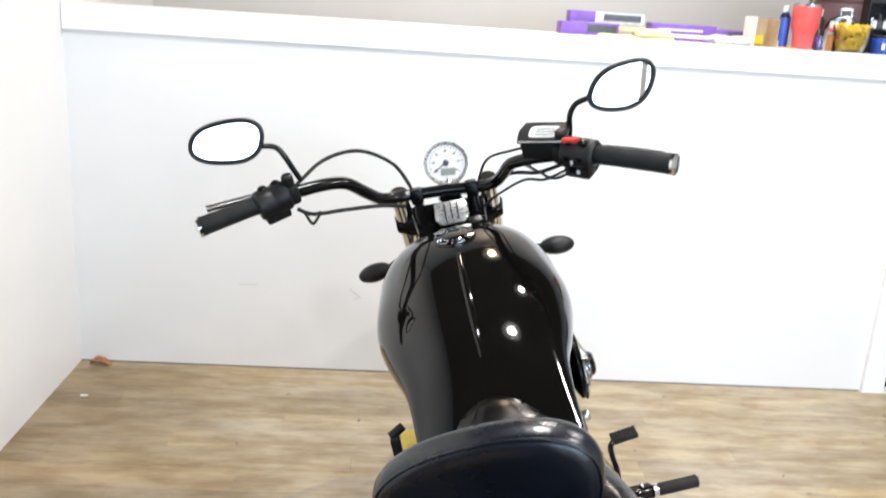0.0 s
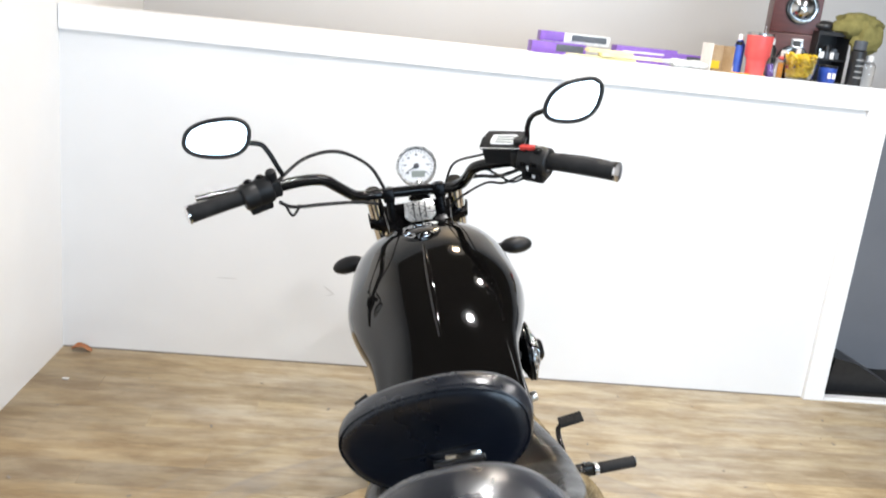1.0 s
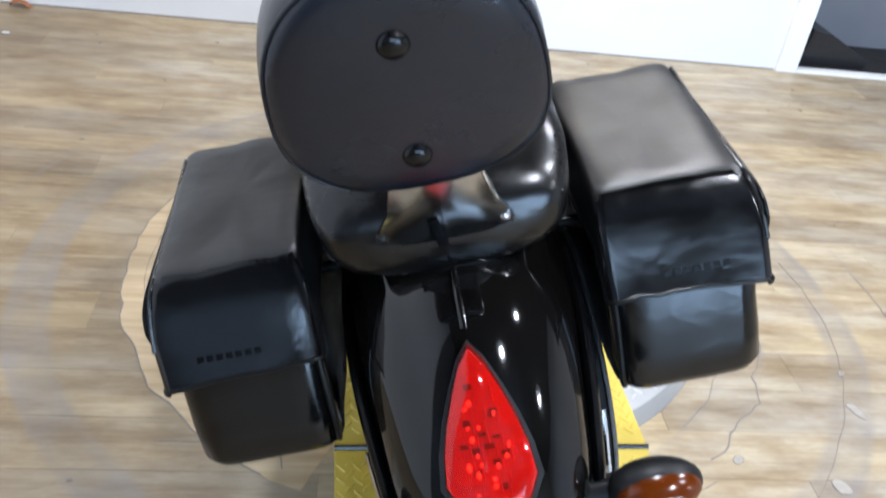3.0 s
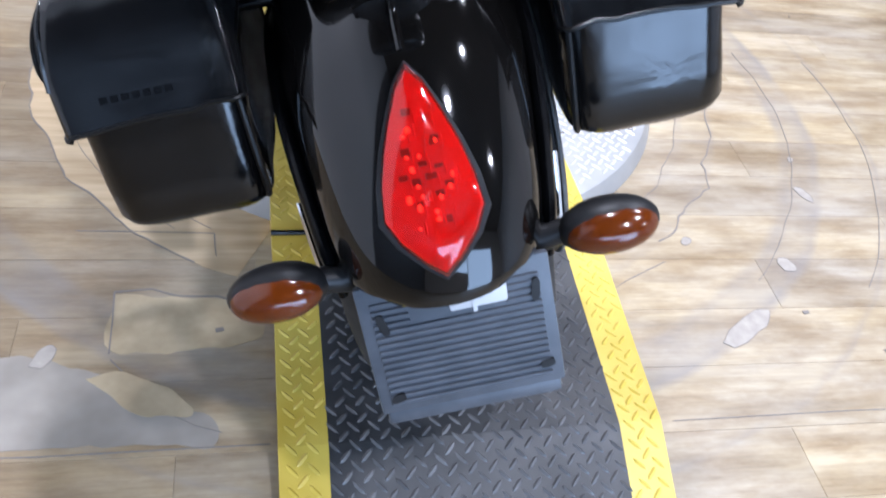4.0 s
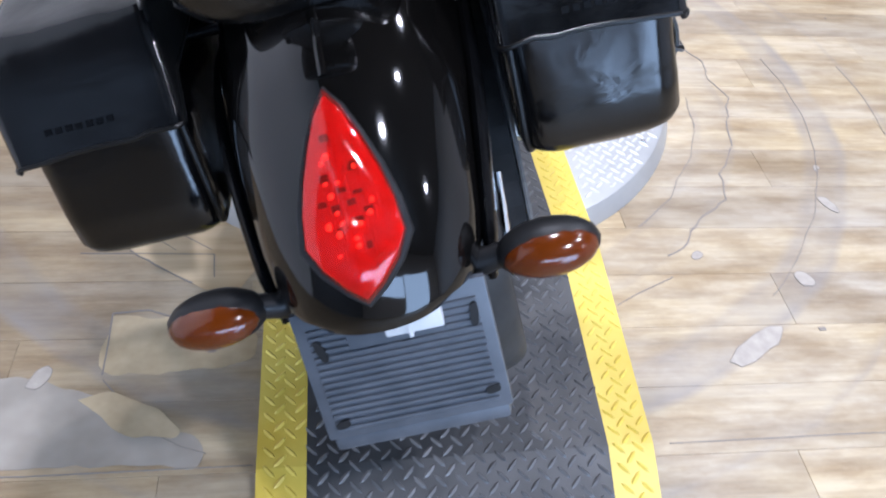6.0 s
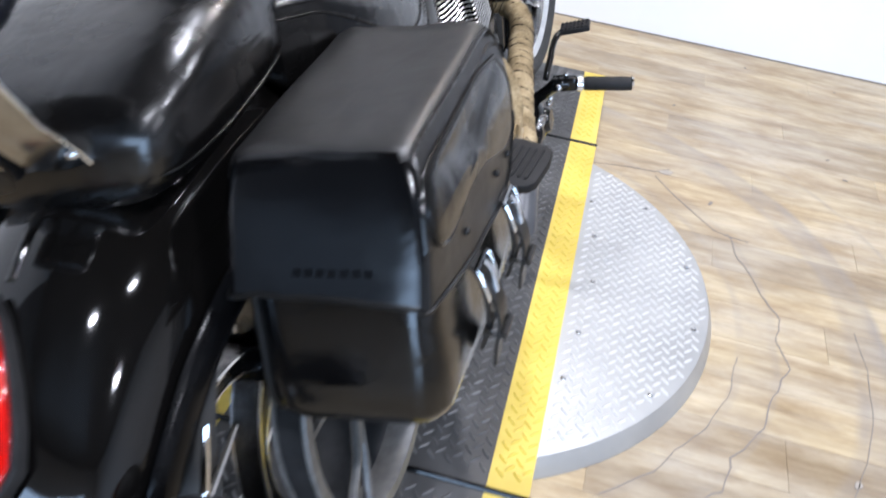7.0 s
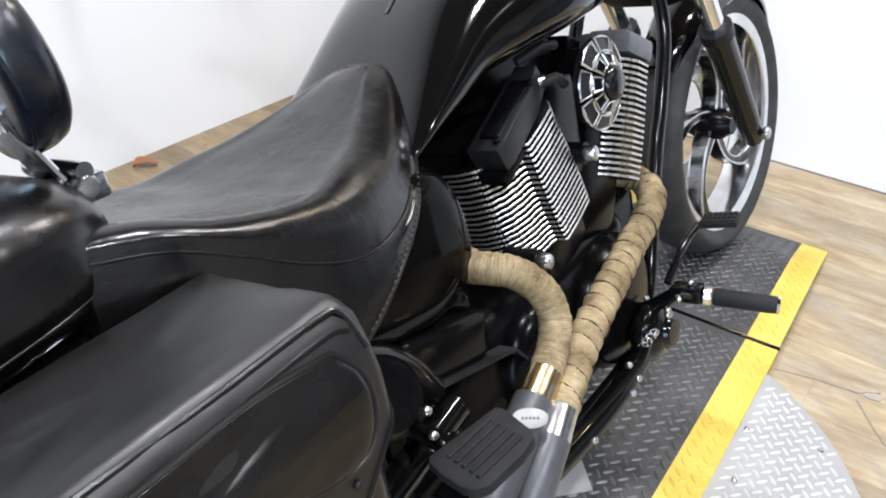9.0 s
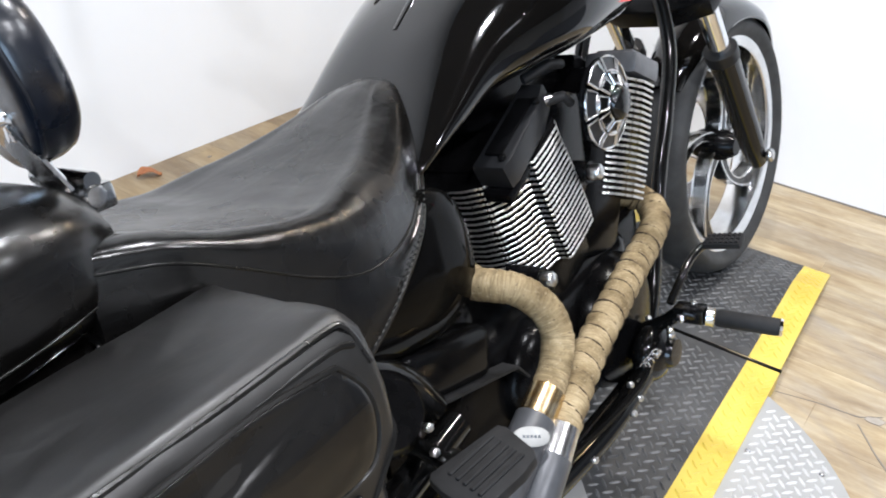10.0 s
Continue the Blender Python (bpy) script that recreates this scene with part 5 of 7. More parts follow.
def saddlebag(s):
    def rear(z):
        return float(np.interp(z, (0.405, 0.43, 0.46, 0.56, 0.60, 0.64, 0.66), (0.872, 0.863, 0.865, 0.888, 0.900, 0.915, 0.928)))

    rings = []
    for z, inset, r in ((0.403, 0.040, 0.03), (0.406, 0.024, 0.034), (0.413, 0.011, 0.034), (0.426, 0.003, 0.032), (0.447, 0.0, 0.030), (0.48, 0.0, 0.030), (0.52, 0.0, 0.030), (0.56, 0.0, 0.030), (0.60, 0.002, 0.030), (0.635, 0.012, 0.03)):
        ring = []
        for x, y, zz in rounded(0.160 + inset, 0.329 - inset, rear(z) + inset, 1.204 - inset, r, z):
            w = 0.0030 * noise.fractal(Vector((x * 11 + 5 * s, y * 11, zz * 13)), 1.0, 2.0, 2)
            ring.append(((x + w) * s, y + w, zz + 0.010 * (1.0 - min(1.0, (y - 0.86) / 0.2)) * (1 if zz < 0.44 else 0)))
        rings.append(ring)
    bag = part("saddlebag", loft(rings), BAG_BODY, bike, "black leather saddlebag with buckled lid")
    bead = [(0.166, rear(0.56) + 0.009, 0.565), (0.166, rear(0.50) + 0.008, 0.50), (0.166, rear(0.45) + 0.009, 0.450), (0.171, 0.888, 0.428), (0.178, 0.93, 0.413)]
    part("body_binding", tube(spline([(x * s, y, z) for x, y, z in bead], 6), 0.0038, 8), PIPING, bag)

    def low(x, y):
        """The lid's lower edge: waved behind, drawn down over the buckles outside, high on the inner side."""
        out = float(np.interp(y, (0.88, 0.92, 1.0, 1.06, 1.13, 1.17, 1.21), (0.556, 0.545, 0.527, 0.522, 0.514, 0.532, 0.580)))
        back = 0.560 + 0.008 * math.sin(math.pi * (x - 0.157) / 0.18) + (0.006 if x < 0.2 else 0.0)
        if x > 0.327:
            return out
        if y < 0.90:
            return back
        return 0.585 if y > 1.19 else 0.60

    rings = []
    for t, x0, x1, y0, y1, r, z in ((0, 0.1555, 0.3350, 0.868, 1.211, 0.012, 0.57), (1, 0.1555, 0.3355, 0.883, 1.2115, 0.012, 0.592), (2, 0.1555, 0.3350, 0.892, 1.212, 0.012, 0.610), (3, 0.156, 0.3320, 0.905, 1.210, 0.012, 0.634), (4, 0.157, 0.3270, 0.917, 1.207, 0.012, 0.652),
                                    (5, 0.158, 0.3215, 0.925, 1.203, 0.012, 0.6615), (6, 0.160, 0.3170, 0.931, 1.199, 0.012, 0.6665), (7, 0.165, 0.310, 0.938, 1.194, 0.012, 0.6690), (8, 0.185, 0.292, 0.962, 1.17, 0.02, 0.6690), (9, 0.215, 0.262, 1.00, 1.13, 0.02, 0.6680)):
        ring = []
        for x, y, zz in rounded(x0, x1, y0, y1, r, z):
            w = (0.0050 if t > 6 else 0.0034) * noise.fractal(Vector((x * 15 + 3 * s, y * 9, zz * 15)), 1.0, 2.0, 3)
            lift = (y - 0.92) / 0.28 * (0.010 if t > 3 else 0.0025 * t)
            ring.append(((x + w * 0.5) * s, y + w * 0.5, (low(x, y) if t == 0 else zz + lift if t > 3 else max(zz + lift, low(x, y) + 0.006 * t)) + w))
        rings.append(ring)
    inner = [(p[0] - 0.004 * s * (1 if abs(p[0]) > 0.25 else -1), p[1] + (0.004 if p[1] < 1.0 else -0.004), p[2] + 0.003) for p in rings[0]]
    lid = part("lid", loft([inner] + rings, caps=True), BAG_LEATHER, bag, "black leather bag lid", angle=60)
    # rear-facing faces swap to darker, glossier pouch leather: the flap's shade set by material
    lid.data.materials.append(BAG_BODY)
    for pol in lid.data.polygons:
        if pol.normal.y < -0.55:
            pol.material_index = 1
    part("lid_binding", tube([Vector(p) for p in rings[0]], 0.0026, 6, loop=True), PIPING, lid)
    top = [(x * s, y, z) for x, y, z in ((0.3315, 1.200, 0.638), (0.3235, 1.190, 0.6690), (0.3205, 1.168, 0.6730), (0.3195, 1.08, 0.6685), (0.3185, 1.00, 0.6660), (0.3185, 0.946, 0.6642), (0.3205, 0.930, 0.6595), (0.3255, 0.918, 0.648), (0.3300, 0.904, 0.625), (0.3325, 0.891, 0.598))]
    part("piping", tube(spline(top, 6), 0.0030, 8), SEAT_LEATHER, lid)
    part("piping", tube(spline([(x + (0.0050 if z > 0.655 else 0.0026) * s, y + (0.010 if y < 0.95 else 0.0), z - 0.0125) for x, y, z in top[1:8]], 6), 0.0028, 8), PIPING, lid)

    for k in range(7):
        x0 = 0.222 + 0.0105 * k
        part("emboss_bar", moved(box(-0.0035, 0.0035, -0.0012, 0.0010, -0.0032, 0.0032), Matrix.Translation((x0 * s, 0.8795, 0.5855)) @ Matrix.Rotation(radians(-27), 4, "X")), ENGINE_BLACK, lid, "faint embossed lettering bar", smooth=False)
    # raised side panel with a swept lower edge
    def face(z):
        return float(np.interp(z, (0.53, 0.592, 0.615, 0.638, 0.656, 0.67), (0.3352, 0.3356, 0.3350, 0.3320, 0.3270, 0.3205)))

    swell = [(1.168, 0.650), (1.186, 0.625), (1.189, 0.595), (1.176, 0.568), (1.145, 0.563), (1.110, 0.572), (1.065, 0.586), (1.01, 0.592), (0.965, 0.587), (0.930, 0.586), (0.908, 0.598), (0.903, 0.620), (0.914, 0.640), (0.94, 0.650), (1.02, 0.653), (1.10, 0.656)]
    line = [(p.x, p.y) for p in spline([(*q, 0) for q in swell + swell[:1]], 5)[:-1]]
    cy0, cz0 = 1.04, 0.617
    rings = [[((face(z) + h) * s, cy0 + (y - cy0) * k, cz0 + (z - cz0) * k) for y, z in line] for k, h in ((1.03, -0.003), (1.0, 0.0015), (0.975, 0.0034), (0.94, 0.0042), (0.86, 0.0040), (0.6, 0.0048), (0.25, 0.0052))]
    part("side_panel", loft(rings), SEAT_LEATHER, lid, angle=70)
    part("panel_welt", tube([((face(z) + 0.0018) * s, y, z) for y, z in line], 0.0026, 6, loop=True), PIPING, lid)
    for y, z in ((0.985, 0.560), (1.105, 0.552), (1.155, 0.548)):
        part("lid_rivet", moved(blob(0.003, 0.004, 0.004, 10), Matrix.Translation(((face(z) + 0.001) * s, y, z))), PLASTIC, lid)

    def band(path, y, half, thick, drift=0.0):
        pts = spline([(x * s, y, z) for x, z in path], 6)
        rows = []
        for i, c in enumerate(pts):
            t = (pts[min(i + 1, len(pts) - 1)] - pts[max(i - 1, 0)]).normalized()
            n = t.cross(Vector((0, 1, 0)))
            yo = drift * i / len(pts)
            rows.append([c + n * q + Vector((0, dy + yo, 0)) for q, dy in ((-thick, -half), (-thick, half), (thick, half), (thick, -half))])
        return loft(rows)

    for y, drift in ((1.119, -0.006), (0.999, -0.010)):
        strap = part("strap", band(((0.332, 0.522), (0.337, 0.516), (0.341, 0.506), (0.343, 0.490), (0.343, 0.465), (0.338, 0.440), (0.331, 0.425)), y, 0.0150, 0.0018), BAG_LEATHER, bag, "leather buckle strap", angle=30)
        part("strap_end", band(((0.342, 0.505), (0.348, 0.492), (0.3535, 0.474), (0.3535, 0.454), (0.348, 0.432), (0.345, 0.412)), y, 0.0135, 0.0018, drift), BAG_LEATHER, strap, angle=30)
        corners = [(x * s, y + dy, z) for x, dy, z in ((0.3395, -0.018, 0.519), (0.3395, 0.018, 0.519), (0.3430, 0.019, 0.515), (0.3480, 0.018, 0.487), (0.3480, -0.018, 0.487), (0.3430, -0.019, 0.515))]
        part("buckle", tube(corners, 0.0024, 8, loop=True), CHROME, strap, "chrome buckle")
        part("buckle_pin", tube([(0.342 * s, y, 0.518), (0.3485 * s, y + 0.002, 0.508), (0.3515 * s, y - 0.002, 0.486)], 0.0024, 8), CHROME, strap)
        loop = [(x * s, y + dy + drift * 0.6, z) for x, dy, z in ((0.341, -0.015, 0.450), (0.357, -0.0155, 0.447), (0.357, 0.0155, 0.447), (0.341, 0.015, 0.450))]
        part("strap_keeper", tube(loop, 0.0042, 8, loop=True), BAG_LEATHER, strap)
    return bag


saddlebag(1)
saddlebag(-1)


# ---- engine
part("crankcase", box(-0.135, 0.125, 1.50, 2.04, 0.15, 0.40, 0.05, 3), ENGINE_BLACK, bike, "black engine crankcase")
part("gearbox", box(-0.11, 0.11, 1.40, 1.62, 0.22, 0.46, 0.04, 3), ENGINE_BLACK, bike, "black gearbox housing")
part("front_engine_case", box(-0.10, 0.095, 1.98, 2.13, 0.17, 0.41, 0.03, 3), ENGINE_BLACK, bike)
part("clutch_cover", moved(lathe([(0, 0.032), (0.07, 0.030), (0.10, 0.020), (0.112, 0.0), (0.112, -0.02)], 40, "Z"), place_at((0.128, 1.93, 0.27), (0, 1, 0), (1, 0, 0))), ENGINE_BLACK, bike, "black round engine cover")
part("cam_cover", moved(lathe([(0, 0.028), (0.06, 0.026), (0.078, 0.016), (0.085, 0.0), (0.085, -0.02)], 40, "Z"), place_at((0.130, 1.70, 0.30), (0, 1, 0), (1, 0, 0))), ENGINE_BLACK, bike)


def cylinder(base, lean, n_fin, first, step, hx, hy, shape, name, label):
    """A finned cylinder; its axis leans from upright along y."""
    a = radians(lean)
    m = Matrix.Translation(base) @ Matrix.Rotation(-a, 4, "X")
    barrel = part(name, moved(box(-hx * 0.80, hx * 0.80, -hy * 0.74, hy * 0.74, -0.02, first + step * n_fin, 0.02), m), ENGINE_BLACK, bike, label)
    pts = shape + [(-x, y) for x, y in shape[::-1]]
    proto = None
    for k in range(n_fin):
        t = k / (n_fin - 1)
        if proto is None:
            proto = part("fin", prism(pts, 0.0040, 0.0008, 1), ALU, barrel, angle=25)
            proto.data.materials.append(ENGINE_BLACK)
            for pol in proto.data.polygons:
                if abs(pol.normal.z) > 0.9:
                    pol.material_index = 1
            fin = proto
        else:
            fin = new("fin", proto.data)
            fin.parent = barrel
        grow = 0.90 + 0.10 * math.sin(math.pi * min(1, 0.25 + t * 0.9))
        fin.matrix_basis = m @ Matrix.Translation((0, 0, first + step * k)) @ Matrix.Diagonal((1, grow, 1, 1))
    return barrel, m


REAR_FIN = [(0.020, 0.080), (0.105, 0.078), (0.140, 0.062), (0.150, 0.046), (0.1515, 0.005), (0.150, -0.034), (0.147, -0.037), (0.133, -0.039), (0.129, -0.045), (0.124, -0.062), (0.113, -0.082), (0.098, -0.097), (0.072, -0.108), (0.030, -0.113)]
FRONT_FIN = [(0.020, 0.092), (0.110, 0.090), (0.140, 0.084), (0.150, 0.070), (0.151, 0.030), (0.146, 0.016), (0.138, 0.000), (0.120, -0.016), (0.095, -0.034), (0.070, -0.060), (0.030, -0.072)]
rear_cyl, mr2 = cylinder((0.0, 1.848, 0.395), -22, 20, 0.066, 0.0092, 0.150, 0.090, REAR_FIN, "rear_cylinder", "black rear cylinder with bright fins")
front_cyl, mf2 = cylinder((0.0, 1.937, 0.395), 26, 20, 0.085, 0.0096, 0.148, 0.088, FRONT_FIN, "front_cylinder", "black front cylinder with bright fins")
part("head", moved(box(-0.140, 0.052, -0.030, 0.084, 0.270, 0.306, 0.012, 2), mf2), ENGINE_BLACK, front_cyl)
front_lid = part("rocker_cover", moved(joined(box(0.055, 0.147, -0.004, 0.086, 0.276, 0.312, 0.010, 2), box(0.066, 0.132, 0.010, 0.070, 0.306, 0.318, 0.006, 2)), mf2), GREY_COVER, front_cyl, "satin grey rocker cover")
# the rear cover hangs over the tail side of its cylinder
tilt = Matrix.Translation((0, 1.732, 0.630)) @ Matrix.Rotation(radians(27), 4, "X")
cover = prism([(0.098, -0.066), (0.146, -0.066), (0.150, -0.050), (0.146, 0.040), (0.132, 0.092), (0.098, 0.092)], 0.038, 0.005, 2)
rear_lid = part("rocker_cover", moved(cover, tilt @ Matrix.Translation((0, 0, 0.004))), COVER_BLACK, rear_cyl, "satin black rocker cover")
part("cover_top", moved(box(0.108, 0.134, -0.046, 0.060, 0.020, 0.027, 0.004, 2), tilt), ENGINE_BLACK, rear_lid)
part("cover_gasket", moved(box(0.10, 0.143, -0.076, 0.070, -0.034, -0.0165, 0.004), tilt), ENGINE_BLACK, rear_lid)
part("intake_box", joined(box(-0.11, 0.125, 1.775, 1.915, 0.50, 0.655, 0.015), box(-0.09, 0.06, 1.72, 1.98, 0.64, 0.70, 0.02)), ENGINE_BLACK, bike, "black intake between the cylinders")
for p, q in (((0.128, 1.80, 0.665), (0.150, 1.84, 0.655)), ((0.11, 1.79, 0.70), (0.13, 1.86, 0.705))):
    part("hose", tube([p, Vector(p).lerp(Vector(q), 0.5) + Vector((0.012, 0, 0.01)), q], 0.007, 10), RUBBER, bike)
part("hose_clip", tube([(0.128, 1.802, 0.668), (0.134, 1.812, 0.668)], 0.010, 12), DULL_CHROME, bike, "bright hose clip")
for x, y in ((0.138, -0.050), (0.138, 0.055)):
    bolt("cover_bolt", tilt @ Vector((x, y, 0.024)), tilt.to_3x3() @ Vector((0, 0, 1)), 0.006, rear_lid, ENGINE_BLACK, 0.008)
for p in ((0.165, 1.700, 0.452), (0.168, 1.855, 0.550)):
    part("sensor_body", tube([Vector(p) - Vector((0.06, 0, 0)), Vector(p) - Vector((0.008, 0, 0))], 0.016, 14), ENGINE_BLACK, bike)
    bolt("sensor_nut", p, (1, 0.1, 0.1), 0.0115, bike, STEEL_BOLT, 0.020)
for k in range(5):
    part("pushrod_tube", tube([(0.10, 1.86 + 0.022 * k, 0.30), (0.10, 1.86 + 0.022 * k, 0.46)], 0.007, 8), ENGINE_BLACK, bike)

# air cleaner with a windowed cover
am = place_at((0.180, 1.886, 0.642), (0, 1, 0), (1, 0.0, 0.0)) @ Matrix.Rotation(radians(10), 4, "Z") @ Matrix.Scale(0.89, 4)
air = part("air_cleaner", moved(lathe([(0, 0.010), (0.030, 0.010), (0.052, 0.0), (0.070, -0.004), (0.071, -0.009), (0.060, -0.016), (0.03, -0.03)], 48, "Z"), am), ENGINE_BLACK, bike, "black air cleaner with bright window frames")
for k in range(8):
    a0 = 360 * k / 8 + 22.5
    for r0, r1, da, h0, h1 in ((0.050, 0.072, 18.5, 0.009, 0.002), (0.029, 0.046, 16, 0.019, 0.011)):
        arc = np.linspace(-da, da, 6)
        loop = [(r1 * math.cos(radians(a0 + q)), r1 * math.sin(radians(a0 + q)), h1) for q in arc] + [(r0 * math.cos(radians(a0 + q)), r0 * math.sin(radians(a0 + q)), h0) for q in arc[::-1]]
        frame_ = part("window_frame", moved(tube(loop, 0.0025, 8, loop=True), am), DULL_CHROME, air, "bright window frame")
        mid = Vector(((r0 + r1) / 2 * math.cos(radians(a0)), (r0 + r1) / 2 * math.sin(radians(a0)), (h0 + h1) / 2))
        part("window_mesh", moved(loft([[(x * f + mid.x * (1 - f), y * f + mid.y * (1 - f), z - d) for x, y, z in loop] for f, d in ((1.0, 0.001), (0.8, 0.004), (0.3, 0.005))], caps=True), am), COVER_BLACK if r0 > 0.04 else ENGINE_BLACK, air, smooth=False)
part("air_hub", moved(lathe([(0, 0.034), (0.020, 0.033), (0.026, 0.028), (0.028, 0.020), (0.027, 0.005)], 32, "Z"), am), FRAME_BLACK, air, "gloss black hub")


# ---- exhaust
def wrapped(name, pts, r, parent, label, band=0.026, edge=0.0010):
    """A pipe bound in overlapping heat wrap: a stepped helix."""
    line = spline(pts, 18)
    dense = []
    for a, b in zip(line, line[1:]):
        n = max(1, int((b - a).length / 0.0016))
        dense += [a.lerp(b, i / n) for i in range(n)]
    dense.append(line[-1])
    seg = 26
    side, run, rings = None, 0.0, []
    for i, p in enumerate(dense):
        ahead = (dense[min(i + 1, len(dense) - 1)] - dense[max(i - 1, 0)]).normalized()
        if i:
            run += (p - dense[i - 1]).length
        if side is None:
            side = ahead.cross(Vector((0.1, 0.2, 0.97)))
        side = (side - ahead * side.dot(ahead)).normalized()
        over = ahead.cross(side)
        ring = []
        for k in range(seg):
            a = 2 * math.pi * k / seg
            ph = (run / band + k / seg) % 1.0
            rr = r + min(0.0048, band * 0.16) * (1 - ph) ** 0.7 - 0.0012 + 0.0010 * noise.noise(p * 60 + Vector((k * 0.5, 0, 0)))
            ring.append(p + (side * math.cos(a) + over * math.sin(a)) * rr)
        rings.append(ring)
    bm = loft(rings)
    runs = [0.0]
    for a, b in zip(dense, dense[1:]):
        runs.append(runs[-1] + (b - a).length)
    layer = bm.loops.layers.uv.new("wrap")
    bm.verts.index_update()
    for face in bm.faces:
        turns = [v.index % seg for v in face.verts]
        wide = max(turns) - min(turns) > seg / 2
        for lp, k in zip(face.loops, turns):
            lp[layer].uv = (runs[min(lp.vert.index // seg, len(runs) - 1)], (k + (seg if wide and k < seg / 2 else 0)) / seg)
    pipe = part(name, bm, WRAP, parent, label, angle=75)
    # dark strand along the helix: frayed edge and the shade painted under each overlap
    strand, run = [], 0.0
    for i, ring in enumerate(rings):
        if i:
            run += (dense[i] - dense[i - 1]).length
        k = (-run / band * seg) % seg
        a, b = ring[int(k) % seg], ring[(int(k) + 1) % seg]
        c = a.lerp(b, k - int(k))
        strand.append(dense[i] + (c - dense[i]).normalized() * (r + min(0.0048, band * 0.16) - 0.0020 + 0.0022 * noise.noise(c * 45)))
    part("wrap_edge", tube(strand, [edge * (1 + 0.7 * noise.noise(p * 60)) for p in strand], 6), WRAP_EDGE, pipe, "dark frayed wrap edge with overlap shade")
    return pipe


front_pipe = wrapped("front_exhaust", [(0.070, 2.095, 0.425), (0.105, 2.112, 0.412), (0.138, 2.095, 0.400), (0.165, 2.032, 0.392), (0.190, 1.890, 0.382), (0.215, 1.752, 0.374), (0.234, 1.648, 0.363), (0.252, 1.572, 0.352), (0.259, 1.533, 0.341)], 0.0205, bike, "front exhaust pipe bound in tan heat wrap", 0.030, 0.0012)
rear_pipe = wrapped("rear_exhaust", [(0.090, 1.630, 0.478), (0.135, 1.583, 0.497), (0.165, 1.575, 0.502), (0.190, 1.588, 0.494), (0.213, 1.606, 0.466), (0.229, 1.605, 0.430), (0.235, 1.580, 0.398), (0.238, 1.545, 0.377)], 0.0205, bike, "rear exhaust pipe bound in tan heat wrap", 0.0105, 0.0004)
for pipe, a, b, mat in ((rear_pipe, (0.238, 1.548, 0.379), (0.247, 1.375, 0.300), GOLD_CLAMP), (front_pipe, (0.2595, 1.535, 0.342), (0.268, 1.415, 0.270), DULL_CHROME)):
    a, b = Vector(a), Vector(b)
    u = (b - a).normalized()
    bm = tube([a + u * 0.030, a + u * 0.034, b - u * 0.004, b, b - u * 0.002, b - u * 0.02], [0.0225, 0.0245, 0.0245, 0.0235, 0.019, 0.017], 26)
    side = Vector((0.55, 0, -0.83))
    side = (side - u * u.dot(side)).normalized()
    for v in bm.verts:
        if (v.co - b).dot(u) > -0.03:
            v.co += u * (-0.85 * (v.co - b).dot(side))
    part("muffler", bm, MUFFLER_GREY, pipe, "short grey muffler with a slanted end")
    part("pipe_clamp", tube([a - u * 0.006, a + u * 0.026, a + u * 0.036], [0.0222, 0.0232, 0.0245], 26), mat, pipe, "bright band clamp")
badge_n = Vector((0.62, -0.45, 0.64)).normalized()
part("muffler_badge", moved(prism(oval(0.021, 0.0115, 2.2, 28), 0.003, 0.0008), place_at(Vector((0.241, 1.492, 0.353)) + badge_n * 0.0265, (0.75, 0.62, -0.2), badge_n)), GREY_BADGE, rear_pipe, "oval metal badge")
for k in range(5):
    part("badge_bar", moved(box(-0.0105 + 0.0044 * k, -0.0075 + 0.0044 * k, -0.0016, 0.0016, 0.0012, 0.0018), place_at(Vector((0.241, 1.492, 0.353)) + badge_n * 0.0265, (0.75, 0.62, -0.2), badge_n)), GREY_PLASTIC, rear_pipe, smooth=False)

# ---- side covers
for s in (-1, 1):
    out = [(1.470, 0.650), (1.520, 0.648), (1.558, 0.626), (1.578, 0.585), (1.582, 0.530), (1.560, 0.488), (1.500, 0.468), (1.410, 0.484), (1.340, 0.520), (1.36, 0.56), (1.43, 0.60)]
    cy0, cz0 = 1.48, 0.565
    rings = [[(x * s, cy0 + (y - cy0) * k, cz0 + (z - cz0) * k) for y, z in [(v.x, v.y) for v in spline([(*q, 0) for q in out + out[:1]], 4)[:-1]]] for x, k in ((0.09, 1.0), (0.128, 1.0), (0.141, 0.975), (0.149, 0.90), (0.155, 0.6), (0.157, 0.2))]
    part("side_cover", loft(rings), SIDE_BLACK, bike, "gloss black side cover")

# ---- frame, swing arm, pegs, pedal
frame_lines = ([(0.05, 2.345, 0.80), (0.088, 2.325, 0.64), (0.100, 2.262, 0.52), (0.102, 2.212, 0.43), (0.105, 2.165, 0.33), (0.12, 2.09, 0.22), (0.14, 2.00, 0.170), (0.155, 1.86, 0.165), (0.155, 1.60, 0.175), (0.15, 1.42, 0.22)],
               [(0.145, 1.45, 0.40), (0.140, 1.40, 0.47), (0.130, 1.28, 0.53), (0.130, 1.12, 0.55)],
               [(0.150, 1.48, 0.36), (0.158, 1.35, 0.345), (0.160, 1.22, 0.33), (0.158, 1.13, 0.322)])
for line in frame_lines:
    for s in (-1, 1):
        part("frame_tube", tube(spline([(x * s, y, z) for x, y, z in line], 6), 0.0135 if line[0][1] > 1.46 and line[0][2] > 0.5 else 0.02, 12), FRAME_BLACK, bike)
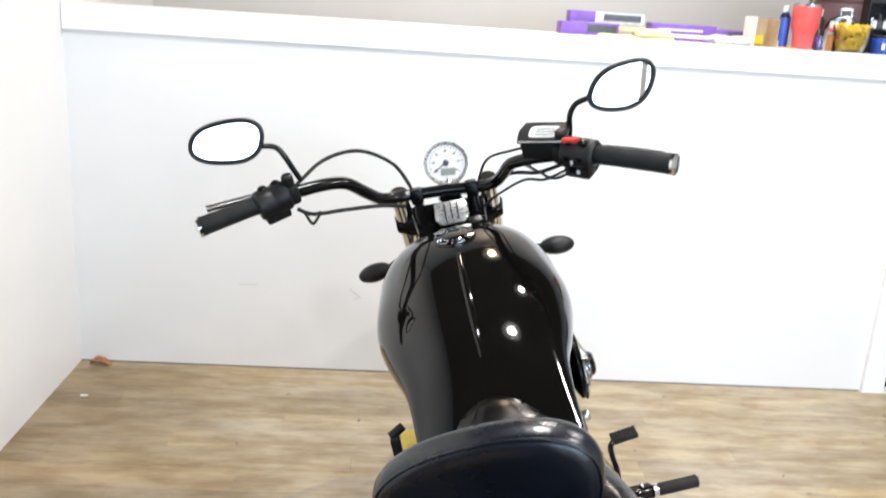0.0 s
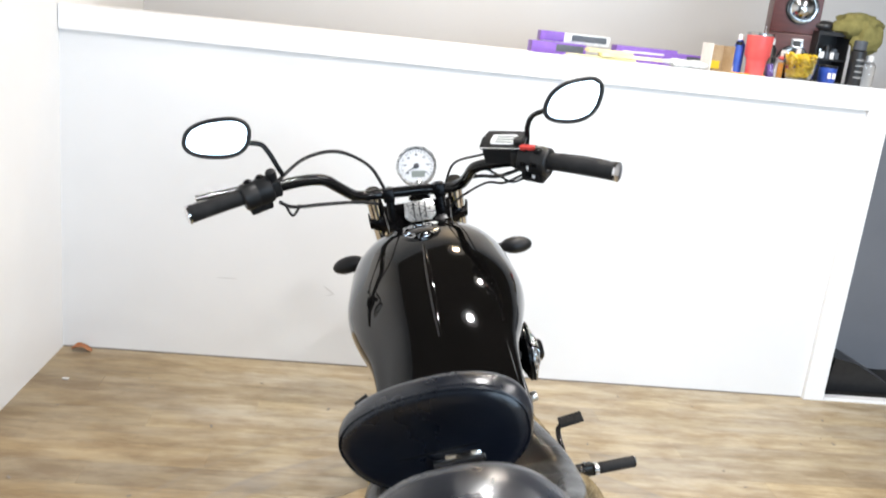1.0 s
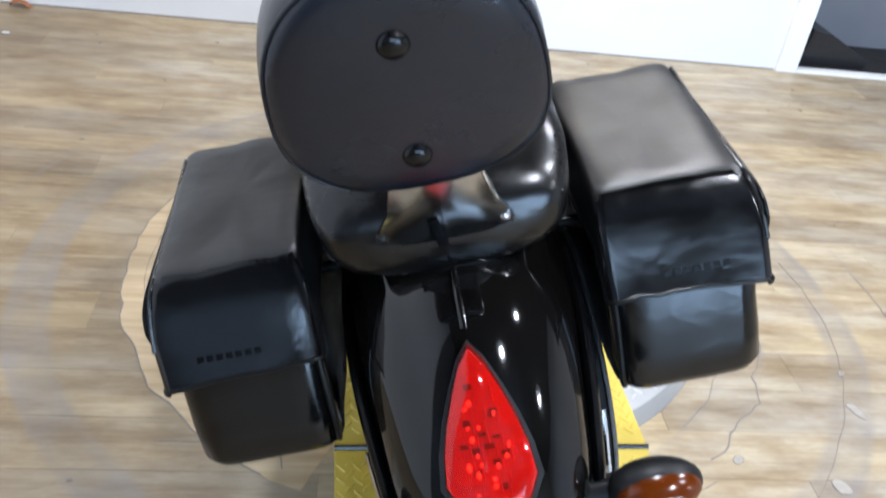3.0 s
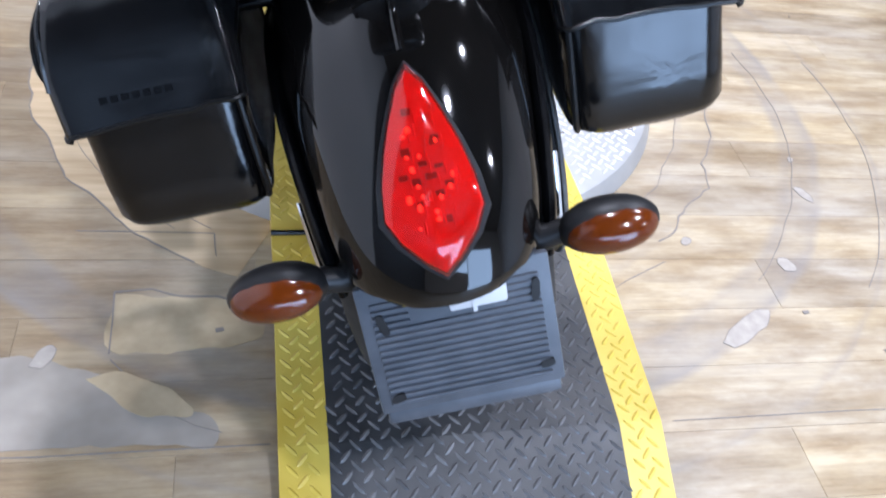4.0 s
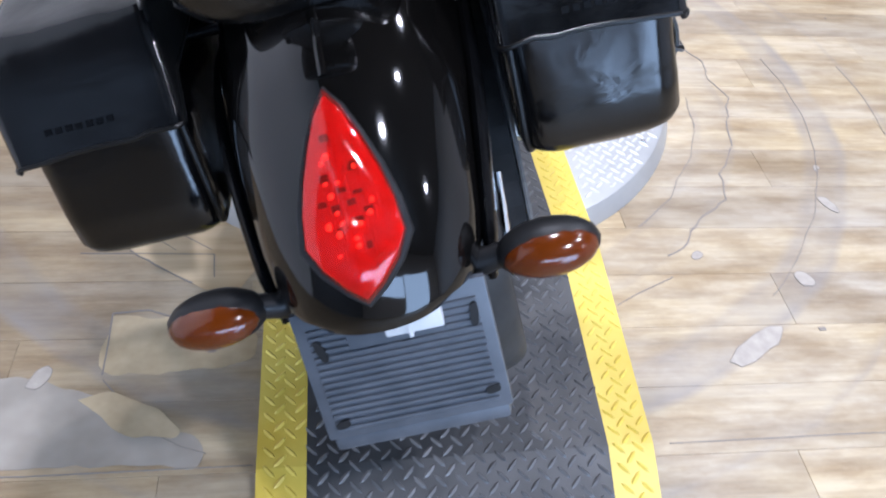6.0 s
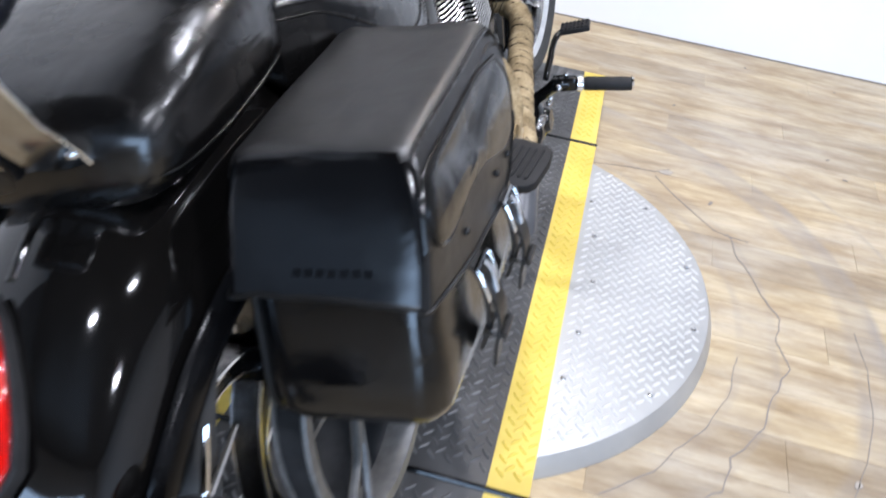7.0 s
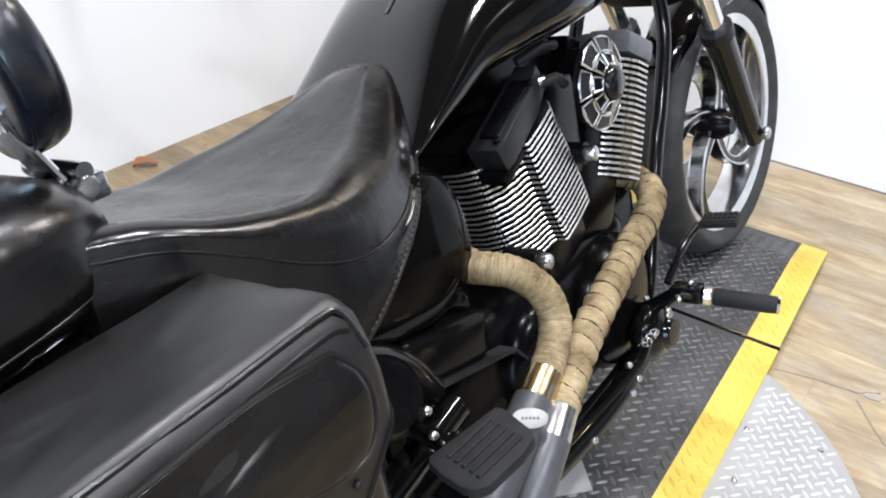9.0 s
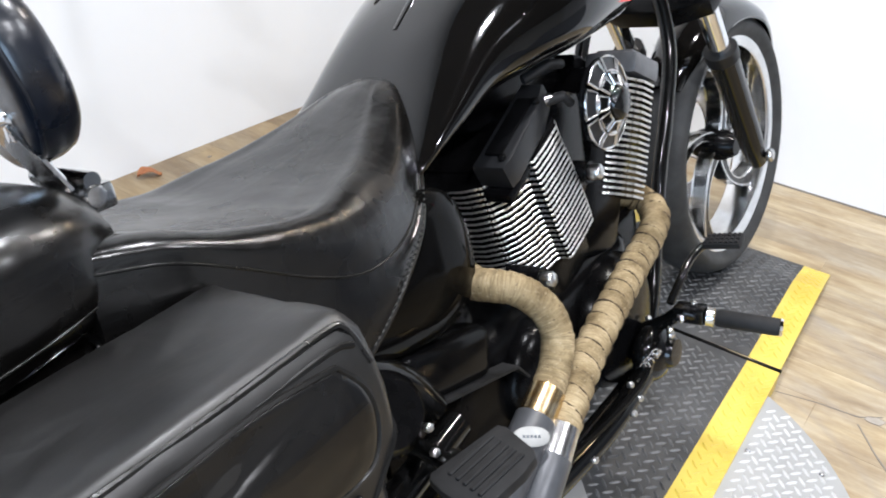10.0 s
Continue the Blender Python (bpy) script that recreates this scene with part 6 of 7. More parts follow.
part("battery_box", moved(box(-0.12, 0.125, -0.085, 0.085, -0.035, 0.035, 0.018, 3), Matrix.Translation((0.02, 1.50, 0.425)) @ Matrix.Rotation(radians(-14), 4, "X")), ENGINE_BLACK, bike, "black battery box")
part("rear_shock", tube([(0.0, 1.45, 0.40), (0.0, 1.25, 0.50)], 0.035, 14), ENGINE_BLACK, bike)
part("exhaust_hanger", tube(spline([(0.14, 1.46, 0.30), (0.19, 1.42, 0.36), (0.235, 1.375, 0.40), (0.262, 1.345, 0.415)], 5), 0.013, 10), FRAME_BLACK, bike)
part("tool_drum", moved(lathe([(0, 0.03), (0.035, 0.028), (0.045, 0.015), (0.047, -0.05), (0.03, -0.06)], 28, "Z"), place_at((0.18, 1.335, 0.47), (0, 1, 0), (0.9, -0.2, 0.4))), ENGINE_BLACK, bike)
for p in ((0.232, 1.349, 0.430), (0.215, 1.365, 0.445), (0.197, 1.867, 0.203), (0.180, 1.895, 0.19), (0.185, 1.69, 0.25), (0.20, 1.83, 0.22), (0.168, 1.975, 0.255)):
    bolt("frame_bolt", p, (0.9, -0.2, 0.4), 0.005, bike, STEEL_BOLT, 0.008)
# rider pegs, brake pedal
for s in (-1, 1):
    hold = part("peg_bracket", joined(tube(spline([(0.11 * s, 1.98, 0.22), (0.17 * s, 1.96, 0.245), (0.215 * s, 1.945, 0.275), (0.245 * s, 1.935, 0.300)], 5), 0.012, 10), box(min(0.236 * s, 0.285 * s), max(0.236 * s, 0.285 * s), 1.918, 1.946, 0.288, 0.314, 0.005)), FRAME_BLACK, bike, "black peg bracket")
    a, b = Vector((0.285 * s, 1.932, 0.299)), Vector((0.385 * s, 1.955, 0.284))
    peg = part("foot_peg", tube([a.lerp(b, 0.12), a.lerp(b, 0.16), a.lerp(b, 0.94), b], [0.0105, 0.0135, 0.0135, 0.0125], 18), RUBBER, hold, "black rubber foot peg")
    part("peg_end", tube([b, b + (b - a).normalized() * 0.004], [0.0145, 0.012], 18), CHROME, peg)
    part("peg_ring", tube([a, a.lerp(b, 0.10)], 0.0150, 14), DULL_CHROME, peg)
    part("peg_clevis", tube([a.lerp(b, -0.32), a.lerp(b, -0.04)], 0.0110, 12), FRAME_BLACK, peg)
for p, d, r, h in (((0.252, 1.912, 0.300), (0, -1, 0.2), 0.010, 0.012), ((0.236, 1.905, 0.282), (0.2, -1, 0.2), 0.008, 0.010), ((0.265, 1.932, 0.318), (0, 0, 1), 0.008, 0.008), ((0.228, 1.925, 0.262), (0.8, -0.6, 0.2), 0.009, 0.012), ((0.215, 1.900, 0.240), (0.8, -0.6, 0.2), 0.007, 0.010)):
    bolt("link_bolt", p, d, r * 0.7, bike, DULL_CHROME, h * 0.8)
part("peg_casting", moved(joined(blob(0.030, 0.052, 0.048, 20), moved(lathe([(0, 0.03), (0.022, 0.028), (0.028, 0.018), (0.030, -0.02), (0, -0.02)], 24, "X"), Matrix.Translation((0.008, 0.01, 0.0)))), Matrix.Translation((0.188, 1.940, 0.215))), FRAME_BLACK, bike, "gloss black peg casting")
part("lower_rail", tube(spline([(0.186, 1.91, 0.195), (0.190, 1.80, 0.182), (0.188, 1.70, 0.178), (0.18, 1.56, 0.185), (0.16, 1.45, 0.20)], 5), 0.018, 12), FRAME_BLACK, bike, "gloss black lower frame rail")
for p in ((0.205, 1.845, 0.188), (0.208, 1.815, 0.180), (0.206, 1.69, 0.180)):
    bolt("rail_bolt", p, (0.9, -0.2, 0.4), 0.0055, bike, STEEL_BOLT, 0.010)
part("brake_link", tube(spline([(0.215, 1.88, 0.245), (0.225, 1.82, 0.235), (0.215, 1.72, 0.225), (0.20, 1.60, 0.225)], 5), 0.006, 8), FRAME_BLACK, bike, "black brake linkage")
part("link_spring", tube([(0.222 + 0.006 * math.cos(k), 1.885 - 0.0022 * k, 0.252 + 0.006 * math.sin(k)) for k in np.linspace(0, 22, 90)], 0.0014, 6), DULL_CHROME, bike, "small steel spring")
arm = part("brake_pedal", tube(spline([(0.222, 1.945, 0.305), (0.224, 1.962, 0.318), (0.228, 1.985, 0.335), (0.228, 2.01, 0.345), (0.232, 2.045, 0.355), (0.245, 2.058, 0.362)], 6), 0.0065, 10), FRAME_BLACK, bike, "black brake pedal")
padm = place_at((0.268, 2.062, 0.367), (1, 0.05, -0.05), (-0.1, -0.25, 0.96))
tread_pad = part("pedal_pad", moved(box(-0.030, 0.030, -0.015, 0.015, -0.007, 0.004, 0.003), padm), RUBBER, arm, "studded rubber pedal pad")
for i in range(7):
    for j in range(3):
        part("pedal_stud", moved(box(-0.0025, 0.0025, -0.003, 0.003, 0, 0.003), padm @ Matrix.Translation((-0.025 + 0.0083 * i, -0.009 + 0.009 * j, 0.004))), RUBBER, tread_pad, smooth=False)
# pillion foot boards
for s in (-1, 1):
    fm = place_at((0.302 * s, 1.340, 0.434), (s, -0.24, -0.02), (0.10 * s, -0.20, 0.97))
    shape = [(-0.046, -0.046), (-0.040, -0.053), (-0.015, -0.056), (0.015, -0.055), (0.032, -0.048), (0.040, -0.034), (0.041, 0.020), (0.036, 0.046), (0.026, 0.054), (-0.022, 0.060), (-0.034, 0.056)]
    shape = [(x * 0.84, y * 0.82) for x, y in shape]
    board = part("pillion_footboard", moved(prism(shape, 0.014, 0.004), fm), RUBBER, bike, "black rubber pillion footboard")
    for k in range(5):
        x = -0.021 + 0.0100 * k
        part("footboard_rib", moved(box(x - 0.0025, x + 0.0025, -0.028, 0.032, 0.006, 0.0095, 0.001, 1), fm), RUBBER, board, smooth=False)
    part("footboard_arm", tube([(0.255 * s, 1.345, 0.42), (0.19 * s, 1.38, 0.40), (0.15 * s, 1.40, 0.38)], 0.012, 10), FRAME_BLACK, board)
# side stand
part("side_stand", tube(spline([(-0.12, 1.80, 0.17), (-0.19, 1.74, 0.10), (-0.245, 1.70, 0.015), (-0.275, 1.69, -0.075)], 5), 0.013, 10), FRAME_BLACK, bike, "black side stand")


# ------------------------------------------------------------------ ceiling lamps
lamp_proto = None
for lx, ly in LAMPS:
    if lamp_proto is None:
        lamp_proto = thing("ceiling_lamp", "round white ceiling lamp with a metal rim", "lamp", pose(lx, ly, 2.9), "ceiling lamps")
        part("canopy", lathe([(0, 0.0), (0.10, 0.0), (0.10, -0.02), (0.19, -0.05), (0.20, -0.12), (0.185, -0.12), (0.175, -0.06), (0, -0.04)], 40, "Z"), TRIM, lamp_proto)
    else:
        copy_thing(lamp_proto, pose(lx, ly, 2.9))

# ------------------------------------------------------------------ things on the ledge of the half wall
LEDGE = 1.30
PURPLE = worn("purple_print", (0.16, 0.07, 0.36), (0.22, 0.10, 0.46), 30, (0.3, 0.45), relief=0.0)
CARD = worn("brown_card", (0.34, 0.24, 0.14), (0.44, 0.33, 0.21), 30, (0.7, 0.85))
CARD_WHITE = worn("pale_card", (0.62, 0.60, 0.56), (0.72, 0.70, 0.66), 30, (0.6, 0.75))
PAPER = worn("yellow_paper", (0.72, 0.66, 0.32), (0.80, 0.75, 0.46), 20, (0.7, 0.85))
CORAL = worn("coral_enamel", (0.72, 0.09, 0.09), (0.78, 0.12, 0.11), 20, (0.3, 0.4), relief=0.0)
BLUE = worn("blue_label", (0.02, 0.06, 0.32), (0.03, 0.09, 0.44), 30, (0.3, 0.4), relief=0.0)
CHERRY = worn("cherry_veneer", (0.055, 0.014, 0.012), (0.085, 0.022, 0.018), 12, (0.3, 0.45), stretch=(1, 1, 6), relief=0.03)
OLIVE = worn("olive_cloth", (0.13, 0.12, 0.035), (0.20, 0.18, 0.06), 40, (0.85, 0.95), grain=500, relief=0.4)
FOAM_YELLOW = worn("yellow_plastic", (0.70, 0.46, 0.01), (0.80, 0.58, 0.03), 40, (0.45, 0.6), relief=0.0)
ORANGE = worn("orange_plastic", (0.75, 0.26, 0.02), (0.8, 0.34, 0.04), 40, (0.45, 0.6), relief=0.0)
PLAIN_WHITE = worn("white_plastic", (0.70, 0.70, 0.69), (0.78, 0.78, 0.77), 40, (0.35, 0.5), relief=0.0)
BAG_CLEAR = worn("plastic_wrap", (0.50, 0.53, 0.54), (0.72, 0.74, 0.75), 60, (0.15, 0.3), relief=0.3, depth=0.003)
CAN_BLACK = worn("can_black", (0.012, 0.012, 0.013), (0.02, 0.02, 0.021), 40, (0.3, 0.4), relief=0.0)
LEAF = worn("dry_leaf", (0.26, 0.09, 0.035), (0.40, 0.17, 0.07), 60, (0.7, 0.85))


def bottle(name, label, x, y, r, h, material, lid, lid_h, neck=0.5, shoulder=0.85, category="bottle"):
    ob = thing(name, label, category, pose(x, y, LEDGE))
    part("body", lathe([(0, 0), (r * 0.95, 0), (r, 0.004), (r, h * shoulder), (r * neck, h * 0.97), (r * neck, h), (0, h)], 28, "Z"), material, ob)
    part("cap", lathe([(0, h - 0.002), (r * neck * 1.15, h - 0.002), (r * neck * 1.1, h + lid_h), (0, h + lid_h)], 24, "Z"), lid, ob)
    return ob


tumbler = thing("tumbler", "coral red insulated steel tumbler", "tumbler", pose(1.735, 3.460, LEDGE))
part("body", lathe([(0, 0), (0.033, 0), (0.035, 0.004), (0.037, 0.05), (0.040, 0.062), (0.0475, 0.075), (0.050, 0.150), (0.0505, 0.155), (0.046, 0.155), (0.045, 0.10), (0, 0.10)], 36, "Z"), CORAL, tumbler)
part("rim", lathe([(0.0507, 0.150), (0.0515, 0.158), (0.0465, 0.160), (0.046, 0.150)], 36, "Z"), DULL_CHROME, tumbler, "bare steel rim")
part("straw", tube([(0.01, 0.0, 0.11), (0.018, 0.01, 0.185)], 0.004, 8), CLEAR, tumbler)
bucket = thing("tub", "clear tub full of yellow plastic ties", "tub", pose(1.902, 3.440, LEDGE))
part("wall", lathe([(0, 0), (0.047, 0), (0.049, 0.003), (0.064, 0.095), (0.066, 0.095), (0.051, 0.0), (0, -0.0005)], 32, "Z"), CLEAR, bucket)
rng = random.Random(7)
ties = []
for k in range(150):
    z = 0.006 + 0.090 * rng.random()
    rr = (0.043 + 0.013 * z / 0.09) * (0.55 + 0.42 * rng.random())
    a = rng.uniform(0, 6.28)
    c = Vector((rr * math.cos(a), rr * math.sin(a), z))
    dv = Vector((-math.sin(a), math.cos(a), rng.uniform(-0.7, 0.7))).normalized() * rng.uniform(0.008, 0.015)
    ties.append(tube([c - dv, c + Vector((0, 0, rng.uniform(-0.004, 0.004))), c + dv], 0.0052, 6))
tagged(part("ties", joined(*ties), FOAM_YELLOW, bucket, "tangled yellow plastic ties"), kind="stuff")
small_tub = thing("small_tub", "small clear box of purple and orange packets", "tub", pose(1.820, 3.470, LEDGE))
part("wall", box(-0.035, 0.030, -0.025, 0.025, 0, 0.075, 0.004), CLEAR, small_tub)
for k, (mat, x) in enumerate(((PURPLE, -0.02), (ORANGE, 0.012), (PLAIN_WHITE, -0.004))):
    part("packet", moved(box(-0.011, 0.011, -0.012, 0.012, 0.003, 0.05 + 0.01 * k), Matrix.Translation((x, 0.004 * k - 0.006, 0)) @ Matrix.Rotation(0.2 * k - 0.2, 4, "Y")), mat, small_tub, smooth=False)
carton = thing("open_carton", "open brown carton with a white side standing on end", "box", pose(1.595, 3.50, LEDGE, 0, 0, 14))
for x0, x1, y0, y1, z0, z1, mat in ((-0.050, -0.047, -0.035, 0.035, 0, 0.105, CARD_WHITE), (0.047, 0.050, -0.035, 0.035, 0, 0.100, CARD), (-0.047, 0.047, 0.032, 0.035, 0, 0.100, CARD), (-0.047, 0.047, -0.035, 0.032, 0, 0.003, CARD)):
    part("panel", box(x0, x1, y0, y1, z0, z1), mat, carton, smooth=False)
part("flap", moved(box(0.050, 0.053, -0.035, 0.035, 0.0, 0.095), Matrix.Rotation(radians(8), 4, "Y")), CARD_WHITE, carton, smooth=False)
part("label", box(-0.035, 0.035, 0.028, 0.0315, 0.01, 0.04), FOAM_YELLOW, carton, "yellow printed label", smooth=False)
bottle("spray_bottle", "blue labelled spray bottle", 1.685, 3.52, 0.020, 0.13, BLUE, PLAIN_WHITE, 0.02)
bottle("blue_can", "dark blue printed can", 1.670, 3.49, 0.017, 0.11, BLUE, PLASTIC, 0.012, 0.7)
bottle("red_capped_bottle", "black bottle with a white and red cap", 1.823, 3.55, 0.024, 0.125, CAN_BLACK, PLAIN_WHITE, 0.022)
bottle("red_topped_jar", "red jar with a white nozzle top", 1.885, 3.56, 0.026, 0.085, CORAL, PLAIN_WHITE, 0.022, 0.35)
bottle("clear_bottle", "small clear plastic bottle", 1.945, 3.56, 0.020, 0.090, CLEAR, PLAIN_WHITE, 0.03, 0.4)
can_ = bottle("spray_can", "black printed spray can with a grey cap", 2.140, 3.468, 0.029, 0.140, CAN_BLACK, GREY_PLASTIC, 0.032, 0.75, 0.93)
bottle("pale_bottle", "pale translucent plastic bottle", 2.195, 3.475, 0.026, 0.10, CLEAR, PLAIN_WHITE, 0.02, 0.5)
for k in range(4):
    part("label_bar", box(-0.018, 0.016 - 0.004 * (k % 2), -0.0305, -0.0285, 0.030 + 0.022 * k, 0.036 + 0.022 * k), GREY_BADGE, can_, "unreadable pale lettering bar", smooth=False)
mug = thing("blue_jug", "blue plastic jug with printed label", "jug", pose(2.035, 3.475, LEDGE))
part("body", lathe([(0, 0), (0.029, 0), (0.032, 0.006), (0.034, 0.060), (0.033, 0.064), (0.028, 0.064), (0, 0.060)], 28, "Z"), BLUE, mug)
part("cap", lathe([(0.0345, 0.058), (0.036, 0.064), (0.034, 0.068), (0.030, 0.066)], 28, "Z"), PLASTIC, mug)
for k in range(2):
    part("label_bar", box(-0.015 + 0.018 * k, -0.003 + 0.018 * k, -0.0375, -0.0345, 0.018, 0.040), PLAIN_WHITE, mug, "unreadable white lettering bar", smooth=False)
crate = thing("storage_crate", "black plastic crate holding shop items", "crate", pose(2.055, 3.565, LEDGE))
for x0, x1, y0, y1, z0, z1 in ((-0.065, -0.060, -0.05, 0.05, 0, 0.195), (0.060, 0.065, -0.05, 0.05, 0, 0.195), (-0.06, 0.06, 0.045, 0.05, 0, 0.195), (-0.06, 0.06, -0.05, 0.045, 0, 0.005), (-0.06, 0.06, -0.05, 0.045, 0.085, 0.090), (-0.06, 0.06, -0.05, -0.045, 0.180, 0.195)):
    part("panel", box(x0, x1, y0, y1, z0, z1), CAN_BLACK, crate, smooth=False)
for k in range(4):
    part("price_card", box(-0.045 + 0.02 * k, -0.030 + 0.02 * k, -0.054, -0.051, 0.092, 0.118), PLAIN_WHITE if k % 2 == 0 else GREY_PLASTIC, crate, smooth=False)
for k, (x, mat, h) in enumerate(((-0.03, DULL_CHROME, 0.035), (0.0, CAN_BLACK, 0.05), (0.03, GREY_PLASTIC, 0.04))):
    part("jar", moved(lathe([(0, 0), (0.013, 0), (0.013, h), (0, h)], 16, "Z"), Matrix.Translation((x, -0.01, 0.092))), mat, crate)
cap_thing = thing("helmet_bag", "black cloth bundle with a red patch", "cloth", pose(1.990, 3.60, LEDGE + 0.196))
part("cloth", moved(blob(0.05, 0.04, 0.024), Matrix.Translation((0.05, -0.02, 0.018))), CAN_BLACK, cap_thing)
part("patch", moved(blob(0.018, 0.016, 0.018, 14), Matrix.Translation((0.085, -0.045, 0.022))), CORAL, cap_thing)


def crumpled(a, b, c, seed, rough=0.35):
    bm = blob(a, b, c, 28)
    for v in bm.verts:
        n = noise.fractal(Vector(v.co) * 22 + Vector((seed, 0, 0)), 1.0, 2.0, 3)
        v.co *= 1 + rough * n
        v.co.z = max(v.co.z, -c)
    return bm


rag = thing("rag", "crumpled olive green shop rag on the crate", "rag", pose(2.150, 3.535, LEDGE + 0.196))
part("cloth", moved(joined(crumpled(0.100, 0.060, 0.052, 3.0), moved(crumpled(0.060, 0.040, 0.075, 9.0), Matrix.Translation((0.020, -0.035, -0.050)))), Matrix.Translation((0, 0, 0.03))), OLIVE, rag)


def speaker(z, h, name):
    ob = thing(name, "cherry veneer bookshelf speaker with silver cones", "speaker", pose(1.945, 3.67, z, 0, 0, -17), "stacked speakers")
    part("cabinet", box(-0.092, 0.092, -0.085, 0.085, 0, h, 0.004), CHERRY, ob)
    part("tweeter_frame", box(-0.002, 0.045, -0.0900, -0.0845, h - 0.095, h - 0.018, 0.002), DULL_CHROME, ob)
    part("tweeter", box(0.006, 0.037, -0.0925, -0.0895, h - 0.085, h - 0.028, 0.002), CAN_BLACK, ob)
    cone = place_at((0.015, -0.086, h * 0.40), (1, 0, 0), (0, -1, 0))
    part("woofer", moved(lathe([(0.055, 0.004), (0.057, 0.010), (0.052, 0.011), (0.047, 0.004), (0.044, 0.006), (0.034, 0.016), (0.018, 0.023), (0, 0.025)], 40, "Z"), cone), PLATE_CHROME, ob)
    part("surround", moved(lathe([(0.062, 0.0), (0.062, 0.006), (0.055, 0.0045), (0.055, 0.0)], 40, "Z"), cone), RUBBER, ob)
    return ob


speaker(LEDGE, 0.175, "speaker")
speaker(LEDGE + 0.176, 0.245, "speaker")

for k, (x0, x1, y0, y1, z0, z1, turn, label) in enumerate(((0.88, 1.10, 3.60, 3.68, 0.0, 0.045, 2, "long purple cardboard product box"), (0.92, 1.20, 3.63, 3.72, 0.046, 0.085, -2, "long purple cardboard product box"), (1.22, 1.47, 3.60, 3.68, 0.0, 0.060, 1, "purple printed product tube box"), (1.45, 1.62, 3.64, 3.72, 0.0, 0.050, -3, "short purple cardboard box"))):
    ob = thing("product_box", label, "box", pose((x0 + x1) / 2, (y0 + y1) / 2, LEDGE + z0, 0, 0, turn), "purple product boxes")
    w, d_, h = x1 - x0, y1 - y0, z1 - z0
    part("carton", box(-w / 2, w / 2, -d_ / 2, d_ / 2, 0, h, 0.002), BAG_CLEAR if k == 1 else PURPLE, ob)
    if k == 1:
        part("carton_end", box(-w / 2 - 0.001, -w * 0.16, -d_ / 2 - 0.001, d_ / 2 + 0.001, 0.002, h + 0.001, 0.002), PURPLE, ob)
    part("window", box(-w * 0.05, w * 0.45, -d_ / 2 - 0.002, -d_ / 2 + 0.002, h * 0.25, h * 0.85), GREY_PLASTIC if k != 2 else PURPLE, ob, smooth=False)
    if k == 2:
        for q in range(2):
            part("lettering_bar", box(-0.10, 0.07, -d_ / 2 - 0.0035, -d_ / 2 - 0.001, 0.018 + 0.018 * q, 0.024 + 0.018 * q), PLAIN_WHITE, ob, "unreadable pale lettering bar", smooth=False)
for x, y, w, d_, turn, z in ((1.13, 3.47, 0.26, 0.07, -4, 0.0), (1.24, 3.45, 0.24, 0.06, 3, 0.014), (1.16, 3.475, 0.18, 0.05, 8, 0.026)):
    ob = thing("paper_stack", "pale yellow paper sleeves lying on the ledge", "paper", pose(x, y, LEDGE + z, 0, 0, turn), "paper sleeves")
    part("sheet", box(-w / 2, w / 2, -d_ / 2, d_ / 2, 0, 0.012, 0.002), PAPER, ob)
wrap_ob = thing("plastic_wrapping", "crumpled clear plastic wrapping", "wrapping", pose(1.46, 3.475, LEDGE + 0.018))
part("film", crumpled(0.085, 0.035, 0.018, 1.0, 0.5), BAG_CLEAR, wrap_ob)
tool = thing("flat_tool", "thin grey tool lying on the ledge", "tool", pose(0.96, 3.45, LEDGE, 0, 0, -2))
part("blade", box(-0.10, 0.10, -0.012, 0.012, 0, 0.004, 0.001), DULL_CHROME, tool)
strip = thing("orange_strip", "orange plastic strip lying flat", "strip", pose(1.70, 3.445, LEDGE))
part("strip", box(-0.06, 0.07, -0.008, 0.008, 0, 0.006, 0.002), ORANGE, strip)
bin_ = thing("wall_fixture", "black fixture on the upper wall", "fixture", pose(2.55, 4.44, 1.93))
part("body", box(-0.08, 0.08, -0.05, 0.06, -0.03, 0.10, 0.01), CAN_BLACK, bin_)
# black wedge added to stand for the dark opening past the doorway
case = thing("black_case", "low black wedge in place of the dark opening past the doorway", "case", pose(2.50, 3.60, 0.0))
rings = [[(-0.16, y, 0.0), (0.14, y, 0.0), (0.15, y, 0.035), (-0.04, y, 0.13), (-0.14, y, 0.15)] for y in (-0.10, 0.12)]
part("shell", loft(rings), CAN_BLACK, case, smooth=False)
side_strip = structure("end_strip", box(2.274, 2.290, 3.44, 3.78, 0.0, 1.29), WALL_GREY, "dark grey strip on the half wall's end", "trim")


# ------------------------------------------------------------------ floor pieces
def leaf_thing(x, y, turn, size):
    ob = thing("dry_leaf", "curled brown dry leaf on the floor", "leaf", pose(x, y, 0.0015, 0, 0, turn), "dry leaves")
    rows = []
    for i in range(9):
        t = i / 8
        w = size * 0.32 * math.sin(math.pi * t) ** 0.8 * (1 + 0.3 * math.sin(9 * t)) + 0.001
        z = 0.012 * math.sin(math.pi * t) + 0.004
        rows.append([(size * (t - 0.5), w * k, z + 0.010 * abs(k) * math.sin(3 * t + 1) + lay) for lay, ks in ((0.0, (-1, -0.5, 0, 0.5, 1)), (0.0012, (1, 0.5, 0, -0.5, -1))) for k in ks])
    part("blade", loft(rows), LEAF, ob)


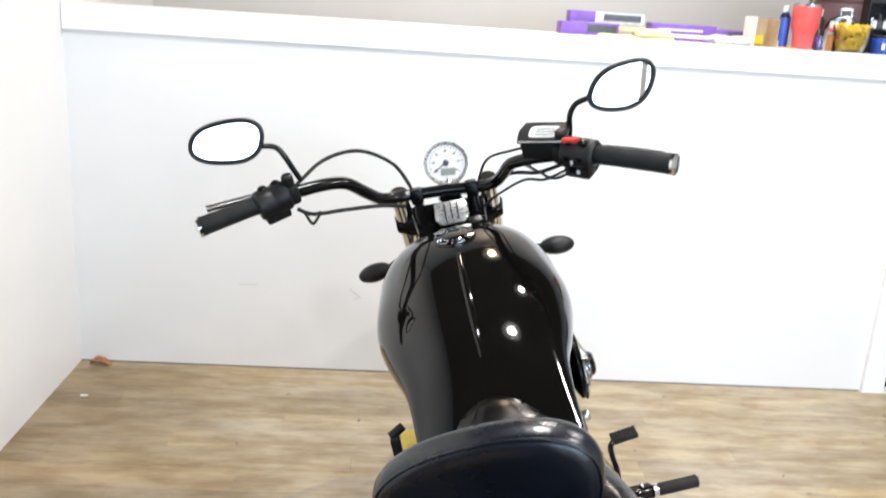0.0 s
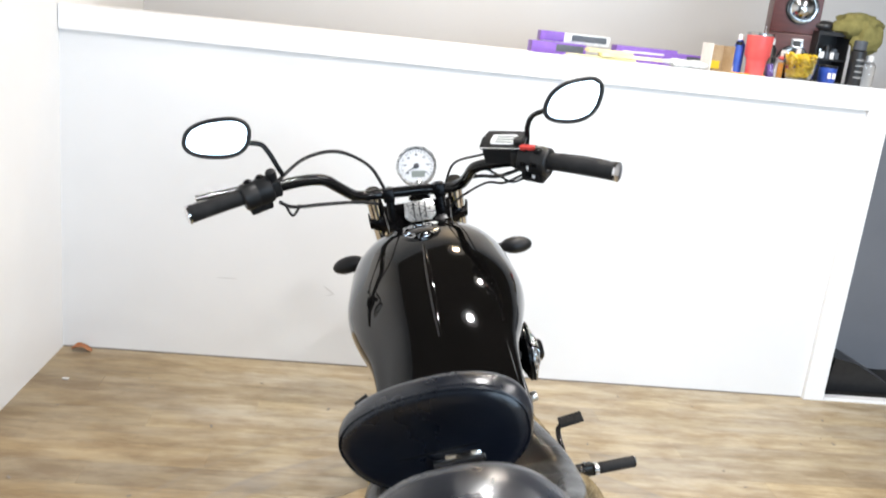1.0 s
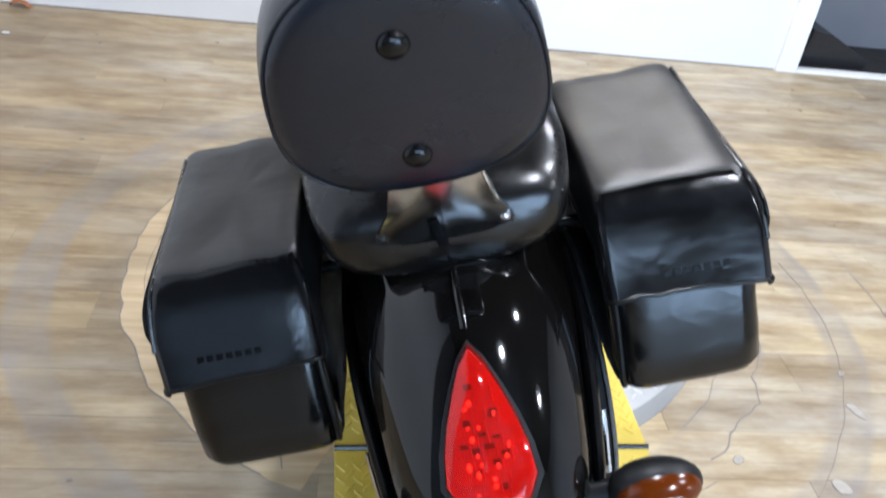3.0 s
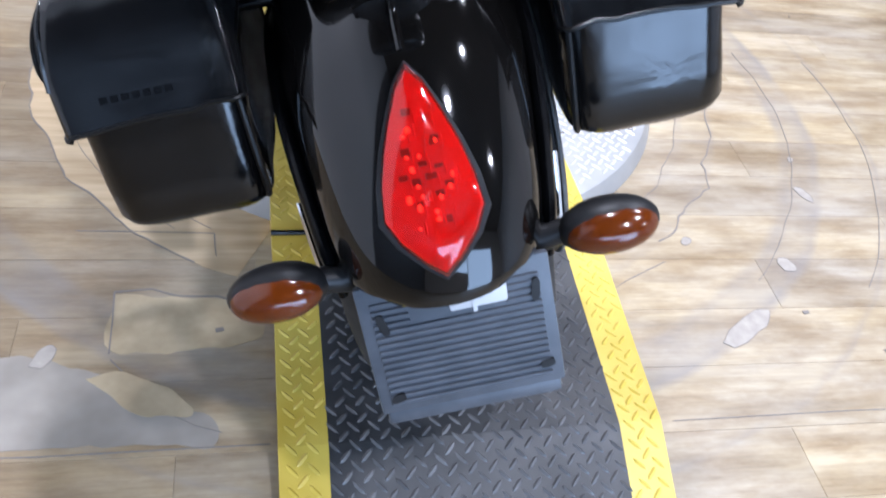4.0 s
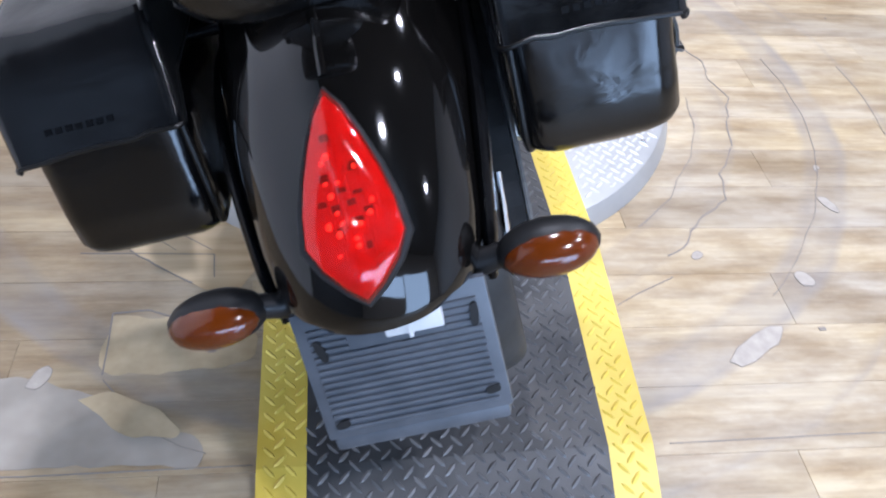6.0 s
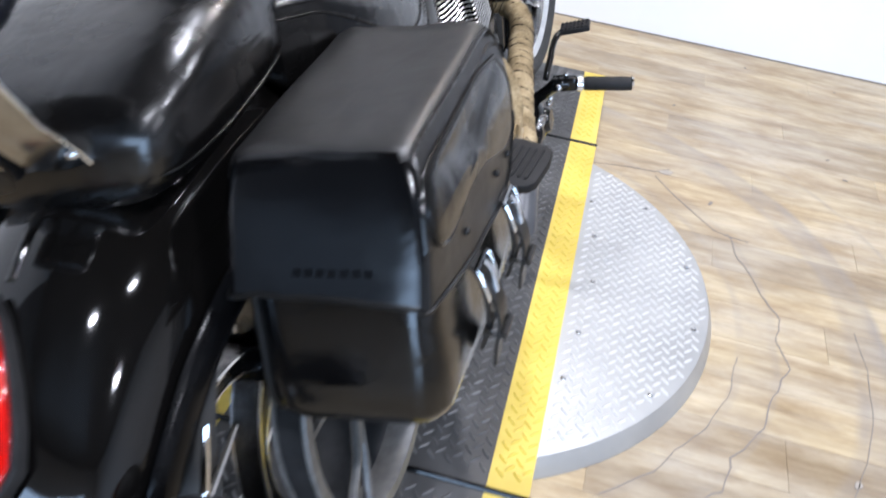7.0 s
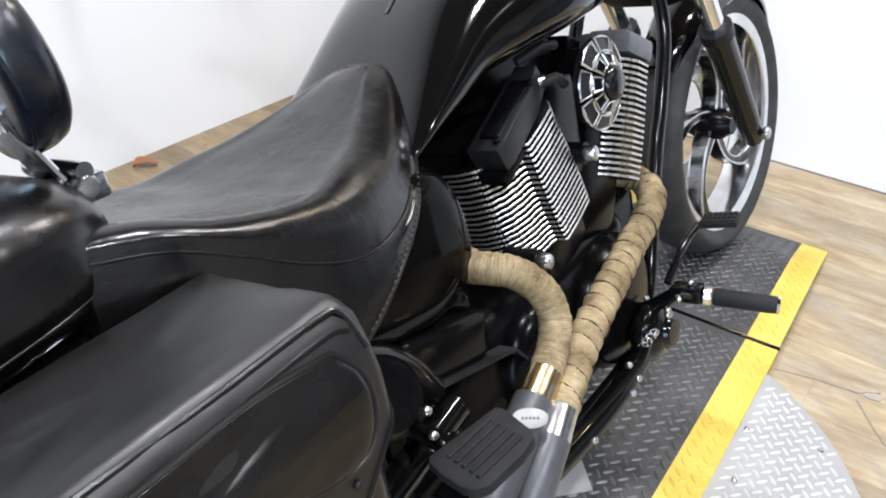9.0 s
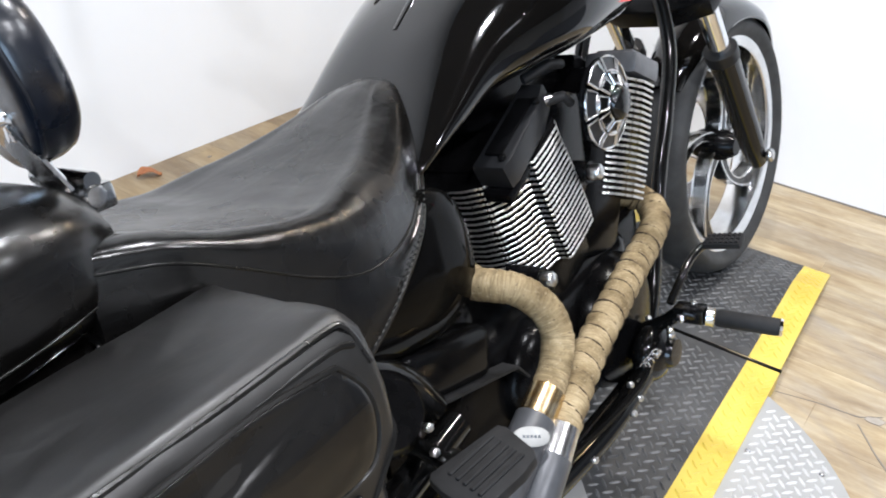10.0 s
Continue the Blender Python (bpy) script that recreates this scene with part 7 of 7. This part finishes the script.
leaf_thing(-0.765, 3.365, 10, 0.075)
leaf_thing(-0.790, 2.155, 70, 0.07)
crumb = thing("paper_scrap", "tiny white scrap on the floor", "scrap", pose(-0.735, 3.10, 0.001))
part("scrap", box(-0.012, 0.012, -0.005, 0.005, 0, 0.005, 0.002), PLAIN_WHITE, crumb)
rng = random.Random(21)
bits = []
for k in range(46):
    x, y = rng.uniform(-0.8, 2.2), rng.uniform(0.3, 3.3)
    if math.hypot(x - CX, y - CY) < 0.62 or abs(x - 0.68) < 0.32:
        continue
    r = rng.uniform(0.0025, 0.006)
    bits.append(moved(box(-r * rng.uniform(1, 2.5), r, -r * 0.7, r * 0.7, 0, 0.0015), Matrix.Translation((x, y, 0.0004)) @ Matrix.Rotation(rng.uniform(0, 3), 4, "Z")))
tagged(part("floor_specks", joined(*bits), CRACK, floor, "dark specks and grit", smooth=False), kind="stuff")


def ribbon(points, width, z=0.0012):
    pts = [Vector((*p, 0)) for p in points]
    rows = []
    for i, p in enumerate(pts):
        t = (pts[min(i + 1, len(pts) - 1)] - pts[max(i - 1, 0)]).normalized()
        n = Vector((-t.y, t.x, 0)) * width * (0.5 + 0.35 * noise.noise(p * 40))
        rows.append([p + n + Vector((0, 0, z)), p - n + Vector((0, 0, z)), p - n + Vector((0, 0, -0.001)), p + n + Vector((0, 0, -0.001))])
    return loft(rows)


def ring_cut(r, a0, a1, wobble, width, seed):
    pts = []
    n = int(abs(a1 - a0) / 1.5)
    for k in range(n + 1):
        a = radians(a0 + (a1 - a0) * k / n)
        rr = r + wobble * noise.fractal(Vector((math.cos(a) * 5 + seed, math.sin(a) * 5, seed)), 1.0, 2.0, 4)
        pts.append((CX + rr * math.cos(a), CY + rr * math.sin(a)))
    return ribbon(pts, width)


def ring_patch(r0, r1, a0, a1, wobble, seed):
    """A crescent of bare board between the disc and a ring cut."""
    n = int(abs(a1 - a0) / 1.5)
    rows = []
    for k in range(n + 1):
        a = radians(a0 + (a1 - a0) * k / n)
        rr = r1 + wobble * noise.fractal(Vector((math.cos(a) * 5 + seed, math.sin(a) * 5, seed)), 1.0, 2.0, 4)
        rows.append([(CX + r * math.cos(a), CY + r * math.sin(a), z) for r, z in ((r0, 0.0007), (rr, 0.0007), (rr, -0.001), (r0, -0.001))])
    return loft(rows)


PEEL_TAN = worn("peeled_tan_vinyl", (0.36, 0.28, 0.165), (0.52, 0.42, 0.265), 16, (0.55, 0.7), grain=160, relief=0.1)
PEEL_GREY = worn("peeled_grey_vinyl", (0.235, 0.21, 0.175), (0.37, 0.335, 0.285), 9, (0.55, 0.7), grain=160, relief=0.1)


def peel(outline, seed):
    """A flat patch of floor with an uneven torn rim."""
    pts = spline([(*p, 0) for p in outline + outline[:1]], 8)[:-1]
    out = [(p.x + 0.008 * noise.noise(p * 30 + Vector((seed, 0, 0))), p.y + 0.008 * noise.noise(p * 30 + Vector((0, seed, 5)))) for p in pts]
    return moved(prism(out, 0.0014), Matrix.Translation((0, 0, 0.0001)))


part("peeled_patch", peel([(0.17, 1.118), (0.26, 1.108), (0.33, 1.104), (0.385, 1.075), (0.385, 1.02), (0.30, 1.005), (0.172, 1.008)], 2.0), PEEL_TAN, floor, "tan patch where the floor has peeled", smooth=False)
part("peeled_patch", peel([(-0.15, 0.985), (0.02, 0.998), (0.11, 0.985), (0.20, 0.945), (0.27, 0.905), (0.325, 0.875), (0.318, 0.838), (0.22, 0.845), (0.05, 0.842), (-0.15, 0.846)], 6.0), PEEL_GREY, floor, "grey patch where the floor has peeled", smooth=False)
part("peeled_patch", moved(peel([(0.15, 0.955), (0.20, 0.965), (0.26, 0.935), (0.295, 0.895), (0.25, 0.885), (0.20, 0.905)], 9.0), Matrix.Translation((0, 0, 0.0006))), PEEL_TAN, floor, "tan island in the peeled floor", smooth=False)
BARE_BOARD = worn("bare_tan_board", (0.42, 0.30, 0.165), (0.64, 0.50, 0.31), 6, (0.5, 0.65), grain=40, relief=0.15, stretch=(0.6, 6, 1))
part("bare_patch", ring_patch(0.585, 0.735, 112, 244, 0.015, 5.0), BARE_BOARD, floor, "tan bare board beside the turntable", smooth=False)
cuts = (ring_cut(0.728, -52, 32, 0.03, 0.0030, 1.0), ring_cut(0.735, 118, 238, 0.015, 0.0028, 5.0), ring_cut(0.64, -50, -5, 0.012, 0.0018, 3.0), ring_cut(0.90, -48, 8, 0.01, 0.0016, 8.0),
        ring_cut(1.08, -40, 5, 0.008, 0.0016, 11.0),
        ribbon([(0.94, 2.39), (1.02, 2.41), (1.10, 2.42), (1.14, 2.45)], 0.0022), ribbon([(1.104, 2.397), (1.15, 2.33), (1.20, 2.27), (1.261, 2.199), (1.30, 2.19), (1.342, 2.186)], 0.0030),
        ribbon([(0.166, 1.122), (0.22, 1.128), (0.26, 1.112), (0.321, 1.111), (0.36, 1.095), (0.40, 1.08)], 0.0026), ribbon([(0.166, 1.122), (0.170, 1.06), (0.172, 1.00)], 0.0026),
        ribbon([(0.31, 1.255), (0.312, 1.225), (0.315, 1.20)], 0.0022), ribbon([(0.09, 1.26), (0.20, 1.258), (0.31, 1.255)], 0.0018), ribbon([(0.175, 0.99), (0.25, 0.90), (0.30, 0.87), (0.335, 0.858)], 0.0016),
        ribbon([(1.108, 1.186), (1.02, 1.14), (0.99, 1.12)], 0.0016), ribbon([(-0.25, 0.84), (0.10, 0.832), (0.40, 0.836)], 0.0020), ribbon([(-0.2, 0.716), (0.12, 0.719), (0.40, 0.728)], 0.0016),
        ribbon([(1.0, 0.60), (1.4, 0.61), (1.9, 0.60)], 0.0020), ribbon([(1.0, 0.845), (1.3, 0.85), (1.7, 0.848)], 0.0014))
cuts += (ring_cut(0.655, 122, 236, 0.006, 0.0014, 5.0), ring_cut(0.690, 130, 232, 0.006, 0.0012, 6.0))
for bm in cuts:
    part("floor_cut", bm, CRACK, floor, smooth=False)


def chip(x, y, a, b, turn, seed):
    out = [(px_ * (1 + 0.35 * noise.noise((px_ * 60 + seed, py_ * 60, 0))), py_ * (1 + 0.35 * noise.noise((px_ * 60, py_ * 60 + seed, 3)))) for px_, py_ in oval(a, b, 2.4, 26)]
    m = Matrix.Translation((x, y, 0.0006)) @ Matrix.Rotation(radians(turn), 4, "Z")
    ob = part("bare_patch", moved(prism(out, 0.0012), m), CHIP, floor, "bare chipped patch", smooth=False)
    part("chip_edge", moved(tube([(u, v, 0.0003) for u, v in out], 0.0006, 5, loop=True), m), CRACK, ob)


for args in ((1.515, 1.50, 0.010, 0.006, 60, 1), (1.488, 1.385, 0.012, 0.026, 20, 2), (1.352, 1.178, 0.015, 0.018, 10, 3), (1.205, 1.025, 0.070, 0.018, 35, 4), (1.13, 2.43, 0.018, 0.012, 10, 5), (0.085, 0.995, 0.022, 0.012, 60, 6), (1.17, 1.24, 0.012, 0.008, 50, 8)):
    chip(*args)

# planks: rows along x, staggered; the nearer ones are pieces of their own
PLANK_W, PLANK_L, GAP = 0.1225, 0.915, 0.0005


def plank_mesh(w, l):
    bm = box(0, l - GAP, 0, w - GAP, -0.004, 0.0)
    bmesh.ops.bevel(bm, geom=[e for e in bm.edges if all(v.co.z > -0.001 for v in e.verts)], offset=0.0004, segments=1, affect="EDGES")
    me = bpy.data.meshes.new("plank")
    bm.to_mesh(me)
    bm.free()
    me.materials.append(WOOD)
    return me


whole = plank_mesh(PLANK_W, PLANK_L)
cut_cache = {}
rng = random.Random(5)
row = 0
y = 3.398 - PLANK_W
far_planks = []
while y > -3.05:
    x = -0.848 - (row * 0.37 % 1.0) * PLANK_L
    while x < 5.1:
        x0, x1 = max(x, -0.848), min(x + PLANK_L, 5.1)
        if x1 - x0 > 0.03:
            near = y > 0.1 and x0 < 3.3
            if near:
                full = abs(x1 - x0 - PLANK_L) < 1e-4
                key = round(x1 - x0, 3)
                if not full and key not in cut_cache:
                    cut_cache[key] = plank_mesh(PLANK_W, x1 - x0)
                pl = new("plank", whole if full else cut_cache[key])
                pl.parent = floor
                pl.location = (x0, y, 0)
            else:
                far_planks.append((x0, x1, y))
        x += PLANK_L
    y -= PLANK_W
    row += 1
vs, fs = [], []
for x0, x1, y0 in far_planks:
    n = len(vs)
    vs += [(x0, y0, 0), (x1 - GAP, y0, 0), (x1 - GAP, y0 + PLANK_W - GAP, 0), (x0, y0 + PLANK_W - GAP, 0)]
    fs.append((n, n + 1, n + 2, n + 3))
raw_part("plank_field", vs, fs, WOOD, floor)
